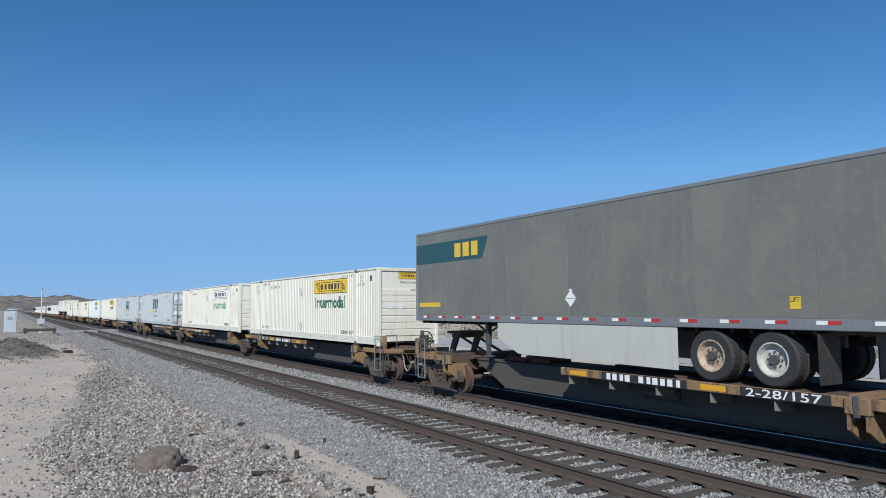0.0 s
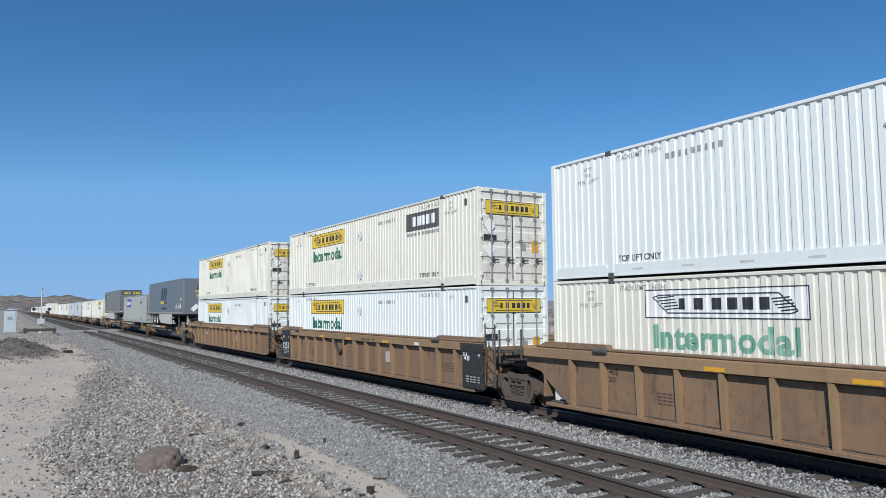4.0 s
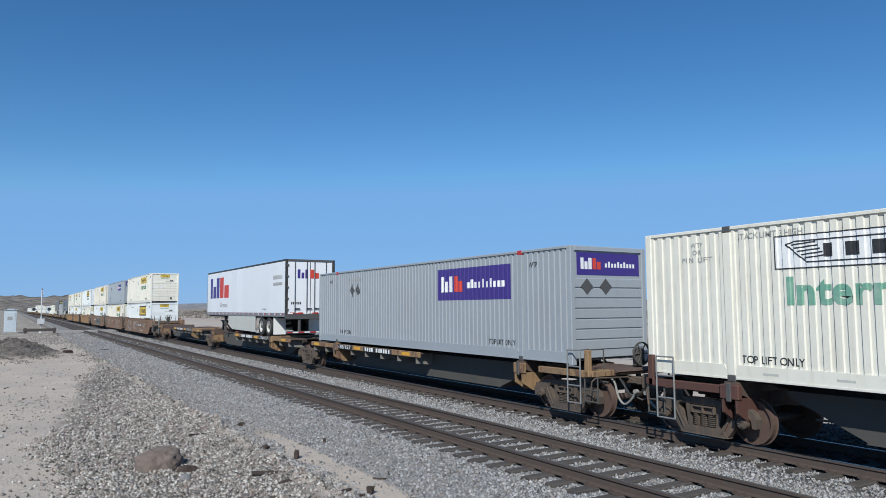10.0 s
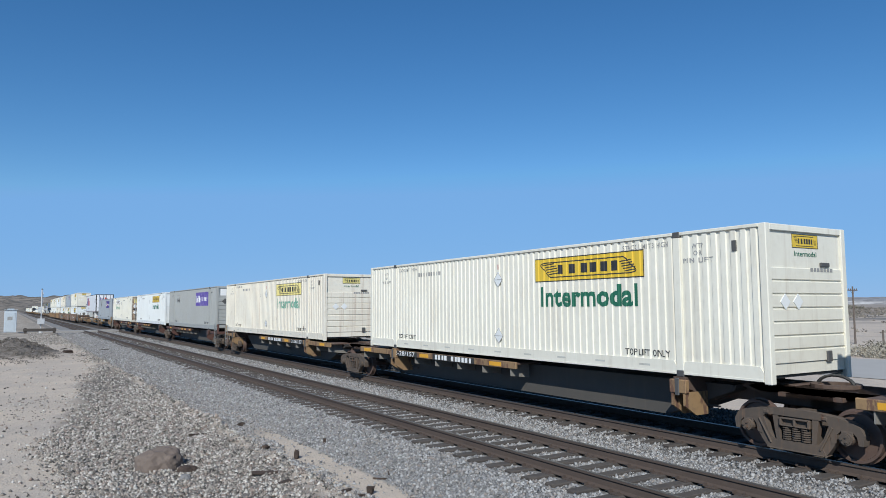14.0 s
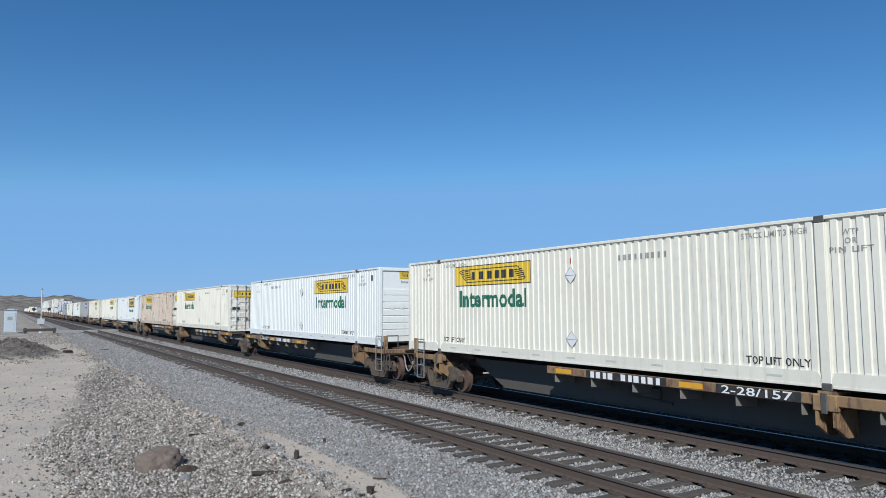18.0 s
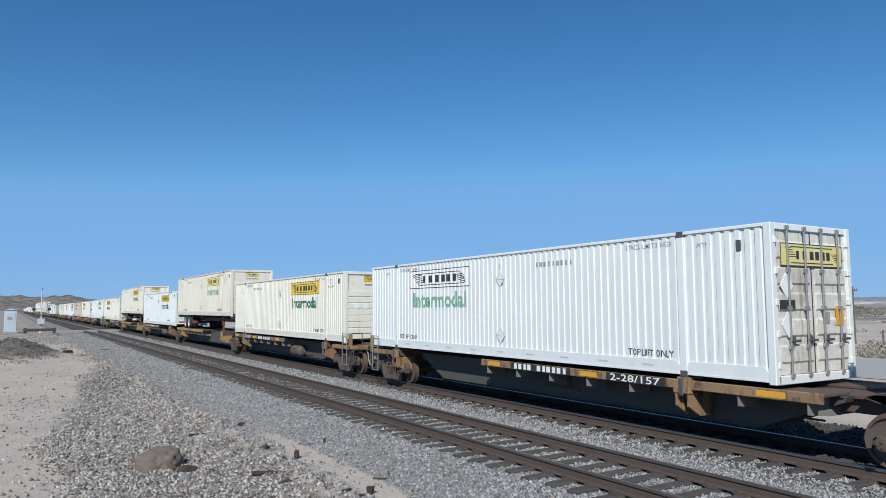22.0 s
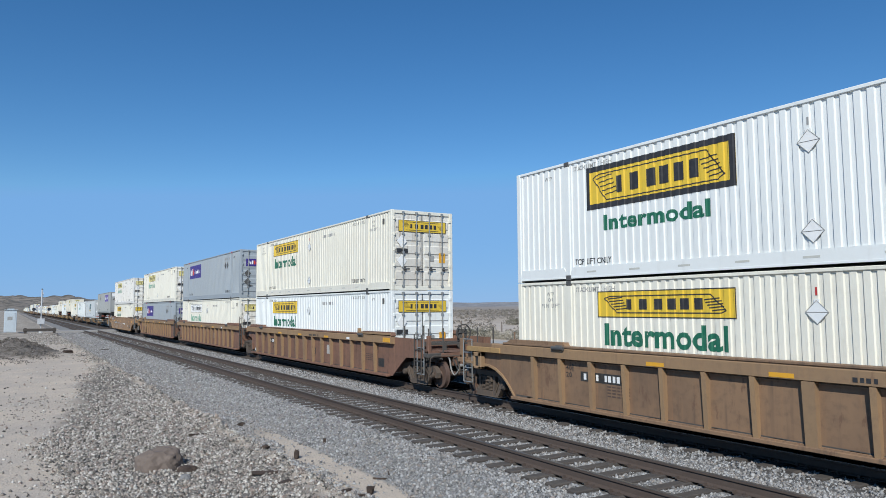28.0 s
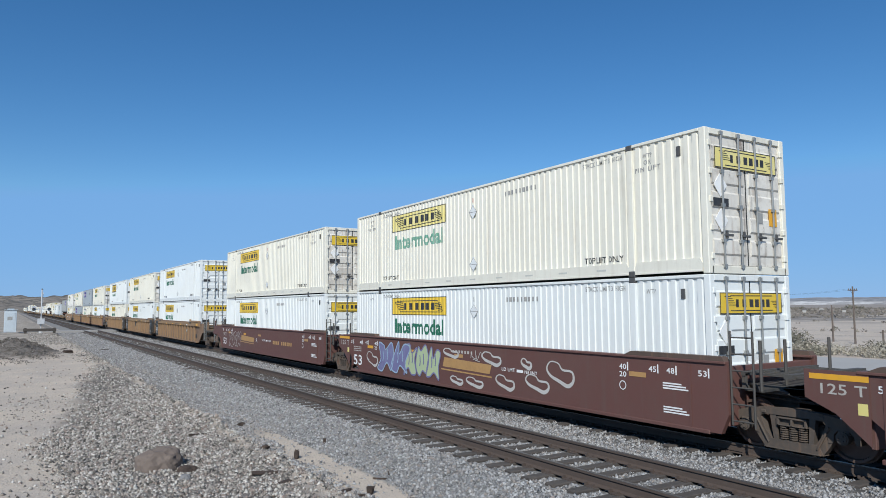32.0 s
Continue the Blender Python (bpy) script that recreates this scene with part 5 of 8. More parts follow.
        part("hitch_rail", Bits().box(-0.40, -0.24, hitch - w * 3.6 - 0.9, hitch - w * 3.6 + 0.9, 1.09, 1.20, 0.015).box(0.24, 0.40, hitch - w * 3.6 - 0.9, hitch - w * 3.6 + 0.9, 1.09, 1.20, 0.015).box(-0.40, 0.40, hitch - w * 3.6 - 0.1, hitch - w * 3.6 + 0.1, 1.10, 1.17), CHRED, car)
    truck_set(car, front, light)
    if last:
        truck_set(car, rear, light)
    for y, own, way in ((front, first, 1), (rear, last, -1)):
        if not own or light:
            continue
        coupler_at(car, y, way)
        ye = y + way * 1.05
        part("end_step", Bits().box(-1.33, 1.33, ye - 0.16, ye + 0.16, 1.0, 1.14, 0.012), edge, car)
        part("side_sill", Bits().box(-1.345, -1.24, min(y - way * 0.7, ye), max(y - way * 0.7, ye), 0.98, 1.14, 0.012), edge, car)
        sb = Bits()
        for q in (ye - 0.3, ye + 0.12):
            sb.bar((-1.3, q, 1.0), (-1.3, q, 0.42), 0.02)
        for z in (0.44, 0.70):
            sb.bar((-1.3, ye - 0.3, z), (-1.3, ye + 0.12, z), 0.02)
        part("stirrup_step", sb, SILL, car)
        hr = Bits().bar((-1.26, ye, 1.1), (-1.26, ye, 1.62), 0.018).bar((-1.26, ye, 1.62), (-0.8, ye, 1.62), 0.018).bar((-0.8, ye, 1.62), (-0.8, ye, 1.1), 0.018)
        part("grab_iron", hr, SILL, car)
        end_gear(car, ye, way, edge, 1.0)
        if way < 0:
            brake_wheel(car, 0.35, ye, 1.48, -1, SILL)
    return car


def stroke(b, pts, x, fat, closed=True, heavy=0.0):
    """A painted line along points on a side; heavy thickens its lower turns."""
    n = len(pts)
    lo, hi = min(p[1] for p in pts), max(p[1] for p in pts)
    rim = []
    for i, p in enumerate(pts):
        u = Vector(pts[(i + 1) % n] if closed else pts[min(n - 1, i + 1)]) - Vector(pts[i - 1] if closed else pts[max(0, i - 1)])
        w = fat * 0.5 * (1 + heavy * (1 - (p[1] - lo) / max(1e-6, hi - lo)))
        o = Vector((-u.y, u.x)).normalized() * w if u.length > 1e-6 else Vector((0, w))
        xx = x - 0.00006 * i
        rim += [(xx, p[0] + o.x, p[1] + o.y), (xx, p[0] - o.x, p[1] - o.y)]
    m = n if closed else n - 1
    return b.add(rim, [(2 * i, 2 * i + 1, (2 * i + 3) % (2 * n), (2 * i + 2) % (2 * n)) for i in range(m)])


# closed outlines of fat sprayed shapes, in a unit square
FAT = [[(0, .1), (.1, .7), (.3, 1), (.45, .6), (.7, .9), (1, .8), (.85, .35), (.95, 0), (.55, .2), (.3, 0)],
       [(0, .4), (.2, .9), (.6, 1), (.8, .7), (1, .75), (.95, .2), (.7, 0), (.5, .3), (.2, .05)],
       [(0, .5), (.1, .95), (.4, .85), (.7, 1), (1, .55), (.9, .1), (.6, .18), (.35, 0), (.08, .15)],
       [(0, 0), (.1, .5), (0, .9), (.4, 1), (.6, .75), (.95, .95), (.85, .5), (1, .1), (.6, 0), (.35, .2)],
       [(0, 1), (.15, .45), (0, .1), (.35, 0), (.6, .3), (.9, .05), (1, .6), (.85, 1), (.5, .75), (.3, .95)]]


def bubble(car, x, yl, yr, z0, z1, shapes, line, fat=0.035, fill=None, seed=1):
    """Fat sprayed shapes side by side, outlined and perhaps filled."""
    rng = random.Random(seed)
    n = len(shapes)
    lb, fb = Bits(), Bits()
    for k, i in enumerate(shapes):
        w = (yr - yl) / n
        c0, dz = yl + w * k, rng.uniform(-0.06, 0.06) * (z1 - z0)
        pts = rounded([(c0 + w * (u * 1.06 - 0.03 + 0.16 * (v - 0.5) + rng.uniform(-0.05, 0.05)), z0 + dz + (z1 - z0) * (v * 0.92 + 0.04 + rng.uniform(-0.04, 0.04))) for u, v in FAT[i]])
        stroke(lb, pts, x - 0.009 - 0.0007 * k, fat)
        for q in (0.3, 0.6):
            stroke(lb, rounded([(c0 + w * (q + 0.1 * a), z0 + (z1 - z0) * c) for a, c in ((0, 0.3 + 0.2 * q), (0.5, 0.5), (0.2, 0.62 + 0.2 * q))], False, 4), x - 0.0135, fat, False)
        if fill:
            fb.add([(x - 0.0065 - 0.0005 * k, p, q) for p, q in pts], [tuple(range(len(pts)))])
    if fill:
        part("graffiti", fb, fill, car, "filled sprayed graffiti shapes")
    part("graffiti", lb, line, car, "sprayed graffiti outlines")


def scribble(car, x, yl, yr, z0, z1, mat, seed, fat=0.03, n=5):
    """A quick tag: one wiry line with a few crossing dashes."""
    rng = random.Random(seed)
    b, pts = Bits(), []
    for k in range(n * 3):
        f = k / (n * 3 - 1)
        up = (0.05, 1.0, 0.45)[k % 3] if rng.random() < 0.75 else rng.random()
        pts.append((yl + (yr - yl) * (f + rng.uniform(-0.35, 0.35) / n), z0 + (z1 - z0) * min(1, max(0, up + rng.uniform(-0.15, 0.15)))))
    stroke(b, rounded(pts, False), x - 0.009, fat, False)
    for k in range(2):
        f, z = rng.uniform(0, 0.6), z0 + (z1 - z0) * rng.uniform(-0.12, 0.2)
        stroke(b, [(yl + (yr - yl) * f, z), (yl + (yr - yl) * (f + 0.4), z - 0.03)], x - 0.0155 - 0.001 * k, fat, False)
    part("graffiti", b, mat, car, "wiry sprayed graffiti tag")


WELL_TALK = {"BROWN": "brown", "TAN": "sun-bleached brown", "ORANGE": "scuffed ochre", "OXBLOOD": "oxide red"}


def well_car(ribbed, tone, first, last, extra=""):
    """A double-stack well unit; trucks at 18.1 and -1.35."""
    mat = {"BROWN": BROWN, "TAN": TAN, "ORANGE": ORANGE, "OXBLOOD": OXBLOOD}[tone]
    if ribbed and tone == "ORANGE":
        mat = RUSTWELL
    front, rear = 17.95, -1.48
    car = new("well_car")
    tagged(car, f"{WELL_TALK[tone]} {'ribbed' if ribbed else 'smooth-sided'} well car holding stacked containers", "rail car", "well cars of the train")
    dz = 0.09 if tone == "OXBLOOD" else 0.0          # these stand lower
    for s in (-1, 1):
        xo, xi = (1.46, 1.36) if not ribbed else (1.355, 1.315)
        lo, hi = sorted((s * xo, s * xi))
        tail = [(-0.25, 0.26), (-0.42, 0.62), (-0.42, 1.64 - dz)] if not last else [(-0.2, 0.26), (-0.75, 0.66), (-1.2, 0.95), (-2.3, 0.98), (-2.3, 1.60 - dz)]
        nose = ([(16.25, 0.26), (16.40, 0.44), (16.58, 0.62), (16.80, 0.79), (17.08, 0.93), (17.40, 1.01), (18.5, 1.06), (18.5, 1.62 - dz)] if tone != "ORANGE" else [(16.30, 0.26), (17.20, 0.98), (18.5, 1.06), (18.5, 1.62)]) if first else [(15.5, 0.26), (16.25, 0.74), (16.6, 1.02), (17.15, 1.12), (17.15, 1.62 - dz)]
        outline = tail[::-1] + nose
        sd = part("side_wall", Bits().prism(outline, 0, lo, hi), mat, car)
        if first and s < 0:
            lip = Bits()
            for (ya, za), (yb, zb) in zip(nose, nose[1:-1]):
                lip.prism([(ya, za - 0.03), (yb, zb - 0.03), (yb, zb + 0.03), (ya, za + 0.03)], 0, -xo - 0.045, -xo + 0.02)
            part("nose_flange", lip, TANLIGHT if tone != "OXBLOOD" else mat, car)
        part("top_chord", Bits().box(s * 1.40 - 0.10, s * 1.40 + 0.10, -0.4, 16.6, 1.631 - dz, 1.685 - dz, 0.012), mat, car)
        for ya, yb in ((-0.38, 2.1), (14.15, 16.45)):
            part("guide_rail", Bits().prism([(ya, 1.685 - dz), (ya + 0.05, 1.77 - dz), (yb - 0.2, 1.77 - dz), (yb, 1.685 - dz)], 0, s * 1.40 - 0.09, s * 1.40 + 0.09), mat if ribbed else SPINE, car)
        part("bottom_chord", Bits().box(s * 1.38 - 0.10, s * 1.38 + 0.08, 0.0, 16.3, 0.22, 0.30, 0.012), mat, car)
        if ribbed:
            part("upper_plate", Bits().prism([(s * 1.355, 1.36), (s * 1.50, 1.385), (s * 1.50, 1.60), (s * 1.46, 1.636), (s * 1.355, 1.636)], 1, -0.38, 17.1), TANLIGHT, sd)
            part("lower_plate", Bits().box(s * 1.375 - 0.022, s * 1.375 + 0.022, 0.05, 15.6, 0.262, 0.32, 0.006), mat, sd)
            if s > 0:
                pb = Bits()
                for k in range(-7, 8):
                    pb.box(1.355, 1.495, 8.155 + 1.025 * k, 8.245 + 1.025 * k, 0.34, 1.37)
                part("side_post", pb, mat, sd)
            for k in range(-7, 8) if s < 0 else ():
                wide = k == 0
                w = 0.11 if wide else 0.050
                part("post", once(("post", wide, tone), lambda: Bits().prism([(-1.353, 0.30), (-1.45, 0.30), (-1.496, 1.37), (-1.353, 1.37)], 1, -w, w).mesh("post", TANLIGHT)), TANLIGHT, sd, at=Matrix.Translation((0, 8.2 + 1.025 * k, 0)))
            if s < 0:
                lip = Bits()
                for k in range(14):
                    lip.box(-1.41, -1.353, 1.08 + 1.025 * k, 1.98 + 1.025 * k, 1.325, 1.345)
                part("panel_lip", lip, mat, sd)
                for y in (2.05, 14.35):
                    part("lock_bracket", Bits().box(-1.51, -1.40, y - 0.13, y + 0.13, 1.59, 1.70, 0.02).cyl((-1.53, y - 0.2, 1.63), 1, 0.05, 0.4, 10), CASTING, sd)
        fl = Bits()
        if s < 0:
            for k in range(12):
                fl.box(-1.36, 1.36, 0.6 + 1.35 * k, 0.9 + 1.35 * k, 0.24, 0.33)
            fl.box(-1.36, -0.9, 0.1, 16.2, 0.26, 0.345).box(0.9, 1.36, 0.1, 16.2, 0.26, 0.345)
            part("well_floor", fl, SILL, car)
    x = -1.465
    for y in (-0.32, 16.46):
        part("bulkhead", Bits().box(-1.36, 1.36, y - 0.04, y + 0.04, 0.4, 1.5, 0.01), mat, car)
    # end platforms above the trucks
    for y, own, way in ((front, first, 1), (rear, last, -1)):
        inner = 16.5 if way > 0 else -0.36
        a, c = sorted((inner, y + way * (1.25 if own else 0.25)))
        part("end_platform", Bits().box(-0.9, 0.9, a, c, 1.02, 1.16, 0.015).box(-0.42, 0.42, a, c, 0.74, 1.03), SILL if not own else mat, car)
        gr = Bits()
        for k in range(9):
            gr.box(-1.1 + 0.25 * k, -1.04 + 0.25 * k, min(inner + way * 0.2, y), max(inner + way * 0.2, y), 1.36, 1.40)
        gr.box(-1.2, 1.2, inner + way * 0.2 - 0.04, inner + way * 0.2 + 0.04, 1.34, 1.42).box(-1.2, 1.2, y - 0.04, y + 0.04, 1.34, 1.42).box(-0.05, 0.05, y - 0.05, y + 0.05, 1.0, 1.38)
        gr.box(-1.18, -1.12, inner + way * 0.2 - 0.04, inner + way * 0.2 + 0.04, 1.1, 1.38).box(1.12, 1.18, inner + way * 0.2 - 0.04, inner + way * 0.2 + 0.04, 1.1, 1.38)
        part("walkway", gr, SILL, car)
    hs = Bits()
    pts = [(-0.9, -0.5, 1.2), (-1.0, -0.8, 1.05), (-0.95, -1.1, 1.12), (-0.8, -1.4, 0.98), (-0.6, -1.8, 1.05)]
    for p, q in zip(pts, pts[1:]):
        hs.bar(p, q, 0.035, 7)
    part("air_hose", hs.bar((-0.7, -0.5, 0.95), (-0.7, -1.9, 0.9), 0.03), DARK, car)
    grab_rails(car, -1.40, -0.92 if not last else -2.3, 0.45, 2.16 if not last else 1.75, SILL, 6 if not last else 4, 0.46)
    part("hand_rail", Bits().bar((-1.3, -1.0, 1.1), (-1.3, -1.0, 2.0), 0.03).bar((-0.55, -1.0, 1.1), (-0.55, -1.0, 2.0), 0.03).bar((0.9, -1.0, 1.1), (0.9, -1.0, 2.0), 0.03), SILL, car)
    truck_set(car, front)
    if last:
        end_gear(car, -2.62, -1, mat, 1.1)
        truck_set(car, rear - 0.1)
        coupler_at(car, rear - 0.1, -1)
        brake_wheel(car, -0.1, -2.7, 1.80, -1, SILL)
        part("end_sill", Bits().box(-1.4, 1.4, -2.72, -2.42, 1.02, 1.16, 0.015), SILL, car)
        part("safety_rail", Bits().bar((-1.3, -2.6, 1.1), (-1.3, -2.6, 1.95), 0.028).bar((-0.75, -2.6, 1.1), (-0.75, -2.6, 1.95), 0.028).bar((-1.3, -2.6, 1.62), (-0.75, -2.6, 1.62), 0.022).bar((0.6, -2.6, 1.1), (0.6, -2.6, 1.95), 0.028).bar((1.25, -2.6, 1.1), (1.25, -2.6, 1.95), 0.028), SILL, car)
    if first:
        end_gear(car, 18.85, 1, mat, 1.1)
        coupler_at(car, front + 0.1, 1)
        part("end_sill", Bits().box(-1.4, 1.4, 18.7, 18.98, 1.02, 1.16, 0.015), mat, car)
        part("safety_rail", Bits().bar((-1.3, 18.8, 1.1), (-1.3, 18.8, 1.85), 0.028).bar((0.6, 18.8, 1.1), (0.6, 18.8, 1.85), 0.028), mat, car)
    # markings
    face = -1.356 if ribbed else -1.463
    band = -1.5015 if ribbed else face
    ink = LETTERW if tone == "OXBLOOD" else INK
    for y in (1.75, 8.65, 11.4, 14.6) if not ribbed else (5.5, 8.65, 11.4):
        part("reflector", Bits().box(band - 0.004, band, y - 0.23, y + 0.23, 1.15 if not ribbed else 1.40, 1.25 if not ribbed else 1.48), AMBER if tone != "OXBLOOD" or y > 9 else GOLD, car)
    for rows in (((0.45, "53"), (1.15, "48"), (1.72, "45"), (2.40, "40")) if tone != "OXBLOOD" else ((0.22, "53"), (0.98, "48"), (1.44, "45"), (2.26, "40")), ((16.30, "53"), (15.50, "48"), (15.02, "45"), (14.25, "40"))):
        mb = Bits()
        for y, w in rows:
            if ribbed and w in ("53", "45"):
                continue
            zz = 1.28 if not ribbed else 1.12
            word_bits(mb, w, face - 0.003, y, y - 0.20, zz, zz + 0.115).box(face - 0.004, face, y - 0.255, y - 0.225, zz - 0.02, zz + 0.16)
            if w == "40":
                word_bits(mb, "20", face - 0.003, y, y - 0.20, zz - 0.16, zz - 0.045)
        part("lettering", mb, ink, car)
    for y0, z0, n in ((16.05, 1.0, 3),) if tone == "OXBLOOD" else ((1.45, 0.86, 5), (16.05, 1.0, 3)) if not ribbed else ((12.9, 0.62, 4),) if "tailno" in extra else ((1.9, 0.7, 4), (12.9, 0.62, 4)):
        nb = Bits()
        for k in range(n):
            for j in range(5):
                nb.box(face - 0.004, face, y0 - 0.14 * j - 0.11, y0 - 0.14 * j, z0 + 0.07 * k, z0 + 0.03 + 0.07 * k)
        part("notice_bar", nb, DULLW if tone == "OXBLOOD" else SPINE, car)
    if not ribbed:
        for y in (1.2,) if "tagF" in extra else (15.68,):
            part("lettering", word_flat("53", face - 0.003, y + 0.36, y - 0.36, 0.48, 0.86, ink), ink, car)
    if first and tone in ("TAN", "ORANGE"):
        part("cap_block", Bits().box(-1.52, -1.36, 17.60, 17.74, 0.90, 1.36, 0.02).box(-1.52, -1.36, 17.92, 18.02, 0.90, 1.36, 0.02).box(-1.52, -1.36, 17.60, 18.02, 1.24, 1.36, 0.02).box(-1.52, -1.36, 17.60, 18.02, 0.90, 0.98, 0.02), TANLIGHT, car)
        part("pocket", Bits().box(-1.47, -1.44, 17.72, 17.94, 0.96, 1.26), DARK, car)
        part("deck_edge", Bits().box(-1.53, -1.40, 16.7, 18.3, 1.38, 1.52, 0.01), EDGE_GOLD, car)
        nb = Bits()
        for k in range(3):
            for j in range(6):
                nb.box(-1.506 if ribbed else face - 0.004, -1.50 if ribbed else face, 17.2 - 0.14 * j - 0.11, 17.2 - 0.14 * j, 1.10 + 0.09 * k, 1.14 + 0.09 * k)
        if not ribbed:
            part("notice_bar", nb, SPINE, car)
    if ribbed and first and tone == "ORANGE":
        part("step_block", Bits().box(-1.50, -1.36, 13.9, 17.3, 1.60, 1.74, 0.012).box(-1.50, -1.38, 13.78, 13.92, 1.60, 1.86, 0.012), TANLIGHT, car)
        gaps = Bits()
        for y in (15.0, 15.7, 16.4):
            gaps.box(-1.502, -1.49, y - 0.02, y + 0.02, 1.61, 1.74)
        part("slot", gaps, DARK, car)
        lb = Bits()
        for y, w, wd in ((16.2, "53", 0.2), (15.45, "48", 0.2), (14.95, "45", 0.2), (14.45, "40/20", 0.45)):
            word_bits(lb, w, -1.503, y, y - wd, 1.42, 1.53)
        word_bits(lb, "B", -1.503, 13.45, 13.30, 1.02, 1.2)
        part("lettering", lb, INK, car)
        part("lock_plate", Bits().box(-1.50, -1.38, 13.15, 13.60, 0.36, 1.37, 0.012), TANLIGHT, car)
        part("tool_box", Bits().box(-1.44, -1.355, 14.0, 15.0, 0.62, 0.95, 0.02), mat, car)
        part("reflector", Bits().box(-1.506, -1.50, 16.6, 17.05, 1.40, 1.56), AMBER, car)
        part("reflector", Bits().box(-1.506, -1.50, 12.7, 13.2, 1.40, 1.50), AMBER, car)
    if ribbed and last:
        part("step_block", Bits().box(-1.50, -1.36, -0.35, 2.35, 1.60, 1.74, 0.012).box(-1.50, -1.38, 2.28, 2.40, 1.60, 1.86, 0.012), TANLIGHT, car)
        part("reflector", Bits().box(-1.506, -1.50, -0.30, 0.25, 1.42, 1.58), AMBER, car)
        part("lettering", word_flat("53", face - 0.003, 1.70 if "tailno" in extra else 7.50, 1.20 if "tailno" in extra else 7.0, 0.62, 0.93, INK), INK, car)
        part("black_panel", Bits().box(face - 0.004, face, 0.42, 0.88, 0.52, 0.82), DARK, car)
    if "plate" in extra:
        yp = 4.75 if "tailno" in extra else 13.75 if ribbed else 6.55 if "tagC" in extra else 13.9 if "tagF" in extra else 13.0
        pl = part("number_plate", Bits().box(face - 0.003, face, yp - (1.45 if ribbed else 2.7), yp, 0.90, 1.12), DARK, car)
        bars_row("number_bar", pl, face - 0.003, yp - 0.1, 10, 0.13 if ribbed else 0.25, 0.09 if ribbed else 0.17, 0.94, 1.08, LETTERW)
    if ribbed:
        bars_row("number_bar", car, band, 7.46, 8, 0.10, 0.075, 1.425, 1.50, INK)
        part("patch", Bits().box(face - 0.006, face, 5.27, 5.74, 0.72, 1.09), DULLW, car, "pale grey notice plate")
        part("lettering", word_flat("B", band - 0.003, 6.5, 6.38, 1.42, 1.52, INK), INK, car)
        part("notice", Bits().box(band - 0.005, band, 3.12, 3.4, 1.41, 1.50), LETTERW, car)
        if "sag" in extra:
            hb = Bits()
            hp = rounded([(10.2, 1.28), (9.95, 1.02), (9.65, 0.84), (9.35, 1.05), (9.09, 1.33)], False, 4)
            for p, q in zip(hp, hp[1:]):
                hb.bar((-1.42, p[0], p[1]), (-1.42, q[0], q[1]), 0.05, 7)
            part("air_hose", hb, DARK, car, "sagging black rubber hose")
    if "panel" in extra:
        for y0, t in ((-0.44, "48"), (15.38, "1251")):
            if (t == "1251" and "noseno" in extra) or (t == "48" and "tailno" in extra):
                continue
            p = part("black_panel", Bits().box(-1.505, -1.37, y0, y0 + 1.0, 0.33, 1.36, 0.006).box(-1.512, -1.49, y0 - 0.1, y0 + 1.1, 1.355, 1.60, 0.006), DARK, car)
            lb = Bits()
            word_bits(lb, t, -1.508, y0 + (0.90 if t == "1251" else 0.92), y0 + (0.14 if t == "1251" else 0.62), 0.72 if t == "1251" else 1.10, 1.02 if t == "1251" else 1.24)
            word_bits(lb, "53", -1.508, y0 + 0.96, y0 + 0.74, 1.22, 1.32)
            word_bits(lb, "4", -1.508, y0 + 0.2, y0 + 0.1, 1.22, 1.32)
            part("lettering", lb, LETTERW, p)
            for z in (0.5, 0.57, 0.64):
                bars_row("notice_bar", p, -1.505, y0 + 0.8, 4, 0.18, 0.14, z, z + 0.03, DULLW)
    if "ton" in extra:
        p = part("black_panel", Bits().prism([(17.45, 1.12), (17.45, 1.58), (16.42, 1.58), (16.42, 0.45), (16.95, 0.9)], 0, face - 0.02, face), DARK if tone != "OXBLOOD" else OXBLOOD, car)
        red = tone == "OXBLOOD"
        part("lettering", word_flat("125 T", face - 0.023, 17.18 if red else 17.32, 16.45 if red else 16.55, 1.20 if red else 1.34, 1.37 if red else 1.52, DULLW if red else LETTERW), LETTERW, p)
        part("reflector", Bits().box(face - 0.024, face - 0.02, 16.42 if red else 16.45, 17.36 if red else 16.90, 1.43 if red else 1.20, 1.52 if red else 1.30), AMBER, p)
        part("reflector", Bits().box(face - 0.024, face - 0.02, 16.45, 16.60, 0.92, 1.10), PALEYEL, p)
    if tone in ("BROWN", "OXBLOOD"):
        # pressed stiffeners and the tall ladder at the trailing end
        for d in (0, 1):
            part("stiffener", Bits().prism([(14.75 - 0.75 * d, 0.72 - 0.1 * d), (14.62 - 0.75 * d, 0.72 - 0.1 * d), (14.2 - 0.50 * d, 0.62 + 0.08 * d), (14.3 - 0.50 * d, 0.58 + 0.08 * d)], 0, face - 0.012, face), mat, car)
        seam = Bits()
        for y in (0.42, 16.20):
            seam.box(face - 0.010, face, y - 0.03, y + 0.03, 0.30, 1.50)
        part("seam", seam, mat, car)
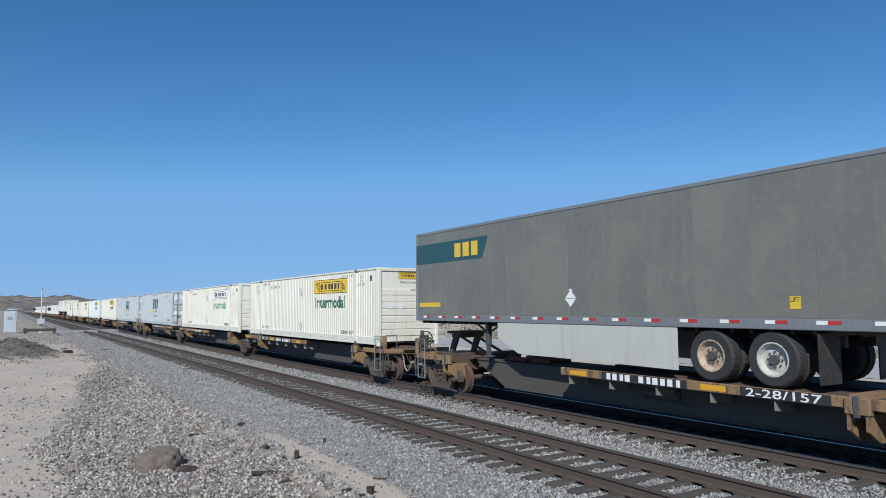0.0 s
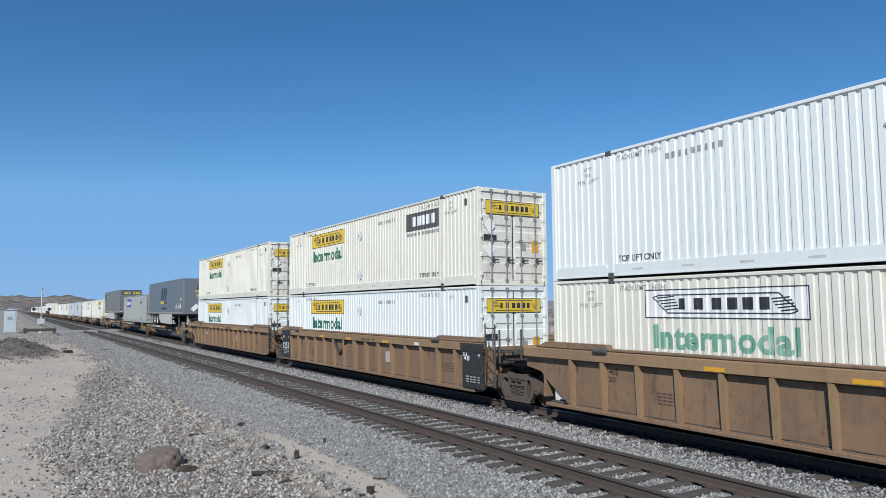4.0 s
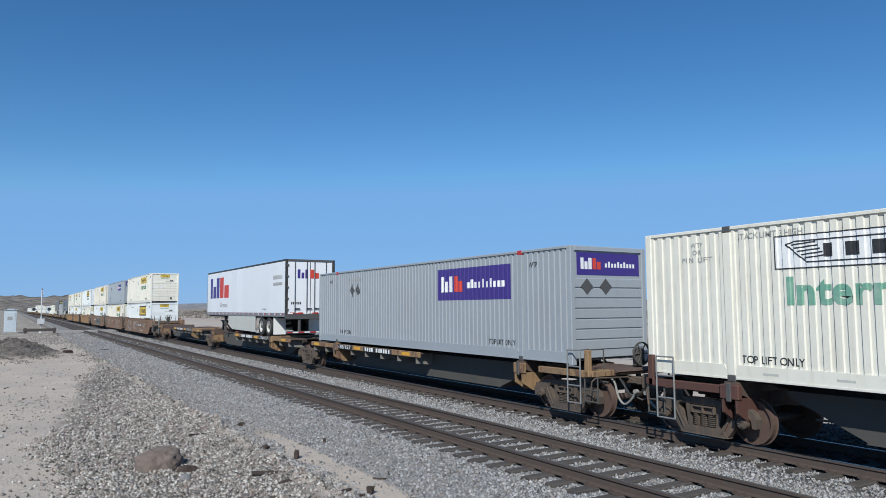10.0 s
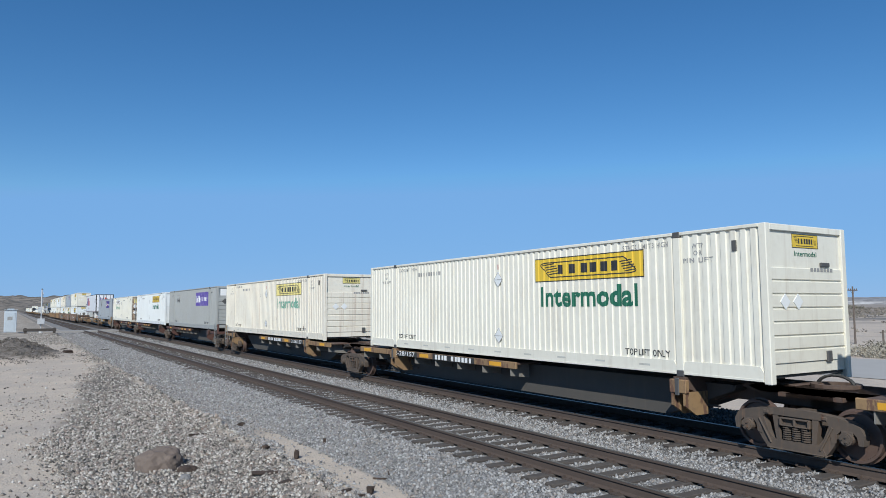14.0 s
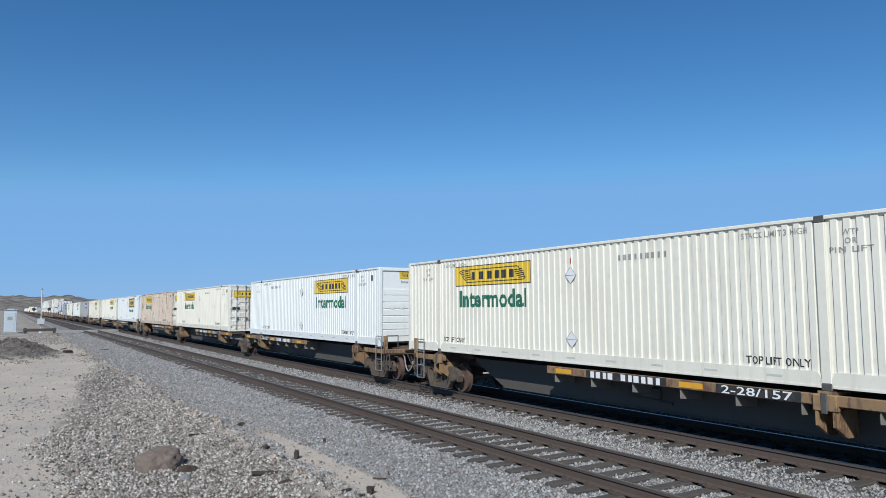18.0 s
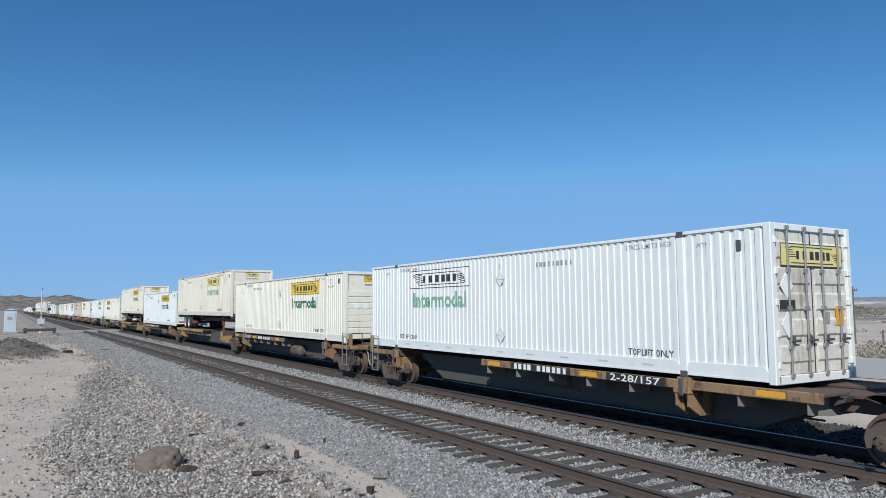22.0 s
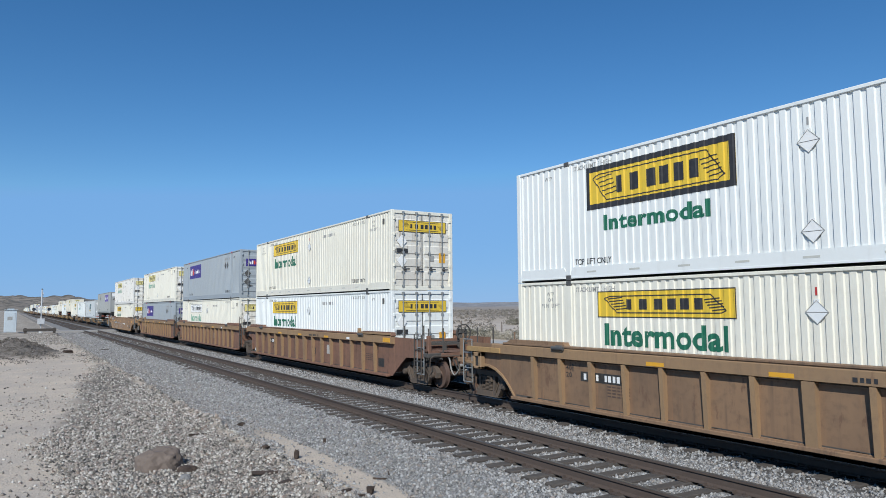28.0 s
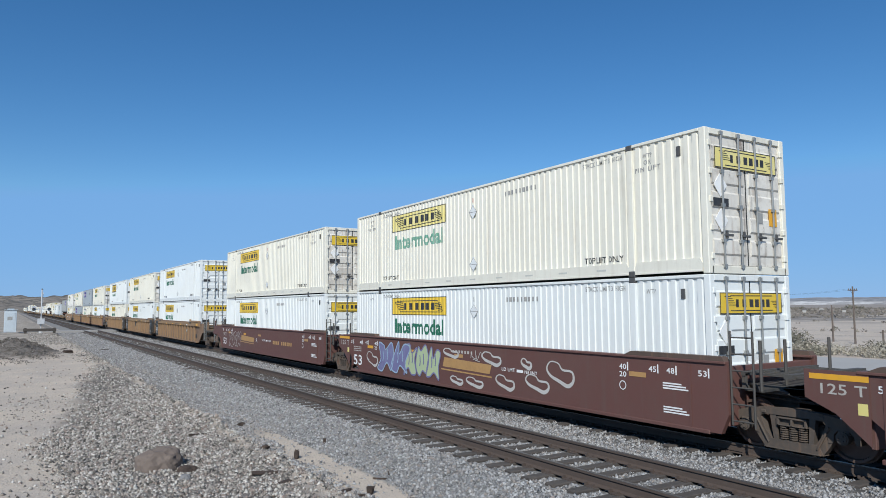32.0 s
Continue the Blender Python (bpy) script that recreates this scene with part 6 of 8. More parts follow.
    if tone == "OXBLOOD":
        d = 2.6 if "tagD" in extra else 0.0
        part("name_bar", Bits().prism([(9.55 + d, 0.84), (9.45 + d, 1.12), (7.0 + d, 1.04), (7.1 + d, 0.79)], 0, face - 0.003, face).prism([(9.64 + d, 0.74), (9.64 + d, 0.78), (7.0 + d, 0.73), (7.0 + d, 0.69)], 0, face - 0.003, face), GOLD, car)
        e = 1.69 if d else 0.0
        lb = word_bits(Bits(), "LD LMT", face - 0.003, 6.53 + e, 5.95 + e, 0.93, 1.02)
        word_bits(lb, "PER UNIT", face - 0.003, 5.55 + e, 5.05 + e, 0.92, 1.0)
        word_bits(lb, "A", face - 0.003, 9.28 if d else 16.9, 9.05 if d else 16.75, 0.82, 1.06)
        part("lettering", lb, LETTERW, car)
        part("number_bar", Bits().box(face - 0.003, face, 5.62 + e, 5.88 + e, 0.93, 1.0), LETTERW, car)
        if d:
            bars_row("number_bar", car, face, 6.45, 11, 0.26, 0.19, 0.83, 1.0, GOLD)
        else:
            bars_row("number_bar", car, face, 9.0, 7, 0.16, 0.1, 1.28, 1.36, DULLW)
        for z0 in (0.50, 0.97):
            nb = Bits()
            for k in range(3):
                nb.box(face - 0.004, face, 0.42 + 0.1 * k, 1.08, z0 + 0.05 * k, z0 + 0.028 + 0.05 * k)
            part("notice_bar", nb, LETTERW, car)
        ring = rounded([(2.17 + 0.09 * math.cos(t), 0.94 + 0.09 * math.sin(t)) for t in (0, 1.05, 2.1, 3.14, 4.2, 5.2)], True, 3)
        part("mark", stroke(Bits(), ring, face - 0.003, 0.02), LETTERW, car)
    if "tagA" in extra:
        bubble(car, face, 9.6, 4.4, 0.34, 1.50, (1, 2, 0, 3), SPRAYT, 0.045, SPRAYK, 3)
        scribble(car, face, 14.2, 13.1, 0.75, 1.5, SPRAYW, 5, 0.025, 3)
        scribble(car, face, 11.0, 9.9, 1.2, 1.5, GOLD, 7, 0.02, 3)
    if "tagB" in extra:
        scribble(car, face, 13.6, 12.0, 0.60, 1.40, SPRAYW, 11, 0.035, 4)
        scribble(car, face, 11.9, 11.2, 0.72, 1.42, SPRAYW, 15, 0.03, 3)
        scribble(car, face, 9.85, 8.6, 1.02, 1.28, SPRAYW, 12, 0.04, 3)
        bubble(car, face, 5.7, 2.0, 0.42, 1.38, (3, 0, 1, 3), SPRAYW, 0.04, None, 13)
        part("name_bar", Bits().box(face - 0.003, face, 7.35, 7.85, 0.74, 1.20).box(face - 0.003, face, 6.75, 7.25, 0.74, 1.20).box(face - 0.003, face, 6.15, 6.65, 0.74, 1.20), FADERED, car)
    if "tagC" in extra:
        bubble(car, face, 13.8, 10.9, 0.40, 1.42, (0, 3, 4), SPRAYW, 0.042, None, 22)
        bubble(car, face, 9.5, 6.7, 0.50, 1.36, (1, 2, 3), SPRAYW, 0.05, None, 24)
        bars_row("number_bar", car, face, 11.5, 6, 0.11, 0.08, 1.40, 1.48, INK)
        scribble(car, face, 5.63, 2.8, 0.46, 0.66, SPRAYW, 23, 0.035, 7)
        scribble(car, face, 2.9, 1.5, 0.86, 1.15, SPRAYT, 25, 0.04, 4)
    if "tagD" in extra:
        bubble(car, face, 14.6, 12.2, 0.40, 1.34, (3, 1, 0), SPRAYW, 0.035, None, 31)
    if "tagE" in extra:
        bubble(car, face, 13.9, 11.7, 0.36, 1.46, (4, 0), SPRAYB, 0.05, SPRAYP, 41)
        bubble(car, face, 11.9, 9.7, 0.36, 1.44, (3, 2, 0), SPRAYP, 0.05, SPRAYL, 42)
        wb = Bits()
        for ya, za, yb, zb in ((14.88, 1.04, 14.01, 0.54), (9.49, 1.40, 8.68, 1.15), (7.44, 1.40, 6.58, 1.05), (5.68, 1.31, 5.28, 1.06), (9.1, 0.60, 8.45, 0.38), (8.25, 0.64, 7.43, 0.38), (6.8, 0.82, 6.0, 0.45), (5.51, 0.93, 4.62, 0.52), (4.67, 1.32, 3.72, 0.75)):
            wy, wz = yb - ya, zb - za
            stroke(wb, rounded([(ya + wy * u, za + wz * v) for u, v in ((0, 0.35), (0.15, 0.05), (0.45, 0.1), (0.6, 0.35), (0.95, 0.4), (1, 0.75), (0.8, 1), (0.5, 0.85), (0.15, 0.65))], True, 4), face - 0.004, 0.03, True, 2.2)
        part("graffiti", wb, SPRAYW, car, "white sprayed blob outlines")
        scribble(car, face, 8.0, 7.5, 1.14, 1.40, SPRAYW, 44, 0.02, 3)
    if "tagF" in extra:
        for ya, yb in ((16.95, 16.2), (14.2, 13.5), (-0.46, -0.95)):
            part("reflector", Bits().box(face - 0.004, face, yb, ya, 1.16, 1.34), AMBER, car)
        scribble(car, face, 16.3, 15.0, 1.05, 1.42, SPRAYW, 51, 0.025, 4)
        scribble(car, face, 17.0, 14.2, 1.42, 1.55, SPRAYB, 52, 0.03, 8)
        scribble(car, face, 14.6, 13.6, 0.62, 0.88, SPRAYW, 53, 0.03, 4)
        scribble(car, face, 10.46, 9.05, 0.96, 1.10, SPRAYB, 54, 0.03, 5)
        scribble(car, face, 13.0, 10.6, 0.42, 0.72, DULLW, 55, 0.03, 5)
        bubble(car, face, 8.96, 6.27, 0.40, 0.98, (0, 2, 3, 1), DULLW, 0.028, None, 56)
        part("patch", Bits().prism([(6.26, 0.90), (6.26, 1.02), (4.34, 0.98), (4.55, 0.84)], 0, face - 0.003, face), PLACARD, car)
        scribble(car, face, 3.67, 3.0, 0.85, 1.02, SPRAYW, 57, 0.025, 4)
        scribble(car, face, 2.76, 1.98, 0.62, 0.86, SPRAYW, 58, 0.03, 4)
        bp = part("black_panel", Bits().box(face - 0.004, face, 0.32, 0.76, 0.58, 0.80), DARK, car)
        bars_row("notice_bar", bp, face - 0.004, 0.72, 3, 0.13, 0.1, 0.66, 0.69, DULLW)
        bars_row("notice_bar", bp, face - 0.004, 0.72, 3, 0.13, 0.1, 0.73, 0.76, DULLW)
    return car

# ---- ground ----
def smooth(a, b, v):
    t = np.clip((v - a) / (b - a), 0, 1)
    return t * t * (3 - 2 * t)


def lumps(x, y, s, seed=0.0):
    """Cheap rolling unevenness, -1 to 1."""
    return (np.sin(x * 1.7 / s + 1.3 + seed) * np.cos(y * 1.3 / s + 0.4 * seed) + 0.6 * np.sin(x * 3.9 / s + y * 2.7 / s + seed * 2.1) + 0.4 * np.cos(y * 5.3 / s - x * 4.1 / s + seed)) / 2.0


def ground_z(x, y):
    x, y = np.asarray(x, float), np.asarray(y, float)
    near = 1 - smooth(28, 60, y)
    left = 0.06 * lumps(x, y, 2.3) * (1 - smooth(80, 200, np.hypot(x, y))) + 0.92 * (1 - smooth(2.0, 9.5, np.hypot(x, y)))
    left = left + 0.95 * np.exp(-((x - 0.1) / 1.8) ** 2 - ((y - 46) / 4.6) ** 2) * (1 + 0.35 * lumps(x, y, 0.9))
    left = left + 0.045 * lumps(x, y, 0.33, 1.0) * smooth(0.6, 1.6, x) * (1 - smooth(26, 34, y))
    ditch = -0.47 * near - 0.22 * (1 - near)
    edge = 4.2 + 0.13 * lumps(x * 0, y, 1.6, 2.0)
    left = left + 0.13 * near * np.exp(-((x - edge + 0.35) / 0.42) ** 2) * (0.7 + 0.5 * lumps(x * 0.3, y, 0.9, 5.0))
    z = left + (ditch - left) * smooth(edge - 0.22, edge + 0.44, x)
    z = z + (-0.215 - ditch) * smooth(5.85, 6.95, x) * 1.0
    z = np.where(x > 6.95, -0.215, z)
    z = z - 0.022 * (1 - smooth(1.40, 1.62, np.minimum(np.abs(x - XN), np.abs(x - XF))))
    z = np.where((x > 10.2) & (x < 11.3), -0.215 - 0.05 * np.sin((x - 10.2) / 1.1 * np.pi), z)
    z = np.where(x > 16.6, -0.215 - 0.42 * smooth(16.6, 18.8, x) + 0.29 * smooth(21, 27, x), z)
    far_edge = 40.5 - np.clip(y - 21, -30, 300) * 0.11
    z = z - 0.10 * smooth(0, 2.5, x - far_edge) + np.where(x > far_edge + 1, 0.10 * lumps(x, y, 3.1, 4.0), 0)
    r = np.hypot(x, y)
    z = z + 5.0 * smooth(500, 2600, r) * (x > 16) + 3.0 * smooth(300, 1500, r) * (x < 4)
    return z


def mesh_np(name, co, faces, mat):
    """A mesh from arrays: faces all with the same number of corners."""
    me = bpy.data.meshes.new(name)
    k, n = faces.shape[1], len(faces)
    me.vertices.add(len(co))
    me.vertices.foreach_set("co", np.asarray(co, np.float32).ravel())
    me.loops.add(n * k)
    me.loops.foreach_set("vertex_index", faces.astype(np.int32).ravel())
    me.polygons.add(n)
    me.polygons.foreach_set("loop_start", np.arange(0, n * k, k, dtype=np.int32))
    me.polygons.foreach_set("loop_total", np.full(n, k, np.int32))
    me.update(calc_edges=True)
    me.materials.append(mat)
    return me


def world_vec(n):
    return n.new("ShaderNodeNewGeometry").outputs["Position"]


def ground_material():
    m, n, l, b = nodes_of("desert_ground")
    vec = world_vec(n)
    sep = n.new("ShaderNodeSeparateXYZ")
    l.new(vec, sep.inputs[0])
    big, mid, fine, grit = spot(n, l, vec, 0.05, 4), spot(n, l, vec, 0.42, 5), spot(n, l, vec, 5.0, 6), spot(n, l, vec, 24.0, 3)
    c = mix_rgb(n, l, ramp(n, l, mid, 0.35, 0.7), (0.56, 0.465, 0.37), (0.47, 0.40, 0.335))
    c = mix_rgb(n, l, times(n, l, ramp(n, l, grit, 0.45, 0.7), 0.55), c, (0.30, 0.275, 0.25))
    c = mix_rgb(n, l, times(n, l, ramp(n, l, fine, 0.5, 0.75), 0.35), c, (0.56, 0.50, 0.43))
    # gravel beside the line and between the rails
    bed = ramp(n, l, sep.outputs[0], 5.70, 5.85)
    bed2 = times(n, l, bed, ramp(n, l, sep.outputs[0], 18.2, 17.2))
    g = mix_rgb(n, l, ramp(n, l, grit, 0.35, 0.7), (0.145, 0.142, 0.136), (0.33, 0.327, 0.32))
    g = mix_rgb(n, l, ramp(n, l, sep.outputs[1], 50, 66), g, (0.225, 0.215, 0.205))
    c = mix_rgb(n, l, bed2, c, g)
    # darker grit along the foot of the track bed
    foot = times(n, l, times(n, l, ramp(n, l, sep.outputs[0], 4.35, 4.7), ramp(n, l, sep.outputs[0], 5.75, 5.45)), ramp(n, l, sep.outputs[1], 16, 20))
    c = mix_rgb(n, l, times(n, l, foot, 0.8), c, (0.115, 0.115, 0.118))
    # oil and rust dust between the far rails; the train's shade painted over it
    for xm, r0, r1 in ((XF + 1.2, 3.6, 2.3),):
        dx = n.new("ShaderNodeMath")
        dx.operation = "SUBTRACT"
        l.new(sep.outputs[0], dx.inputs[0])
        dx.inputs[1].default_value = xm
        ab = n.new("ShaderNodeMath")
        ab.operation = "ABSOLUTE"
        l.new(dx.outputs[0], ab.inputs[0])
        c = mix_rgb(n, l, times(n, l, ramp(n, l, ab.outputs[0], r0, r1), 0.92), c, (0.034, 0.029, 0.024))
    # gravel strip on the near side, with an uneven edge
    ad = n.new("ShaderNodeMath")
    ad.operation = "MULTIPLY_ADD"
    l.new(mid, ad.inputs[0])
    ad.inputs[1].default_value = 1.6
    l.new(sep.outputs[0], ad.inputs[2])
    away = n.new("ShaderNodeMath")
    away.operation = "SUBTRACT"
    l.new(ad.outputs[0], away.inputs[0])
    l.new(times(n, l, ramp(n, l, sep.outputs[1], 12, 48), 3.0), away.inputs[1])
    strip = times(n, l, ramp(n, l, away.outputs[0], 1.5, 2.2), ramp(n, l, sep.outputs[0], 3.95, 3.55))
    strip = times(n, l, times(n, l, strip, 0.9), ramp(n, l, sep.outputs[1], 58, 44))
    g2 = mix_rgb(n, l, ramp(n, l, grit, 0.35, 0.7), (0.075, 0.069, 0.063), (0.24, 0.22, 0.20))
    c = mix_rgb(n, l, strip, c, g2)
    # the dark gravel heap beside the line
    heap = times(n, l, ramp(n, l, sep.outputs[2], 0.12, 0.38), times(n, l, ramp(n, l, sep.outputs[1], 34, 38), ramp(n, l, sep.outputs[1], 58, 54)))
    heap = times(n, l, heap, ramp(n, l, sep.outputs[0], 5.0, 3.5))
    c = mix_rgb(n, l, heap, c, mix_rgb(n, l, ramp(n, l, fine, 0.35, 0.65), (0.085, 0.074, 0.063), (0.22, 0.19, 0.16)))
    # brown stony desert past the level crossing
    left = times(n, l, ramp(n, l, sep.outputs[1], 44, 90), ramp(n, l, sep.outputs[0], 7.0, 3.0))
    c = mix_rgb(n, l, times(n, l, left, ramp(n, l, mid, 0.25, 0.65)), c, (0.235, 0.205, 0.168))
    # scrubby plain far out
    scrub = times(n, l, ramp(n, l, sep.outputs[0], 95, 165), ramp(n, l, big, 0.38, 0.50))
    c = mix_rgb(n, l, times(n, l, scrub, 0.9), c, (0.165, 0.148, 0.132))
    # distance haze put into the colour: the ground turns greyer further out
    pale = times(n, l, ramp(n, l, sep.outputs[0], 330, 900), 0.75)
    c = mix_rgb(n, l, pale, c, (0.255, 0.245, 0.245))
    tan_strip = times(n, l, ramp(n, l, sep.outputs[1], 90, 140), ramp(n, l, sep.outputs[0], 30, 60))
    c = mix_rgb(n, l, times(n, l, tan_strip, 0.5), c, (0.34, 0.27, 0.20))
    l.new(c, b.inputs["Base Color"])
    b.inputs["Roughness"].default_value = 0.95
    add_bump(n, l, b, grit, 0.9, 0.03)
    return m


def stone_material(name, cols, bump=0.3):
    m, n, l, b = nodes_of(name)
    geo = n.new("ShaderNodeNewGeometry")
    cr = n.new("ShaderNodeValToRGB")
    cr.color_ramp.interpolation = "LINEAR"
    while len(cr.color_ramp.elements) < len(cols):
        cr.color_ramp.elements.new(0.5)
    for i, (e, c) in enumerate(zip(cr.color_ramp.elements, cols)):
        e.position = i / (len(cols) - 1)
        e.color = (*c, 1)
    l.new(geo.outputs["Random Per Island"], cr.inputs[0])
    f = spot(n, l, geo.outputs["Position"], 30.0, 3)
    c = mix_rgb(n, l, times(n, l, ramp(n, l, f, 0.4, 0.75), 0.35), cr.outputs[0], (0.16, 0.15, 0.14))
    l.new(c, b.inputs["Base Color"])
    b.inputs["Roughness"].default_value = 0.9
    add_bump(n, l, b, f, bump, 0.01)
    return m


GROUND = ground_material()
BALLAST = stone_material("crushed_grey_ballast", [(0.100, 0.098, 0.096), (0.200, 0.196, 0.196), (0.300, 0.300, 0.300), (0.260, 0.226, 0.200), (0.350, 0.350, 0.346), (0.470, 0.464, 0.455)])
PEBBLE = stone_material("tan_roadside_gravel", [(0.045, 0.040, 0.036), (0.175, 0.160, 0.140), (0.36, 0.33, 0.29), (0.24, 0.18, 0.148), (0.46, 0.43, 0.385), (0.60, 0.565, 0.515)])
# dark stones for under the train: oil, plus shade put into the colour
OILY_SHADED = stone_material("oil_stained_ballast", [(0.030, 0.026, 0.022), (0.052, 0.046, 0.039), (0.082, 0.073, 0.062), (0.06, 0.05, 0.041)])
ROCK = paint("brown_desert_rock", (0.150, 0.115, 0.095), 0.9, 0.6, (0.25, 0.21, 0.175), 0.2)
TIE = paint("grey_weathered_tie_wood", (0.066, 0.056, 0.050), 0.9, 0.6, (0.13, 0.11, 0.095), 0.5, vary=0.3)
RAILSIDE = plain("rusted_rail_side", (0.090, 0.066, 0.054), 0.8, 0.1, 0.4, (0.12, 0.09, 0.07))
RAILHEAD = plain("worn_rail_head", (0.15, 0.14, 0.135), 0.5, 0.6, 0.3)
POLISHED = plain("bright_polished_rail_head", (0.30, 0.29, 0.285), 0.38, 1.0, 0.3)
DEBRIS = plain("charred_wood_scrap", (0.045, 0.032, 0.026), 0.9, 0, 0.4, (0.16, 0.11, 0.08))
ROADMAT = plain("bleached_asphalt", (0.395, 0.378, 0.352), 0.9, 0, 0.3, (0.42, 0.395, 0.365), 3.0)
CONCRETE = plain("grey_crossing_panel", (0.30, 0.29, 0.28), 0.9, 0, 0.4, (0.42, 0.38, 0.33))
SIGNALW = plain("aluminium_signal_paint", (0.58, 0.59, 0.60), 0.5, 0.2, 0.25)
CABPAINT = plain("pale_blue_grey_cabinet_paint", (0.52, 0.58, 0.62), 0.5, 0.1, 0.25)
POLEWOOD = paint("brown_pole_wood", (0.15, 0.12, 0.10), 0.9, 0.5, (0.06, 0.05, 0.04), 0.5)
SHRUB = stone_material("grey_dry_scrub", [(0.30, 0.27, 0.21), (0.38, 0.345, 0.275), (0.45, 0.41, 0.33), (0.28, 0.25, 0.195), (0.50, 0.455, 0.37)])
SHRUBG = stone_material("dusty_green_scrub", [(0.12, 0.115, 0.08), (0.19, 0.18, 0.13), (0.24, 0.22, 0.165), (0.15, 0.13, 0.10)])
SCRUBFAR = stone_material("far_brown_scrub", [(0.16, 0.14, 0.115), (0.22, 0.19, 0.16), (0.27, 0.24, 0.195), (0.14, 0.13, 0.105)])


def hill_material(name, base, patch, spots, big, small):
    """Bare slopes with broad patches and dots of scrub."""
    m, n, l, b = nodes_of(name)
    vec = world_vec(n)
    c = mix_rgb(n, l, ramp(n, l, spot(n, l, vec, big, 4, (1, 1, 4)), 0.42, 0.60), base, patch)
    c = mix_rgb(n, l, times(n, l, ramp(n, l, spot(n, l, vec, small, 3, (1, 1, 2.5)), 0.47, 0.57), 0.8), c, spots)
    l.new(c, b.inputs["Base Color"])
    b.inputs["Roughness"].default_value = 0.95
    return m


HILLTAN = hill_material("tan_desert_hill", (0.27, 0.225, 0.18), (0.20, 0.17, 0.14), (0.085, 0.078, 0.062), 0.012, 0.075)
# distance haze put into the far hills' colour as a cooler grey
HILLHAZE = hill_material("grey_brown_far_hill", (0.25, 0.245, 0.25), (0.30, 0.29, 0.285), (0.20, 0.195, 0.195), 0.003, 0.02)
HILLPALE = hill_material("chalky_spoil_hill", (0.62, 0.60, 0.565), (0.27, 0.255, 0.245), (0.36, 0.34, 0.325), 0.009, 0.03)
SHEDPALE = plain("pale_far_shed_wall", (0.40, 0.39, 0.37), 0.8)
SHEDDARK = plain("dark_far_shed_wall", (0.13, 0.12, 0.115), 0.8)

xs_ = np.unique(np.round(np.concatenate([-np.geomspace(3, 4200, 40)[::-1], np.arange(-3, 18, 0.16), np.arange(18, 60, 0.8), np.geomspace(60, 4200, 60)]), 3))
ys_ = np.unique(np.round(np.concatenate([-np.geomspace(5, 4200, 30)[::-1], np.arange(-5, 5, 1.0), np.arange(5, 36, 0.18), np.arange(36, 80, 0.7), np.geomspace(80, 4300, 70)]), 3))
gx, gy = np.meshgrid(xs_, ys_)
gz = ground_z(gx, gy)
_near = (gx > -3) & (gx < 7) & (gy > 4) & (gy < 40)
gz = gz + np.where(_near, 0.02 * lumps(gx, gy, 0.22, 1.0) * (gx < 6.0), 0)
gn, gm = len(xs_), len(ys_)
_i = (np.arange(gm - 1)[:, None] * gn + np.arange(gn - 1)[None, :]).ravel()
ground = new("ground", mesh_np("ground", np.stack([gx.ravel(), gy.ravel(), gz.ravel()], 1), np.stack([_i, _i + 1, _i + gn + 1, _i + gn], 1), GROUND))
ground.data.shade_smooth()
tagged(ground, "sandy desert ground with gravel beside the railway", "ground", kind="structure")


# ---- loose stones: one mesh a region ----
def stones(name, n, x0, x1, y0, y1, r0, r1, mat, label, keep=None, seed=1, sink=0.25, power=1.0, jig=None):
    rng = np.random.default_rng(seed)
    x = rng.uniform(x0, x1, n)
    y = y0 + (y1 - y0) * rng.uniform(0, 1, n) ** power
    if keep is not None:
        ok = keep(x, y, rng.uniform(0, 1, n))
        x, y = x[ok], y[ok]
    n = len(x)
    r = r0 + (r1 - r0) * rng.uniform(0, 1, n) ** 2.2
    base = np.array([(1, 0, 0), (-1, 0, 0), (0, 1, 0), (0, -1, 0), (0, 0, 1), (0, 0, -1)], float)
    tri = np.array([(0, 2, 4), (2, 1, 4), (1, 3, 4), (3, 0, 4), (2, 0, 5), (1, 2, 5), (3, 1, 5), (0, 3, 5)])
    v = base[None] * rng.uniform(0.65, 1.25, (n, 6, 1)) + rng.normal(0, 0.2, (n, 6, 3))
    ang = rng.uniform(0, 6.28, n)
    ca, sa = np.cos(ang)[:, None], np.sin(ang)[:, None]
    tilt = rng.normal(0, 0.6, n)
    ct, st = np.cos(tilt)[:, None], np.sin(tilt)[:, None]
    vx, vy, vz = v[..., 0], v[..., 1], v[..., 2] * 0.88
    vx, vz = vx * ct + vz * st, -vx * st + vz * ct
    vx, vy = vx * ca - vy * sa, vx * sa + vy * ca
    z = ground_z(x, y) + r * (0.5 - sink)
    if jig is not None:
        z = z + jig(x, y)
    co = np.stack([vx * r[:, None] + x[:, None], vy * r[:, None] + y[:, None], vz * r[:, None] + z[:, None]], -1).reshape(-1, 3)
    f = (np.arange(n)[:, None, None] * 6 + tri[None]).reshape(-1, 3)
    ob = new(name, mesh_np(name, co, f, mat))
    return tagged(ob, label, "gravel", kind="stuff")


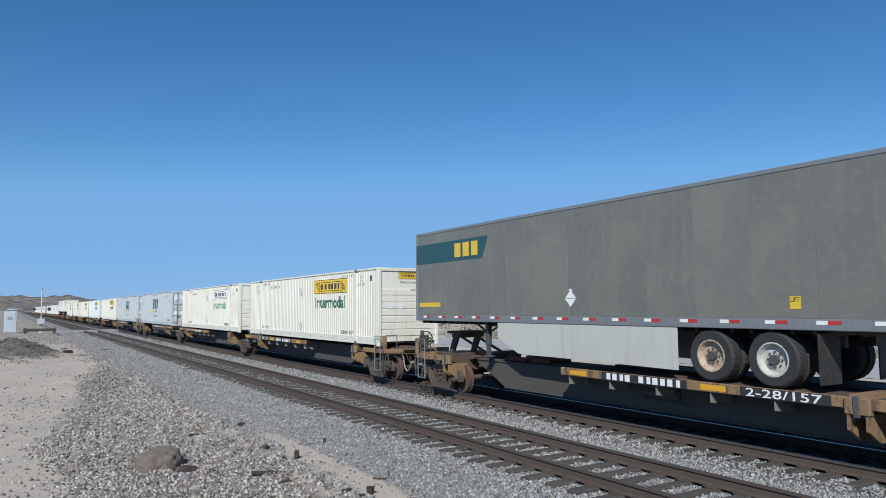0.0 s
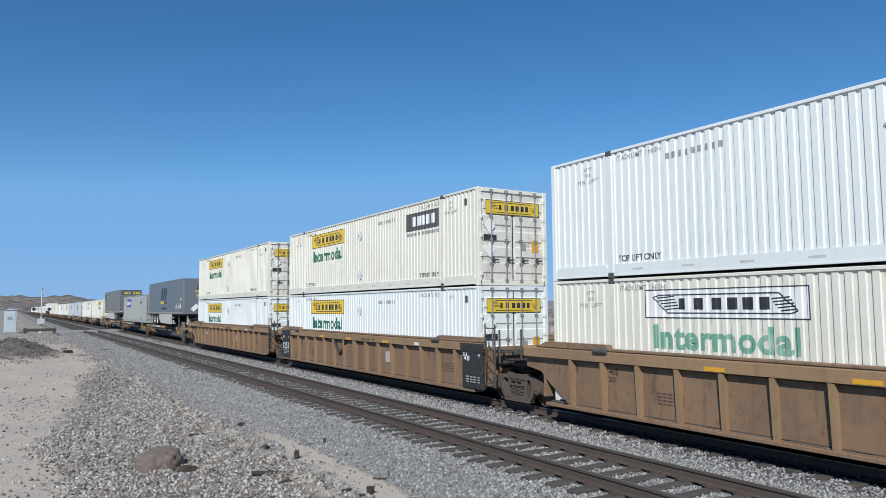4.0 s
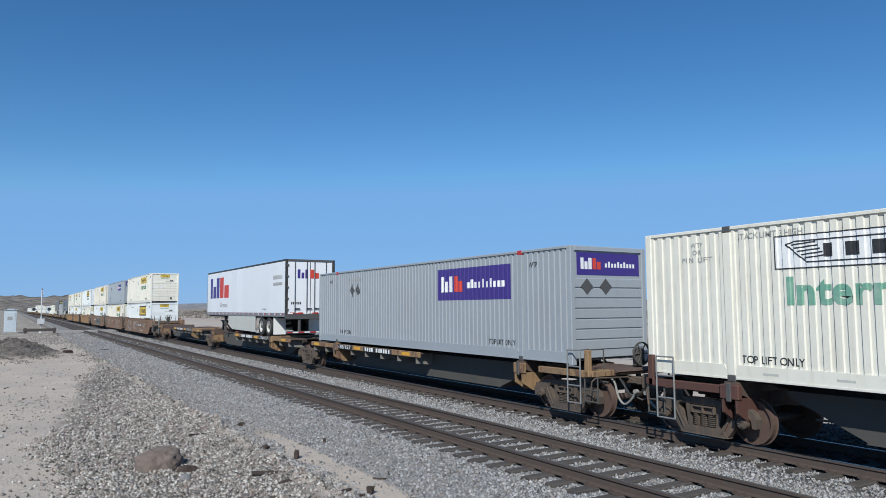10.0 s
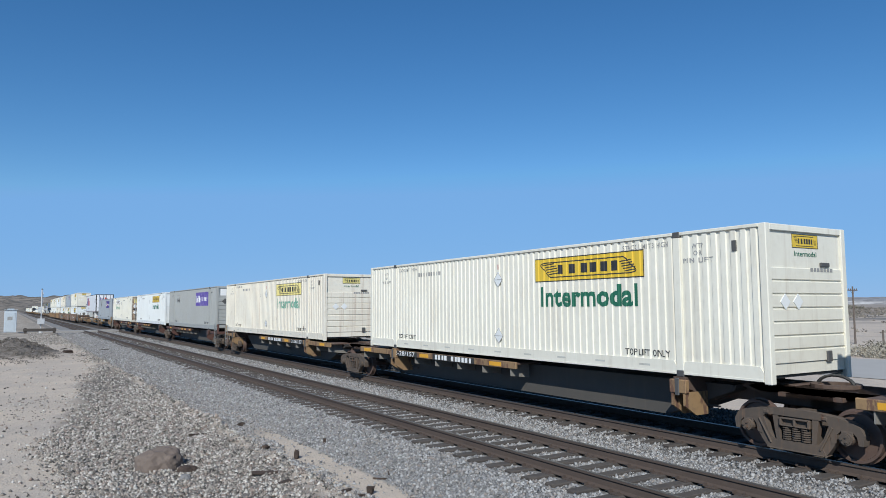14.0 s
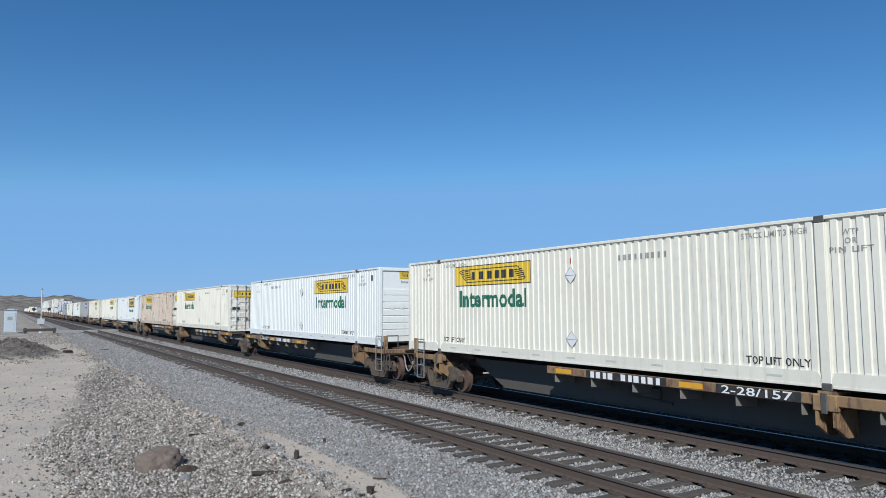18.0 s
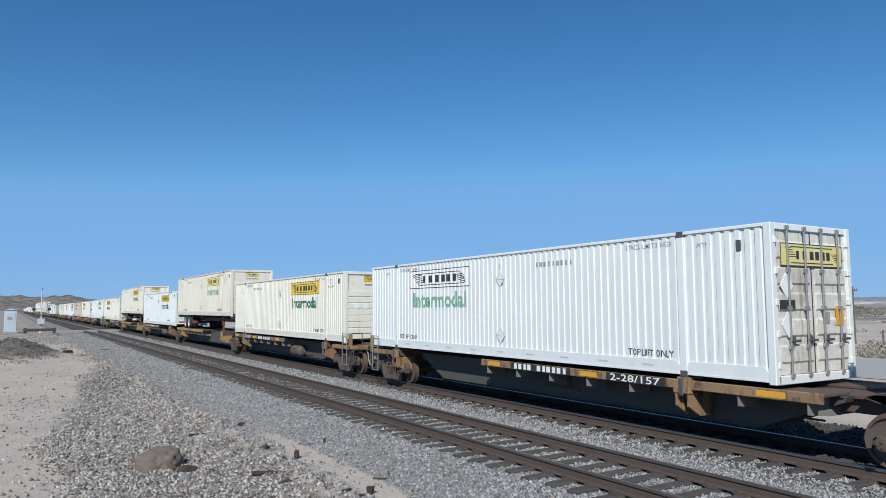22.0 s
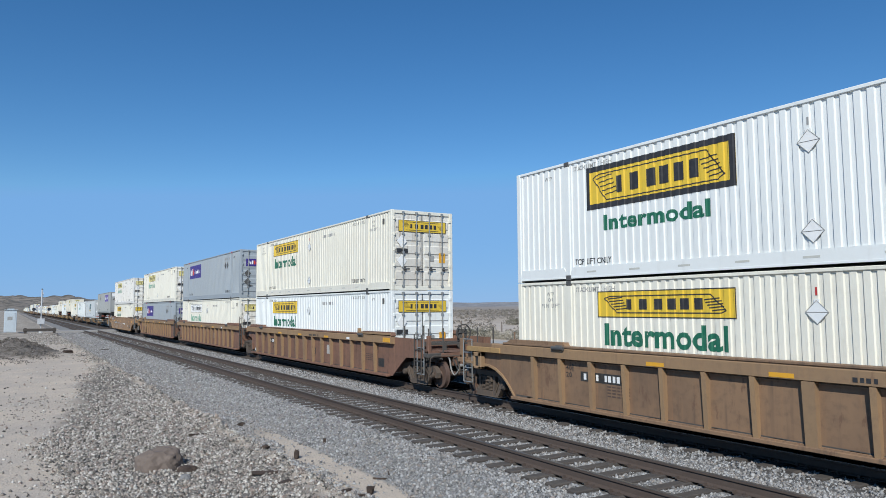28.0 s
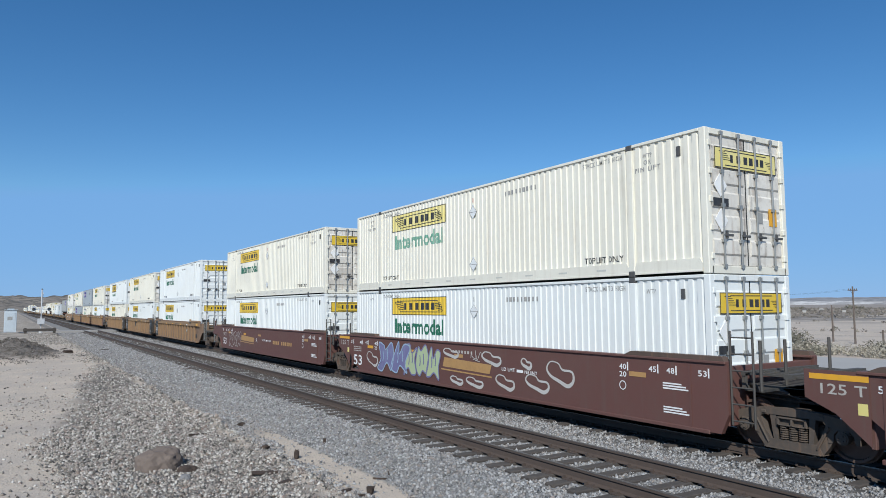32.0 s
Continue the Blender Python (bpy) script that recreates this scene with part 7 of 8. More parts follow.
def off_ties(x, y, u):
    """Few stones lie on top of the ties or the rails."""
    phase = np.mod(y - 3.0 + 0.1275, 0.5285)
    on_tie = (phase < 0.255) & ((np.abs(x - XN) < 1.27) | (np.abs(x - XF) < 1.30))
    on_end = (phase < 0.255) & ((np.abs(x - XN) < 1.38) | (np.abs(x - XF) < 1.44))
    on_rail = np.minimum(np.abs(np.abs(x - XN) - 0.755), np.abs(np.abs(x - XF) - 0.755)) < 0.13 + 0.08 * u
    sand = (np.abs(x - 5.46 - 0.06 * np.sin(y * 1.7)) < 0.30 - 0.2 * smooth(15, 18, y) + 0.08 * np.sin(y * 2.3)) & (y < 18) & (u > 0.07)
    return ~(on_tie & (u > 0.03)) & ~(on_end & (u > 0.25)) & ~on_rail & ~sand & ~((x < 4.62) & (y > 12.5) & (y < 27) & (u > 0.15))


stones("ballast_stones", 85000, 4.4, 11.9, 3.0, 27, 0.017, 0.046, BALLAST, "crushed grey ballast stones between and beside the rails", off_ties, 1, power=1.0)
stones("ballast_stones", 32000, 4.4, 11.4, 27, 62, 0.026, 0.058, BALLAST, "crushed grey ballast stones along the line", off_ties, 2, power=1.1)
stones("ballast_stones", 11000, 11.9, 16.8, 5.0, 27, 0.03, 0.065, OILY_SHADED, "crushed grey ballast stones under the train", off_ties, 3)


stones("ballast_stones", 7000, 11.4, 16.8, 27, 62, 0.045, 0.085, OILY_SHADED, "oil-stained ballast stones under the train", off_ties, 13)


def strip_keep(x, y, u):
    d = 0.75 * np.sin(y * 0.45 + 1.0) + 0.5 * np.sin(y * 1.3) + 0.3 * np.sin(x * 2.1 + y)
    return ~((x > 3.62 + 0.12 * np.sin(y * 1.3)) & (x < 4.2) & (y < 27) & (u > 0.4)) & ~((x > 4.0 + 0.08 * np.sin(y * 1.9)) & (x < 4.62) & (y > 12.5) & (y < 27) & (u > 0.15)) & (u < smooth(-0.35, 0.55, x + 0.35 * d - np.interp(y, (0, 16, 24, 36, 50, 70), (0.75, 0.85, 1.9, 3.1, 3.6, 3.8))) * 0.97 + 0.03)


stones("roadside_gravel", 46000, -1.0, 4.5, 8.5, 16, 0.011, 0.040, PEBBLE, "loose tan and grey gravel beside the track", strip_keep, 4)
stones("roadside_gravel", 42000, -1.0, 4.5, 16, 25, 0.014, 0.048, PEBBLE, "loose tan and grey gravel beside the track", strip_keep, 14)
stones("roadside_gravel", 20000, -1.0, 4.6, 24, 60, 0.02, 0.052, PEBBLE, "loose tan and grey gravel along the line", strip_keep, 5, power=1.2)
stones("ballast_stones", 8000, 4.2, 11.4, 62, 97, 0.04, 0.085, BALLAST, "crushed grey ballast stones along the line", off_ties, 22)
stones("roadside_gravel", 5000, 1.5, 4.6, 60, 90, 0.03, 0.07, PEBBLE, "loose tan and grey gravel along the line", None, 23)
stones("gravel_mound", 20000, -3.0, 3.2, 37, 55, 0.022, 0.055, stone_material("dark_mound_gravel", [(0.07, 0.06, 0.05), (0.14, 0.12, 0.10), (0.20, 0.17, 0.145), (0.26, 0.23, 0.20)]), "dark gravel heaped on the sandy ground",
       lambda x, y, u: u < 2.4 * np.exp(-((x - 0.1) / 1.6) ** 2 - ((y - 46) / 4.6) ** 2) - 0.12, 6)


stones("pale_broken_stone", 1500, 3.0, 4.9, 14.5, 20.5, 0.025, 0.075, stone_material("pinkish_broken_stone", [(0.30, 0.24, 0.20), (0.46, 0.39, 0.34), (0.56, 0.50, 0.45), (0.38, 0.33, 0.29)]), "pale pinkish broken stone along the gravel edge",
       lambda x, y, u: u < np.exp(-((x - 4.15 + 0.12 * (y - 17.5)) / 0.38) ** 2 - ((y - 17.4) / 1.9) ** 2), 21)


# ---- the two tracks ----
def rail_mesh(y0, y1):
    b = Bits()
    b.prism([(-0.07, -0.185), (0.07, -0.185), (0.07, -0.172), (0.012, -0.150), (0.010, -0.050), (0.036, -0.038), (0.036, -0.008), (-0.036, -0.008), (-0.036, -0.038), (-0.010, -0.050), (-0.012, -0.150), (-0.07, -0.172)], 1, y0, y1)
    return b.mesh("rail", RAILSIDE)


def tie_mesh(seed):
    rng = random.Random(seed)
    b = Bits().box(-1.34, 1.34, -0.112, 0.112, -0.36, -0.187, 0.014)
    for i, p in enumerate(b.v):
        b.v[i] = (p[0] + rng.uniform(-0.025, 0.025), p[1] + rng.uniform(-0.008, 0.008), p[2] + rng.uniform(-0.006, 0.002))
    return b.mesh("tie", TIE)


_ties = [tie_mesh(k) for k in range(4)]
for _x, _name in ((XN, "near"), (XF, "far")):
    track = new("railway_track")
    tagged(track, "straight railway track of rusted rails on weathered wooden ties" if _name == "near" else "straight railway track under the moving train", "track", kind="structure")
    track.location = (_x, 0, 0)
    for _sd in (-0.755, 0.755):
        _r = part("rail", once("rail", lambda: rail_mesh(-60, 2600)), RAILSIDE, track, at=Matrix.Translation((_sd, 0, 0)))
        part("running_surface", once("head_" + _name, lambda: Bits().box(-0.030, 0.030, -60, 2600, -0.0085, 0.0).mesh("running_surface", RAILHEAD if _name == "near" else POLISHED)), RAILHEAD, _r)
    _rng = random.Random(5)
    for _k in range(120):
        part("tie", _ties[_k % 4], TIE, track, at=Matrix.Translation((_rng.uniform(-0.05, 0.05), 3.0 + 0.5285 * _k, _rng.uniform(-0.008, 0.004))) @ Matrix.Rotation(_rng.uniform(-0.02, 0.02), 4, "Z"))
    _b = Bits()
    for _k in range(730):
        _y = 3.0 + 0.5285 * (120 + _k)
        _b.box(-1.3, 1.3, _y - 0.11, _y + 0.11, -0.3, -0.19)
    tagged(part("tie", _b, TIE, track), kind="stuff")
    _b = Bits()
    for _k in range(170):
        _y = 3.0 + 0.5285 * _k
        for _sd in (-0.755, 0.755):
            _b.box(_sd - 0.17, _sd + 0.17, _y - 0.09, _y + 0.09, -0.19, -0.176)
            for _q in (-0.11, 0.11):
                _b.box(_sd + _q - 0.02, _sd + _q + 0.02, _y - 0.05, _y - 0.02, -0.18, -0.145)
                _b.box(_sd + _q * 0.9 - 0.025, _sd + _q * 0.9 + 0.025, _y + 0.12, _y + 0.16, -0.19, -0.14)
    tagged(part("tie_plate", _b, RAILSIDE, track), kind="stuff")

# ---- level crossing with its signal, far along the line ----
crossing = new("crossing_road")
tagged(crossing, "pale level-crossing panels laid across both tracks", "crossing", kind="structure")
for _k, (_a, _c) in enumerate(((3.6, 7.82), (8.06, 9.34), (9.58, 11.82), (12.06, 13.34), (13.58, 24.0))):
    part("panel", Bits().box(_a, _c, 98.5, 102.5, -0.3, -0.012, 0.01), CONCRETE, crossing)


def crossing_signal():
    sg = new("crossing_signal")
    tagged(sg, "silver crossing signal mast with paired hooded lamps", "signal")
    sg.location = (2.82, 91.0, 0.0)
    part("mast", Bits().cyl((0, 0, 0), 2, 0.07, 4.9, 12).cyl((0, 0, 0), 2, 0.2, 0.5, 12, 0.12), SIGNALW, sg)
    part("bell", Bits().ring((0, 0, 4.9), 2, [(0.0, 0), (0.09, 0.02), (0.10, 0.07), (0.06, 0.12), (0.0, 0.13)], 12), CASTING, sg)
    for w in (-1, 1):
        part("crossbuck", Bits().prism([(-0.62 * w, 3.55), (-0.46 * w, 3.42), (0.62 * w, 4.45), (0.46 * w, 4.58)], 0, 0.10, 0.12), SIGNALW, sg)
    arm = part("lamp_arm", Bits().box(-0.9, 0.9, -0.05, 0.05, 2.65, 2.77), SIGNALW, sg)
    for x in (-0.75, 0.75):
        for w in (-1, 1):
            la = part("lamp", Bits().cyl((x, 0.05 * w if w > 0 else -0.35, 2.7), 1, 0.19, 0.30, 16), SIGNALW, arm)
            part("hood", Bits().ring((x, w * 0.5, 2.7), 1, [(0.15, -0.18), (0.17, -0.18), (0.17, 0.18), (0.15, 0.18)], 14), DARK, la)
    part("junction_box", Bits().box(-0.35, 0.35, -0.3, 0.2, 1.0, 1.65, 0.02), SIGNALW, sg)
    part("guard", Bits().box(-1.7, 1.5, -1.1, -0.8, 0.25, 0.55, 0.02), TIE, sg)
    for x in (-1.5, 1.3):
        part("guard_post", Bits().box(x - 0.14, x + 0.14, -1.05, -0.85, 0.0, 0.62, 0.02), TIE, sg)
    return sg


crossing_signal()
cab = new("signal_cabinet")
tagged(cab, "pale grey metal signal equipment cabinet on sandy ground", "cabinet")
cab.location = (-0.12, 95.0, float(ground_z(-0.12, 95.0)))
part("body", Bits().box(-0.62, 0.62, -0.6, 0.6, 0.1, 2.62, 0.03), CABPAINT, cab)
part("roof", Bits().box(-0.68, 0.68, -0.68, 0.68, 2.62, 2.70, 0.02).box(-0.35, 0.35, -0.3, 0.3, 2.70, 2.82, 0.03), CABPAINT, cab)
_d = part("door", Bits().box(-0.55, 0.45, -0.63, -0.6, 0.25, 2.35, 0.01), CABPAINT, cab)
part("notice", Bits().box(-0.3, 0.2, -0.64, -0.63, 1.5, 1.9), FADEINK, _d)
part("base", Bits().box(-0.8, 0.8, -0.65, 0.65, -0.1, 0.1), CONCRETE, cab)


# ---- rock and scraps in the foreground ----
def ray_hit(px, py, z):
    """Where the line of sight through a point of the 1568 x 882 picture meets a level z."""
    d = EYE.to_3x3() @ Vector(((px - 784) / 1230.3, (441 - py) / 1230.3, -1))
    k = (z - EYE.translation.z) / d.z
    return EYE.translation.x + d.x * k, EYE.translation.y + d.y * k


def boulder(name, x, y, rx, ry, rz, seed, mat, label):
    bm = bmesh.new()
    bmesh.ops.create_icosphere(bm, subdivisions=4, radius=1)
    for v in bm.verts:
        d = v.co.normalized()
        k = 1 + 0.22 * noise.noise(d * 1.3 + Vector((seed, 0, 0))) + 0.10 * noise.noise(d * 3.5 + Vector((0, seed, 0))) + 0.04 * noise.noise(d * 9.0)
        q = d * k
        q.z = min(q.z, 0.78 + 0.16 * noise.noise(d * 2.0 + Vector((7, seed, 0))))
        v.co = (q.x * rx, q.y * ry, q.z * rz)
    me = bpy.data.meshes.new(name)
    bm.to_mesh(me)
    bm.free()
    me.materials.append(mat)
    ob = new(name, me)
    ob.location = (x, y, float(ground_z(x, y)) + rz * 0.15)
    return tagged(ob, label, "rock")


boulder("boulder", *ray_hit(284, 826, 0.02), 0.37, 0.33, 0.31, 3.4, ROCK, "squat brown boulder lying in loose gravel")
boulder("rock", *ray_hit(330, 833, 0.0), 0.17, 0.10, 0.10, 9.0, DEBRIS, "dark lump of rock leaning on the boulder")
boulder("stone", *ray_hit(328, 845, 0.0), 0.085, 0.08, 0.08, 5.0, BALLAST, "small pale stone beside the boulder")


def scrap(x, y, length, w, h, turn, label, name="wood_scrap"):
    b = Bits().box(-length / 2, length / 2, -w / 2, w / 2, -h * 0.3, h * 0.7, min(w, h) * 0.2)
    rng = random.Random(int(x * 100 + y * 10))
    for i, p in enumerate(b.v):
        b.v[i] = tuple(c + rng.uniform(-0.3, 0.3) * min(w, h) for c in p)
    ob = new(name, b.mesh(name, DEBRIS))
    ob.matrix_basis = pose(x, y, float(ground_z(x, y)) + h * 0.2, 0, 0, turn)
    return tagged(ob, label, "debris", "scraps beside the track")


SCRAPS = [(470, 857, .42, .07, .05, -25, -.1), (505, 868, .22, .10, .05, 10, -.1), (520, 832, .32, .05, .04, 0, -.2), (545, 836, .12, .12, .07, 40, -.3), (610, 853, .30, .08, .04, 15, -.3),
          (470, 783, .20, .12, .10, 30, -.3), (525, 806, .09, .08, .20, 60, -.4), (510, 815, .30, .05, .03, 55, -.3), (427, 743, .16, .14, .10, 0, -.3), (447, 738, .34, .03, .03, 60, -.3),
          (655, 867, .12, .10, .14, 20, -.4), (640, 872, .10, .1, .06, 0, -.4), (672, 842, .26, .03, .03, -40, -.4), (688, 835, .26, .03, .03, 65, -.4), (575, 783, .05, .05, .13, 0, -.4),
          (350, 772, .36, .09, .05, -15, 0), (330, 650, .5, .08, .06, 30, -.1), (185, 614, .9, .12, .07, 50, 0), (120, 628, .5, .35, .2, 0, 0), (112, 618, .7, .08, .06, 60, 0)]


for _px, _py, _l, _w, _h, _t, _z in SCRAPS:
    _x, _y = ray_hit(_px, _py, _z)
    scrap(_x, _y, _l, _w, _h, _t, "dark broken wood scrap lying on gravel")

# ---- beyond the train: road, verge, poles, fence, scrub ----
road = new("road", mesh_np("road", np.array([(q, y, float(ground_z(30.0, y)) + 0.02) for y in (-60, -20, 0, 20, 40, 60, 90, 130, 200, 400) for q in (29.5, 39.8 - max(-30, min(300, y - 21)) * 0.11)]),
                                np.array([(2 * i, 2 * i + 1, 2 * i + 3, 2 * i + 2) for i in range(9)]), ROADMAT))
tagged(road, "sun-bleached frontage road beside the railway", "road", kind="structure")


def tuft(seed, mat, n=430, spiky=0.5):
    """A dry shrub: stems and a ragged crown of small leaf blades."""
    rng = np.random.default_rng(seed)
    th, ph = rng.uniform(0, 6.283, n), np.arccos(rng.uniform(0.0, 1, n))
    rr = rng.uniform(0.35, 1.0, n) ** 0.6 * (1 + 0.25 * np.sin(3 * th + seed))
    c = np.stack([rr * np.sin(ph) * np.cos(th), rr * np.sin(ph) * np.sin(th), 0.08 + rr * np.cos(ph) * 0.85], 1)
    a = rng.normal(0, 1, (n, 3))
    a[:, 2] = np.abs(a[:, 2]) + spiky
    a /= np.linalg.norm(a, axis=1)[:, None]
    w = rng.normal(0, 1, (n, 3))
    w -= (w * a).sum(1)[:, None] * a
    w /= np.linalg.norm(w, axis=1)[:, None]
    ln, wd = rng.uniform(0.08, 0.20, (n, 1)), rng.uniform(0.018, 0.045, (n, 1))
    co = np.stack([c - w * wd, c + w * wd, c + a * ln + w * wd * 0.4, c + a * ln - w * wd * 0.4], 1).reshape(-1, 3)
    f = np.arange(4 * n).reshape(n, 4)
    st = Bits()
    r2 = random.Random(seed)
    for k in range(9):
        t = 2 * math.pi * k / 9
        st.bar((0, 0, -0.05), (0.6 * math.cos(t), 0.6 * math.sin(t), r2.uniform(0.3, 0.8)), 0.02, 4)
    co = np.concatenate([co, np.array(st.v)])
    quads = [q for q in st.f if len(q) == 4]
    f = np.concatenate([f, np.array(quads) + 4 * n])
    return mesh_np("shrub", co, f, mat)


_tufts = [tuft(k, SHRUB) for k in range(4)]
_greens = [tuft(20 + k, SHRUBG, 650, 0.2) for k in range(3)]
_rng = random.Random(8)
for _k in range(180):
    _y = _rng.uniform(6, 110) if _k < 90 else _rng.uniform(12, 60)
    _x = 41.6 - max(-30, min(300, _y - 21)) * 0.11 + abs(_rng.gauss(0, 4.5)) + 0.4
    _g = _rng.random() < 0.10
    ob = new("shrub", _rng.choice(_greens if _g else _tufts))
    _sc = _rng.uniform(0.45, 1.05) * (1.25 if _g else 1.0)
    ob.matrix_basis = pose(_x, _y, float(ground_z(_x, _y)) - 0.05, 0, 0, _rng.uniform(0, 360)) @ Matrix.Diagonal((_sc * 1.15, _sc * 1.15, _sc * 0.85, 1))
    tagged(ob, "low dusty green desert shrub on sandy verge" if _g else "low dry grey desert shrub on sandy verge", "shrub", "roadside shrubs")
for _px, _py, _sc in ((1120, 624, 0.95), (1400, 606, 1.1), (1440, 632, 0.55), (1555, 625, 0.8), (910, 575, 1.5), (985, 578, 1.1), (1000, 592, 0.6)):
    _x, _y = ray_hit(_px, _py, -0.45)
    ob = new("shrub", _greens[int(_px) % 3])
    ob.matrix_basis = pose(_x, _y, float(ground_z(_x, _y)) - 0.05, 0, 0, _px) @ Matrix.Diagonal((_sc * 1.3, _sc * 1.3, _sc, 1))
    tagged(ob, "broad dark green creosote bush on sandy ground", "shrub", "roadside shrubs")


def far_scrub():
    rng = np.random.default_rng(9)
    n = 8500
    d = 80 + 640 * rng.uniform(0, 1, n) ** 1.2
    az = np.radians(rng.uniform(8, 72, n))
    x, y = d * np.sin(az), d * np.cos(az)
    sandy = (d < 185) & (az > np.radians(36)) & (rng.uniform(0, 1, n) > 0.05)
    ok = (x > 52) & ~sandy
    x, y, d = x[ok], y[ok], d[ok]
    n, k = len(x), 16
    r = rng.uniform(0.18, 0.52, n) * (1 + d / 450)
    th, q = rng.uniform(0, 6.283, (n, k)), rng.uniform(0, 1, (n, k)) ** 0.5
    c = np.stack([x[:, None] + r[:, None] * q * np.cos(th), y[:, None] + r[:, None] * q * np.sin(th), ground_z(x, y)[:, None] + r[:, None] * 0.7 * rng.uniform(0.05, 1.0, (n, k)) * (1.1 - q * 0.6)], -1).reshape(-1, 3)
    s = np.repeat(r, k)[:, None, None] * rng.normal(0, 0.28, (n * k, 3, 3))
    co = (c[:, None] + s).reshape(-1, 3)
    f = np.arange(len(co)).reshape(-1, 3)
    tagged(new("desert_scrub", mesh_np("desert_scrub", co, f, SCRUBFAR)), "scattered brown desert scrub over the plain", "scrub", kind="stuff")


far_scrub()


def utility_pole(px, base_py, top_py, z, arms=1):
    x, y = ray_hit(px, base_py, z)
    d = math.hypot(x, y)
    h = (base_py - top_py) * d / 1230 * 1.01
    p = new("utility_pole")
    tagged(p, "tall dark wooden utility pole with a crossarm", "pole", "poles along the road")
    p.location = (x, y, z - 0.1)
    part("pole", Bits().cyl((0, 0, 0), 2, 0.08, h, 10, 0.055), POLEWOOD, p)
    for k in range(arms):
        a = part("crossarm", Bits().box(-0.66, 0.66, -0.04, 0.04, h - 0.34 - 0.6 * k, h - 0.26 - 0.6 * k, 0.01), POLEWOOD, p)
        ib = Bits()
        for q in (-0.6, -0.3, 0.3, 0.6):
            ib.cyl((q, 0, h - 0.26 - 0.6 * k), 2, 0.03, 0.10, 8, 0.02)
        part("insulator", ib, POLEWOOD, a)
        part("brace", Bits().bar((-0.35, 0, h - 0.34 - 0.6 * k), (0, 0, h - 0.62 - 0.6 * k), 0.014).bar((0.35, 0, h - 0.34 - 0.6 * k), (0, 0, h - 0.62 - 0.6 * k), 0.014), POLEWOOD, a)
    return x, y, h


_tops = []
for _px, _b, _t, _n in ((1010, 592, 531, 1), (1249, 603, 523, 1), (1288, 605, 521, 1), (1475, 606, 548, 0), (1514, 609, 521, 1)):
    _tops.append(utility_pole(_px, _b, _t, -0.45, _n))
_w = Bits()
for (xa, ya, ha), (xb, yb, hb) in ((_tops[0], _tops[1]), (_tops[1], _tops[2]), (_tops[2], _tops[4])):
    for q in (-0.6, 0.6):
        prev = None
        for k in range(9):
            f = k / 8
            p = (xa + (xb - xa) * f + q, ya + (yb - ya) * f, -0.55 + ha + (hb - ha) * f - 0.2 - 1.2 * f * (1 - f))
            if prev:
                _w.bar(prev, p, 0.004, 4)
            prev = p
tagged(new("overhead_wire", _w.mesh("overhead_wire", DARK)), "thin dark wires strung between the poles", "wire")

fence = new("fence")
tagged(fence, "low wire fence on weathered wooden posts", "fence")
for _k in range(0, 46, 3):
    _y = 8 + 2.9 * _k
    _x = 52.0 - 0.05 * _k
    part("post", once("fence_post", lambda: Bits().cyl((0, 0, -0.2), 2, 0.07, 1.45, 8, 0.06).mesh("post", POLEWOOD)), POLEWOOD, fence, at=Matrix.Translation((_x, _y, float(ground_z(_x, _y)))))
for _z in (0.5, 0.85, 1.15):
    part("strand", Bits().bar((52.0, 8, -0.45 + _z), (49.8, 138.5, -0.45 + _z), 0.004, 4), CASTING, fence)

# gravel heap, yellow sign and parked pickup on the far side
_hx, _hy = ray_hit(690, 612, -0.5)
stones("gravel_heap", 9000, _hx - 4, _hx + 4, _hy - 4, _hy + 4, 0.04, 0.10, BALLAST, "heap of grey crushed gravel beside the road", lambda x, y, u: np.hypot(x - _hx, y - _hy) < 3.1, 12,
       jig=lambda x, y: np.clip(1.35 * (1 - np.hypot(x - _hx, y - _hy) / 3.1), 0, 2))
_hb = Bits().cyl((_hx, _hy, -0.6), 2, 3.05, 1.4, 28, 0.1)
tagged(new("gravel_heap_core", _hb.mesh("gravel_heap_core", BALLAST)), "packed core of the grey gravel heap", "gravel", kind="stuff")


def road_sign(px, base_py, z, w, h, top, shape, label):
    x, y = ray_hit(px, base_py, z)
    s = new("road_sign")
    tagged(s, label, "sign")
    s.location = (x, y, z)
    s.rotation_euler = (0, 0, -math.atan2(x, y))
    part("post", Bits().box(-0.04, 0.04, -0.03, 0.03, 0, top, 0.01), CASTING, s)
    poly = [(-w, top - h), (w, top - h), (w, top), (-w, top)] if shape == "box" else [(0, top - 2 * h), (w, top - h), (0, top), (-w, top - h)]
    part("board", Bits().prism(poly, 1, -0.05, -0.03), YELLOW, s)
    if shape == "box":
        part("legend", Bits().prism([(-w * 0.7, top - h * 0.62), (w * 0.7, top - h * 0.62), (w * 0.7, top - h * 0.38), (-w * 0.7, top - h * 0.38)], 1, -0.056, -0.05), INK, s)
    else:
        part("legend", Bits().prism([(-w * 0.3, top - h * 1.2), (w * 0.3, top - h * 1.2), (0, top - h * 0.6)], 1, -0.056, -0.05), INK, s)


road_sign(659, 588, -0.5, 0.62, 0.75, 1.75, "box", "yellow rectangular road sign on a post")
road_sign(1376, 604, -0.5, 0.24, 0.24, 1.15, "diamond", "yellow diamond warning sign on a post")


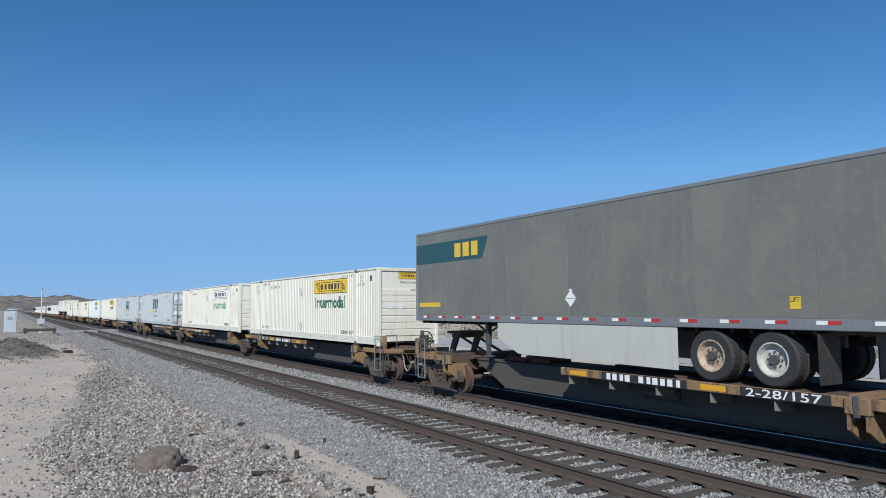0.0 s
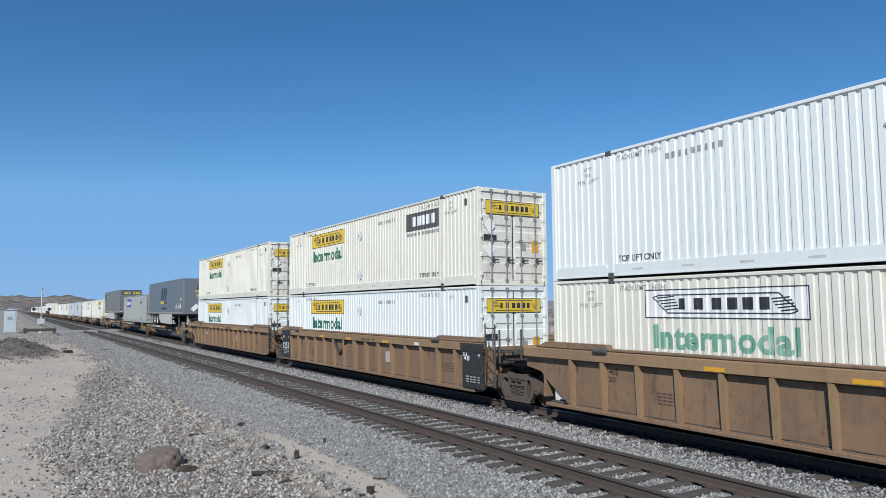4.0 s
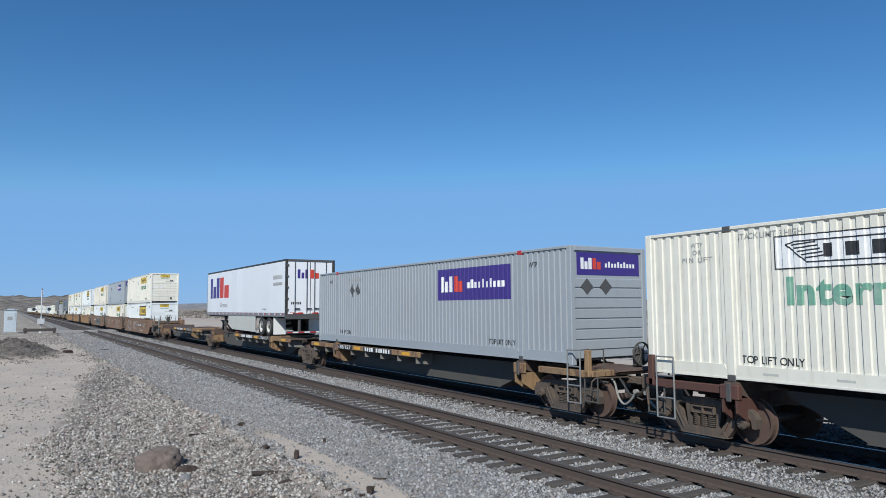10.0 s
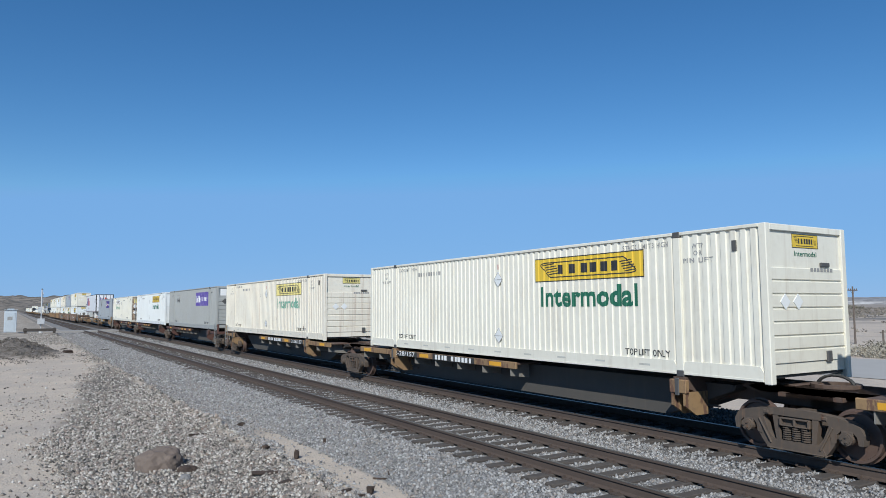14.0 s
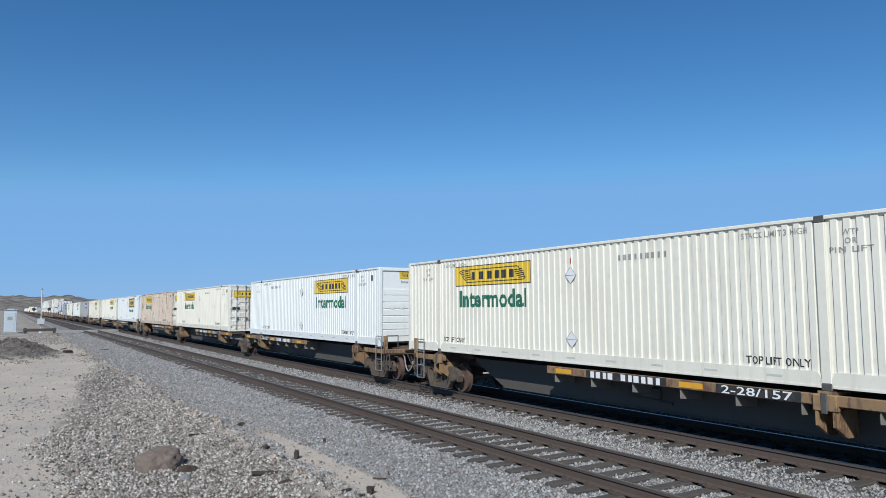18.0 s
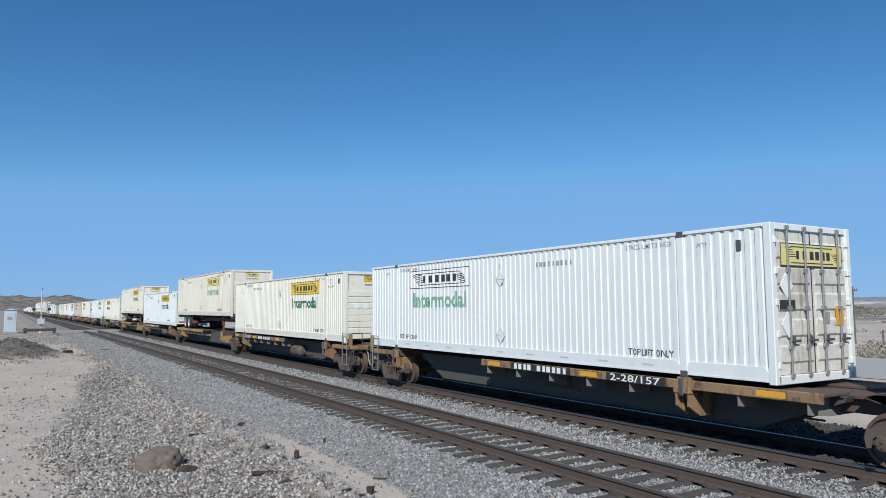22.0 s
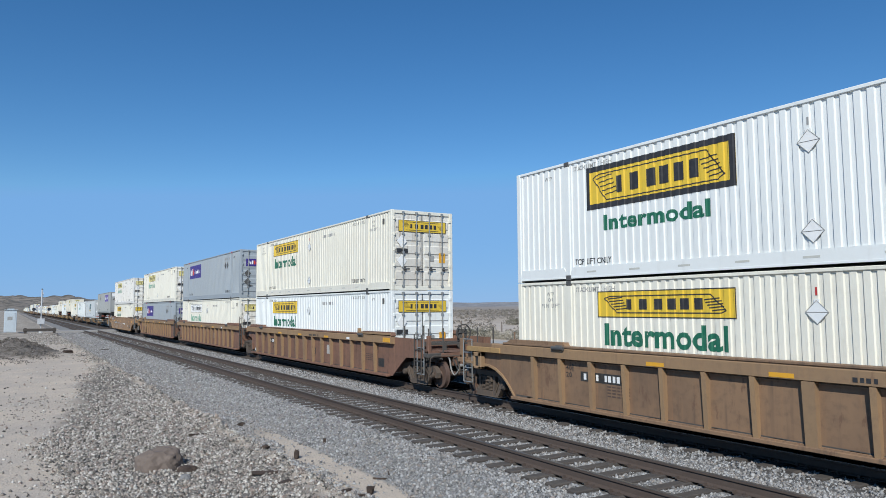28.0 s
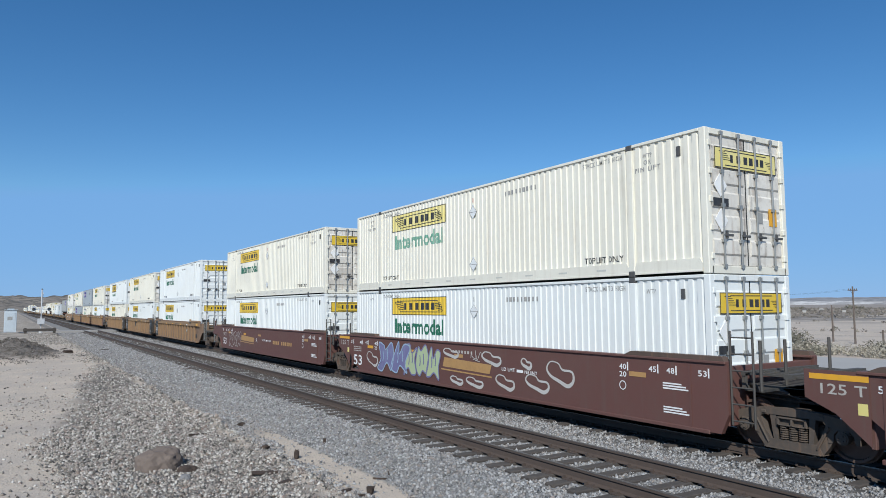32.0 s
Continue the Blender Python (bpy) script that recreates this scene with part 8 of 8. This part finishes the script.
def pickup():
    x, y = ray_hit(513, 583, -0.35)
    t = new("pickup_truck")
    tagged(t, "dark grey crew-cab pickup truck parked on sand", "truck")
    t.matrix_basis = pose(x, y, -0.35, 0, 0, -16)
    body = plain("dark_metallic_car_paint", (0.06, 0.062, 0.068), 0.3, 0.5, 0.15)
    glass = plain("dark_window_glass", (0.02, 0.022, 0.025), 0.08, 0.0, 0.05)
    part("body", Bits().prism([(-2.85, 0.45), (-2.8, 1.0), (-1.55, 1.12), (-0.9, 1.18), (2.75, 1.18), (2.85, 0.5)], 1, -0.95, 0.95), body, t)
    part("cab", Bits().prism([(-1.35, 1.14), (-0.55, 1.78), (0.95, 1.82), (1.2, 1.16)], 1, -0.82, 0.82), body, t)
    for s in (-1, 1):
        part("window", Bits().prism([(-1.1, 1.2), (-0.5, 1.7), (0.1, 1.72), (0.1, 1.2)], 1, s * 0.825 - 0.006, s * 0.825 + 0.006), glass, t)
        part("window", Bits().prism([(0.2, 1.2), (0.2, 1.72), (0.9, 1.74), (1.05, 1.2)], 1, s * 0.825 - 0.006, s * 0.825 + 0.006), glass, t)
        for q in (-1.9, 1.75):
            w = part("wheel", Bits().ring((q, s * 0.85, 0.38), 1, [(0.0, -0.1), (0.36, -0.12), (0.38, -0.08), (0.38, 0.08), (0.36, 0.12), (0.0, 0.1)], 18), RUBBER, t)
            part("rim", Bits().cyl((q, s * 0.85 - 0.125, 0.38), 1, 0.22, 0.25, 14), SIGNALW, w)
    part("bumper", Bits().box(-2.95, -2.8, -0.9, 0.9, 0.42, 0.66, 0.03).box(2.82, 2.96, -0.9, 0.9, 0.42, 0.66, 0.03), CASTING, t)
    for s in (-1, 1):
        part("headlight", Bits().box(-2.87, -2.78, s * 0.75 - 0.14, s * 0.75 + 0.14, 0.78, 0.95, 0.02), SIGNALW, t)
        part("tail_light", Bits().box(2.78, 2.87, s * 0.85 - 0.07, s * 0.85 + 0.07, 0.75, 1.1, 0.01), REDMARK, t)


pickup()


# ---- distance: hills, far sheds and trees ----
def ridge(name, az0, az1, dist, depth, high, mat, label, seed, base=-2.0, taper=0.2, roll=0.38):
    n, m = 90, 10
    az = np.radians(np.linspace(az0, az1, n))
    f = np.linspace(0, 1, n)
    prof = high * (1 - roll + roll * (0.5 + 0.5 * lumps(f * 6, f * 2, 1.0, seed))) * np.minimum(1, np.minimum(f, 1 - f) / taper) ** 0.7
    co = []
    for j in range(m):
        g = j / (m - 1)
        d = dist + depth * g
        wob = 1 + 0.18 * lumps(f * 22 + j, f * 9 - j, 1.0, seed + j * 0.6)
        co.append(np.stack([d * np.sin(az), d * np.cos(az), base + (prof * wob - base) * math.sin(g * math.pi / 2) ** 1.3], 1))
    i = (np.arange(m - 1)[:, None] * n + np.arange(n - 1)[None]).ravel()
    ob = new(name, mesh_np(name, np.concatenate(co), np.stack([i, i + 1, i + n + 1, i + n], 1), mat))
    ob.data.shade_smooth()
    return tagged(ob, label, "hill", kind="structure")


ridge("backdrop_hill_near", -14, 7.5, 900, 350, 25, HILLTAN, "low tan rocky desert hills on the horizon", 1.0, taper=0.18, roll=0.16)
ridge("backdrop_hill_long", -4, 82, 3300, 800, 42, HILLHAZE, "long grey-brown hills across the horizon", 2.0)
ridge("backdrop_hill_rise", 36, 68, 2300, 600, 17, HILLHAZE, "broad grey-brown rise beyond the plain", 4.0, taper=0.35)
ridge("backdrop_hill_pale", 51, 78, 2050, 160, 14, HILLPALE, "chalk-white spoil hills in the distance", 6.0, taper=0.12)

FAR = [(410, 552, 9, 4), (425, 551, 6, 3), (760, 549, 8, 3), (800, 550, 9, 2), (845, 546, 9, 2), (1140, 552, 9, 4), (1155, 553, 8, 3), (1215, 551, 8, 5), (1420, 561, 8, 4), (1450, 561, 7, 4), (1490, 563, 8, 5), (690, 567, 5, 4)]
for _k, (_px, _py, _w, _h) in enumerate(FAR):
    _az = math.atan((_px - 784) / 1230.3) + radians(31.715)
    _d = 620 if _py < 556 else 330
    _x, _y = _d * math.sin(_az), _d * math.cos(_az)
    _m = _d / 1230.3
    ob = new("shed" if _k % 3 else "house")
    tagged(ob, "small far-off pale building on the plain", "building", "far buildings")
    _gz = float(ground_z(_x, _y))
    ob.matrix_basis = pose(_x, _y, _gz, 0, 0, -math.degrees(_az))
    _w, _zt = _w * 0.65, max(_h * _m * 0.55, 1.2)
    part("wall", Bits().box(-_w * _m / 2, _w * _m / 2, -3, 3, -0.5, _zt), SHEDPALE if _k % 3 else SHEDDARK, ob)
    part("roof", Bits().prism([(-_w * _m / 2 - 0.3, _zt), (_w * _m / 2 + 0.3, _zt), (_w * _m / 2, _zt + 0.5), (-_w * _m / 2, _zt + 0.5)], 1, -3.3, 3.3), SHEDPALE if _k % 2 else SHEDDARK, ob)
for _k, (_px, _w, _h) in enumerate(((380, 60, 5), (440, 40, 4), (1045, 26, 5), (1190, 20, 6), (1220, 14, 8), (1400, 40, 5), (1520, 30, 7))):
    _az = math.atan((_px - 784) / 1230.3) + radians(31.715)
    _x, _y = 640 * math.sin(_az), 640 * math.cos(_az)
    _me = _greens[_k % 3]
    for _j in range(max(2, _w // 8)):
        ob = new("tree", _me)
        _sc = _h * 0.52 * _rng.uniform(0.7, 1.1)
        _o = (_j - _w / 16) * 4.2
        ob.matrix_basis = pose(_x + _o * math.cos(_az), _y - _o * math.sin(_az), float(ground_z(_x, _y)) - 0.3, 0, 0, 40 * _j) @ Matrix.Diagonal((_sc, _sc, _sc * 0.9, 1))
        tagged(ob, "dark far-off tree in a windbreak row", "tree", "far trees")

# ---- the train: s is where each load's trailing end stands at the clip's start ----
MOVING = []          # (thing, y at the start, z)
_masters = {}


def placed(key, make, s, z=0.0):
    """The first of a kind is built, the rest are copies of it."""
    if key in _masters:
        ob = copy_thing(_masters[key], pose(XF, s, z))
    else:
        ob = _masters[key] = make()
        ob.matrix_basis = pose(XF, s, z)
    MOVING.append((ob, s, z))
    return ob


TINT = {"w": (WHITE, "clean white"), "c": (CREAM, "cream-white"), "r": (RUSTY, "rust-streaked cream"), "s": (SPOTTED, "white rust-chipped"), "p": (STRIPED, "rust-stained pinkish"),
        "g": (GREYBOX, "grey"), "t": (TANBOX, "dusty tan"), "b": (BLUEGREY, "pale blue-grey"), "l": (PALEBOX, "dusty pale grey"), "a": (LIGHTBOX, "light grey")}


def load_box(code, s, z):
    """code: style, end that trails (n or d), tint, then what is special."""
    style, end, tint, extra = code[0], code[1], code[2], code[3:]
    placed(("box", code), lambda: container(style, end, TINT[tint][0], TINT[tint][1], extra), s, z)


def spine_unit(kind, s, hitch=None, livery="ochre", tank=False, light=False):
    front, rear, deck, first, last = SPINES[kind]
    placed(("spine", kind, hitch, livery, tank, light), lambda: spine_car(front, rear, deck, first, last, hitch, livery, tank, light), s)


SPINES = {"A": (15.0, -2.42, "trail", True, False), "M": (18.2, -0.40, "lead", False, False), "N": (16.05, -2.45, "trail", False, False), "Z": (18.1, 0.52, "lead", False, True),
          "a": (14.55, -1.9, "trail", True, False), "m": (16.6, -0.1, "lead", False, False), "n": (17.1, -0.05, "lead", False, False), "z": (17.15, 0.45, "lead", False, True)}

# kind, s, load, height of the load's base, livery, tank
SPINE_UNITS = [
    ("A", 62.03, "Ada"), ("M", 41.38, "Wnc"), ("Z", 23.0, "Jnc"),
    ("A", 4.03, "old"), ("M", -16.2, "Qdl"), ("Z", -34.2, "slate"),
    ("A", -177.1, None), ("N", -195.5, "white"), ("Z", -216.08, "Gng"),
    ("A", -234.57, "Wdcdirty", "red"), ("M", -255.14, "Jnw", "red"), ("Z", -273.42, "Qnl", "red"),
    ("A", -291.98, "Pnr"), ("M", -312.69, "Jnc"), ("Z", -331.04, "Fnw", "ochre", True),
    ("A", -349.56, "Jdp"), ("N", -367.98, "Jdc"), ("Z", -388.75, "Jnw"),
    ("a", -407.12, "Jdc"), ("m", -425.5, "Jnr+", "tan"), ("n", -442.81, "Jnw", "ochre", True), ("n", -459.94, "Pnt+", "gold"), ("z", -477.12, "Jnc", "ochre", True),
    ("A", -495.74, "Wdwdirty"), ("N", -514.28, "Ada"), ("Z", -534.67, "Qnl+"),
]
FRONT_LOADS = ["Ada", "Jnc", "Jnw", "Jnc", "Pnc", "Wnc", "Jnc+", "Jnw+", "Jnc", "Jnw", "Pnc", "Jnc", "Qnl", "Jnw", "Jnc", "Jnc", "Jnw", "Jnc", "Jnw", "Pnc", "Jnw"]
_s = 62.03
for _i, _code in enumerate(FRONT_LOADS):
    _s += (18.55, 18.40, 20.65)[_i % 3]
    SPINE_UNITS.append(("ZMA"[_i % 3], _s, _code))

WELL_UNITS = [
    (-55.6, "Jdc", "Jdw", (True, "TAN", True, False, "plate lead")), (-74.95, "Jdcsign", "Jdw", (True, "TAN", False, False, "panel sag")), (-94.36, "Fnw", "Wdc", (True, "TAN", False, True, "")),
    (-117.35, "Jnr", "Jnw", (False, "BROWN", True, False, "plate lead tagA front53")), (-136.79, "Rnb", "Jnc", (False, "BROWN", False, False, "ton tagB front53")),
    (-156.12, "Jnc", "Fnw", (False, "BROWN", False, True, "plate ton tagC front53")),
    (-556.06, "Pds", "Jdc", (False, "ORANGE", True, True, "plate lead tagF")),
    (-579.68, "Pdc", "Gdb", (True, "ORANGE", True, False, "plate lead")), (-599.05, "Gdb", "Wdc", (True, "ORANGE", False, False, "")), (-618.4, "Jdc", "Jdw", (True, "ORANGE", False, True, "plate lead")),
    (-641.83, "Fdw", "Jdc", (True, "TAN", True, False, "plate lead panel noseno")), (-661.03, "Jdc", "Jdw", (True, "TAN", False, False, "panel sag")),
    (-680.32, "Jdw", "Jdw", (True, "TAN", False, True, "plate panel tailno")),
    (-703.72, "Jdcdirty", "Jdw", (False, "OXBLOOD", True, False, "tagD")), (-723.15, "Pdcdirty", "Jdw", (False, "OXBLOOD", False, False, "ton tagE")), (-742.5, "Jdc", "Jdw", (False, "OXBLOOD", False, True, "ton")),
]

for _row in SPINE_UNITS:
    _kind, _s, _load = _row[:3]
    _liv = _row[3] if len(_row) > 3 else "ochre"
    _tank = _row[4] if len(_row) > 4 else False
    _hitch = None
    if _load in ("old", "white"):
        _hitch = 15.0
    elif _load == "slate" or (_load or "").endswith("+"):
        _hitch = 0.75
    _light = _s > 90.0
    spine_unit(_kind, _s, _hitch, _liv, _tank, _light)
    if _load is None:
        continue
    if _load in ("old", "slate", "white"):
        placed(("van", _load), lambda: van_trailer(_load), _s)
    elif _load.endswith("+"):
        placed(("chassis", _load[0]), lambda: chassis(RIM if _load[0] != "Q" else RUBBER, _load[0] == "P"), _s)
        load_box(_load[:3] + ("far" if _light else ""), _s, 2.13)
    else:
        load_box(_load[:3] + "far" if _light else _load, _s, 1.22)

for _s, _top, _low, _car in WELL_UNITS:
    placed(("well", _car), lambda: well_car(*_car), _s)
    if _s > -740:
        load_box(_low, _s, 0.347)
        load_box(_top, _s, 3.25)


def motions():
    """The whole train rolls away at one speed."""
    for ob, s, z in MOVING:
        walk(ob, [(t, pose(XF, s + SPEED * t, z)) for t in (0, 8, 16, 24, 32)])


motions()
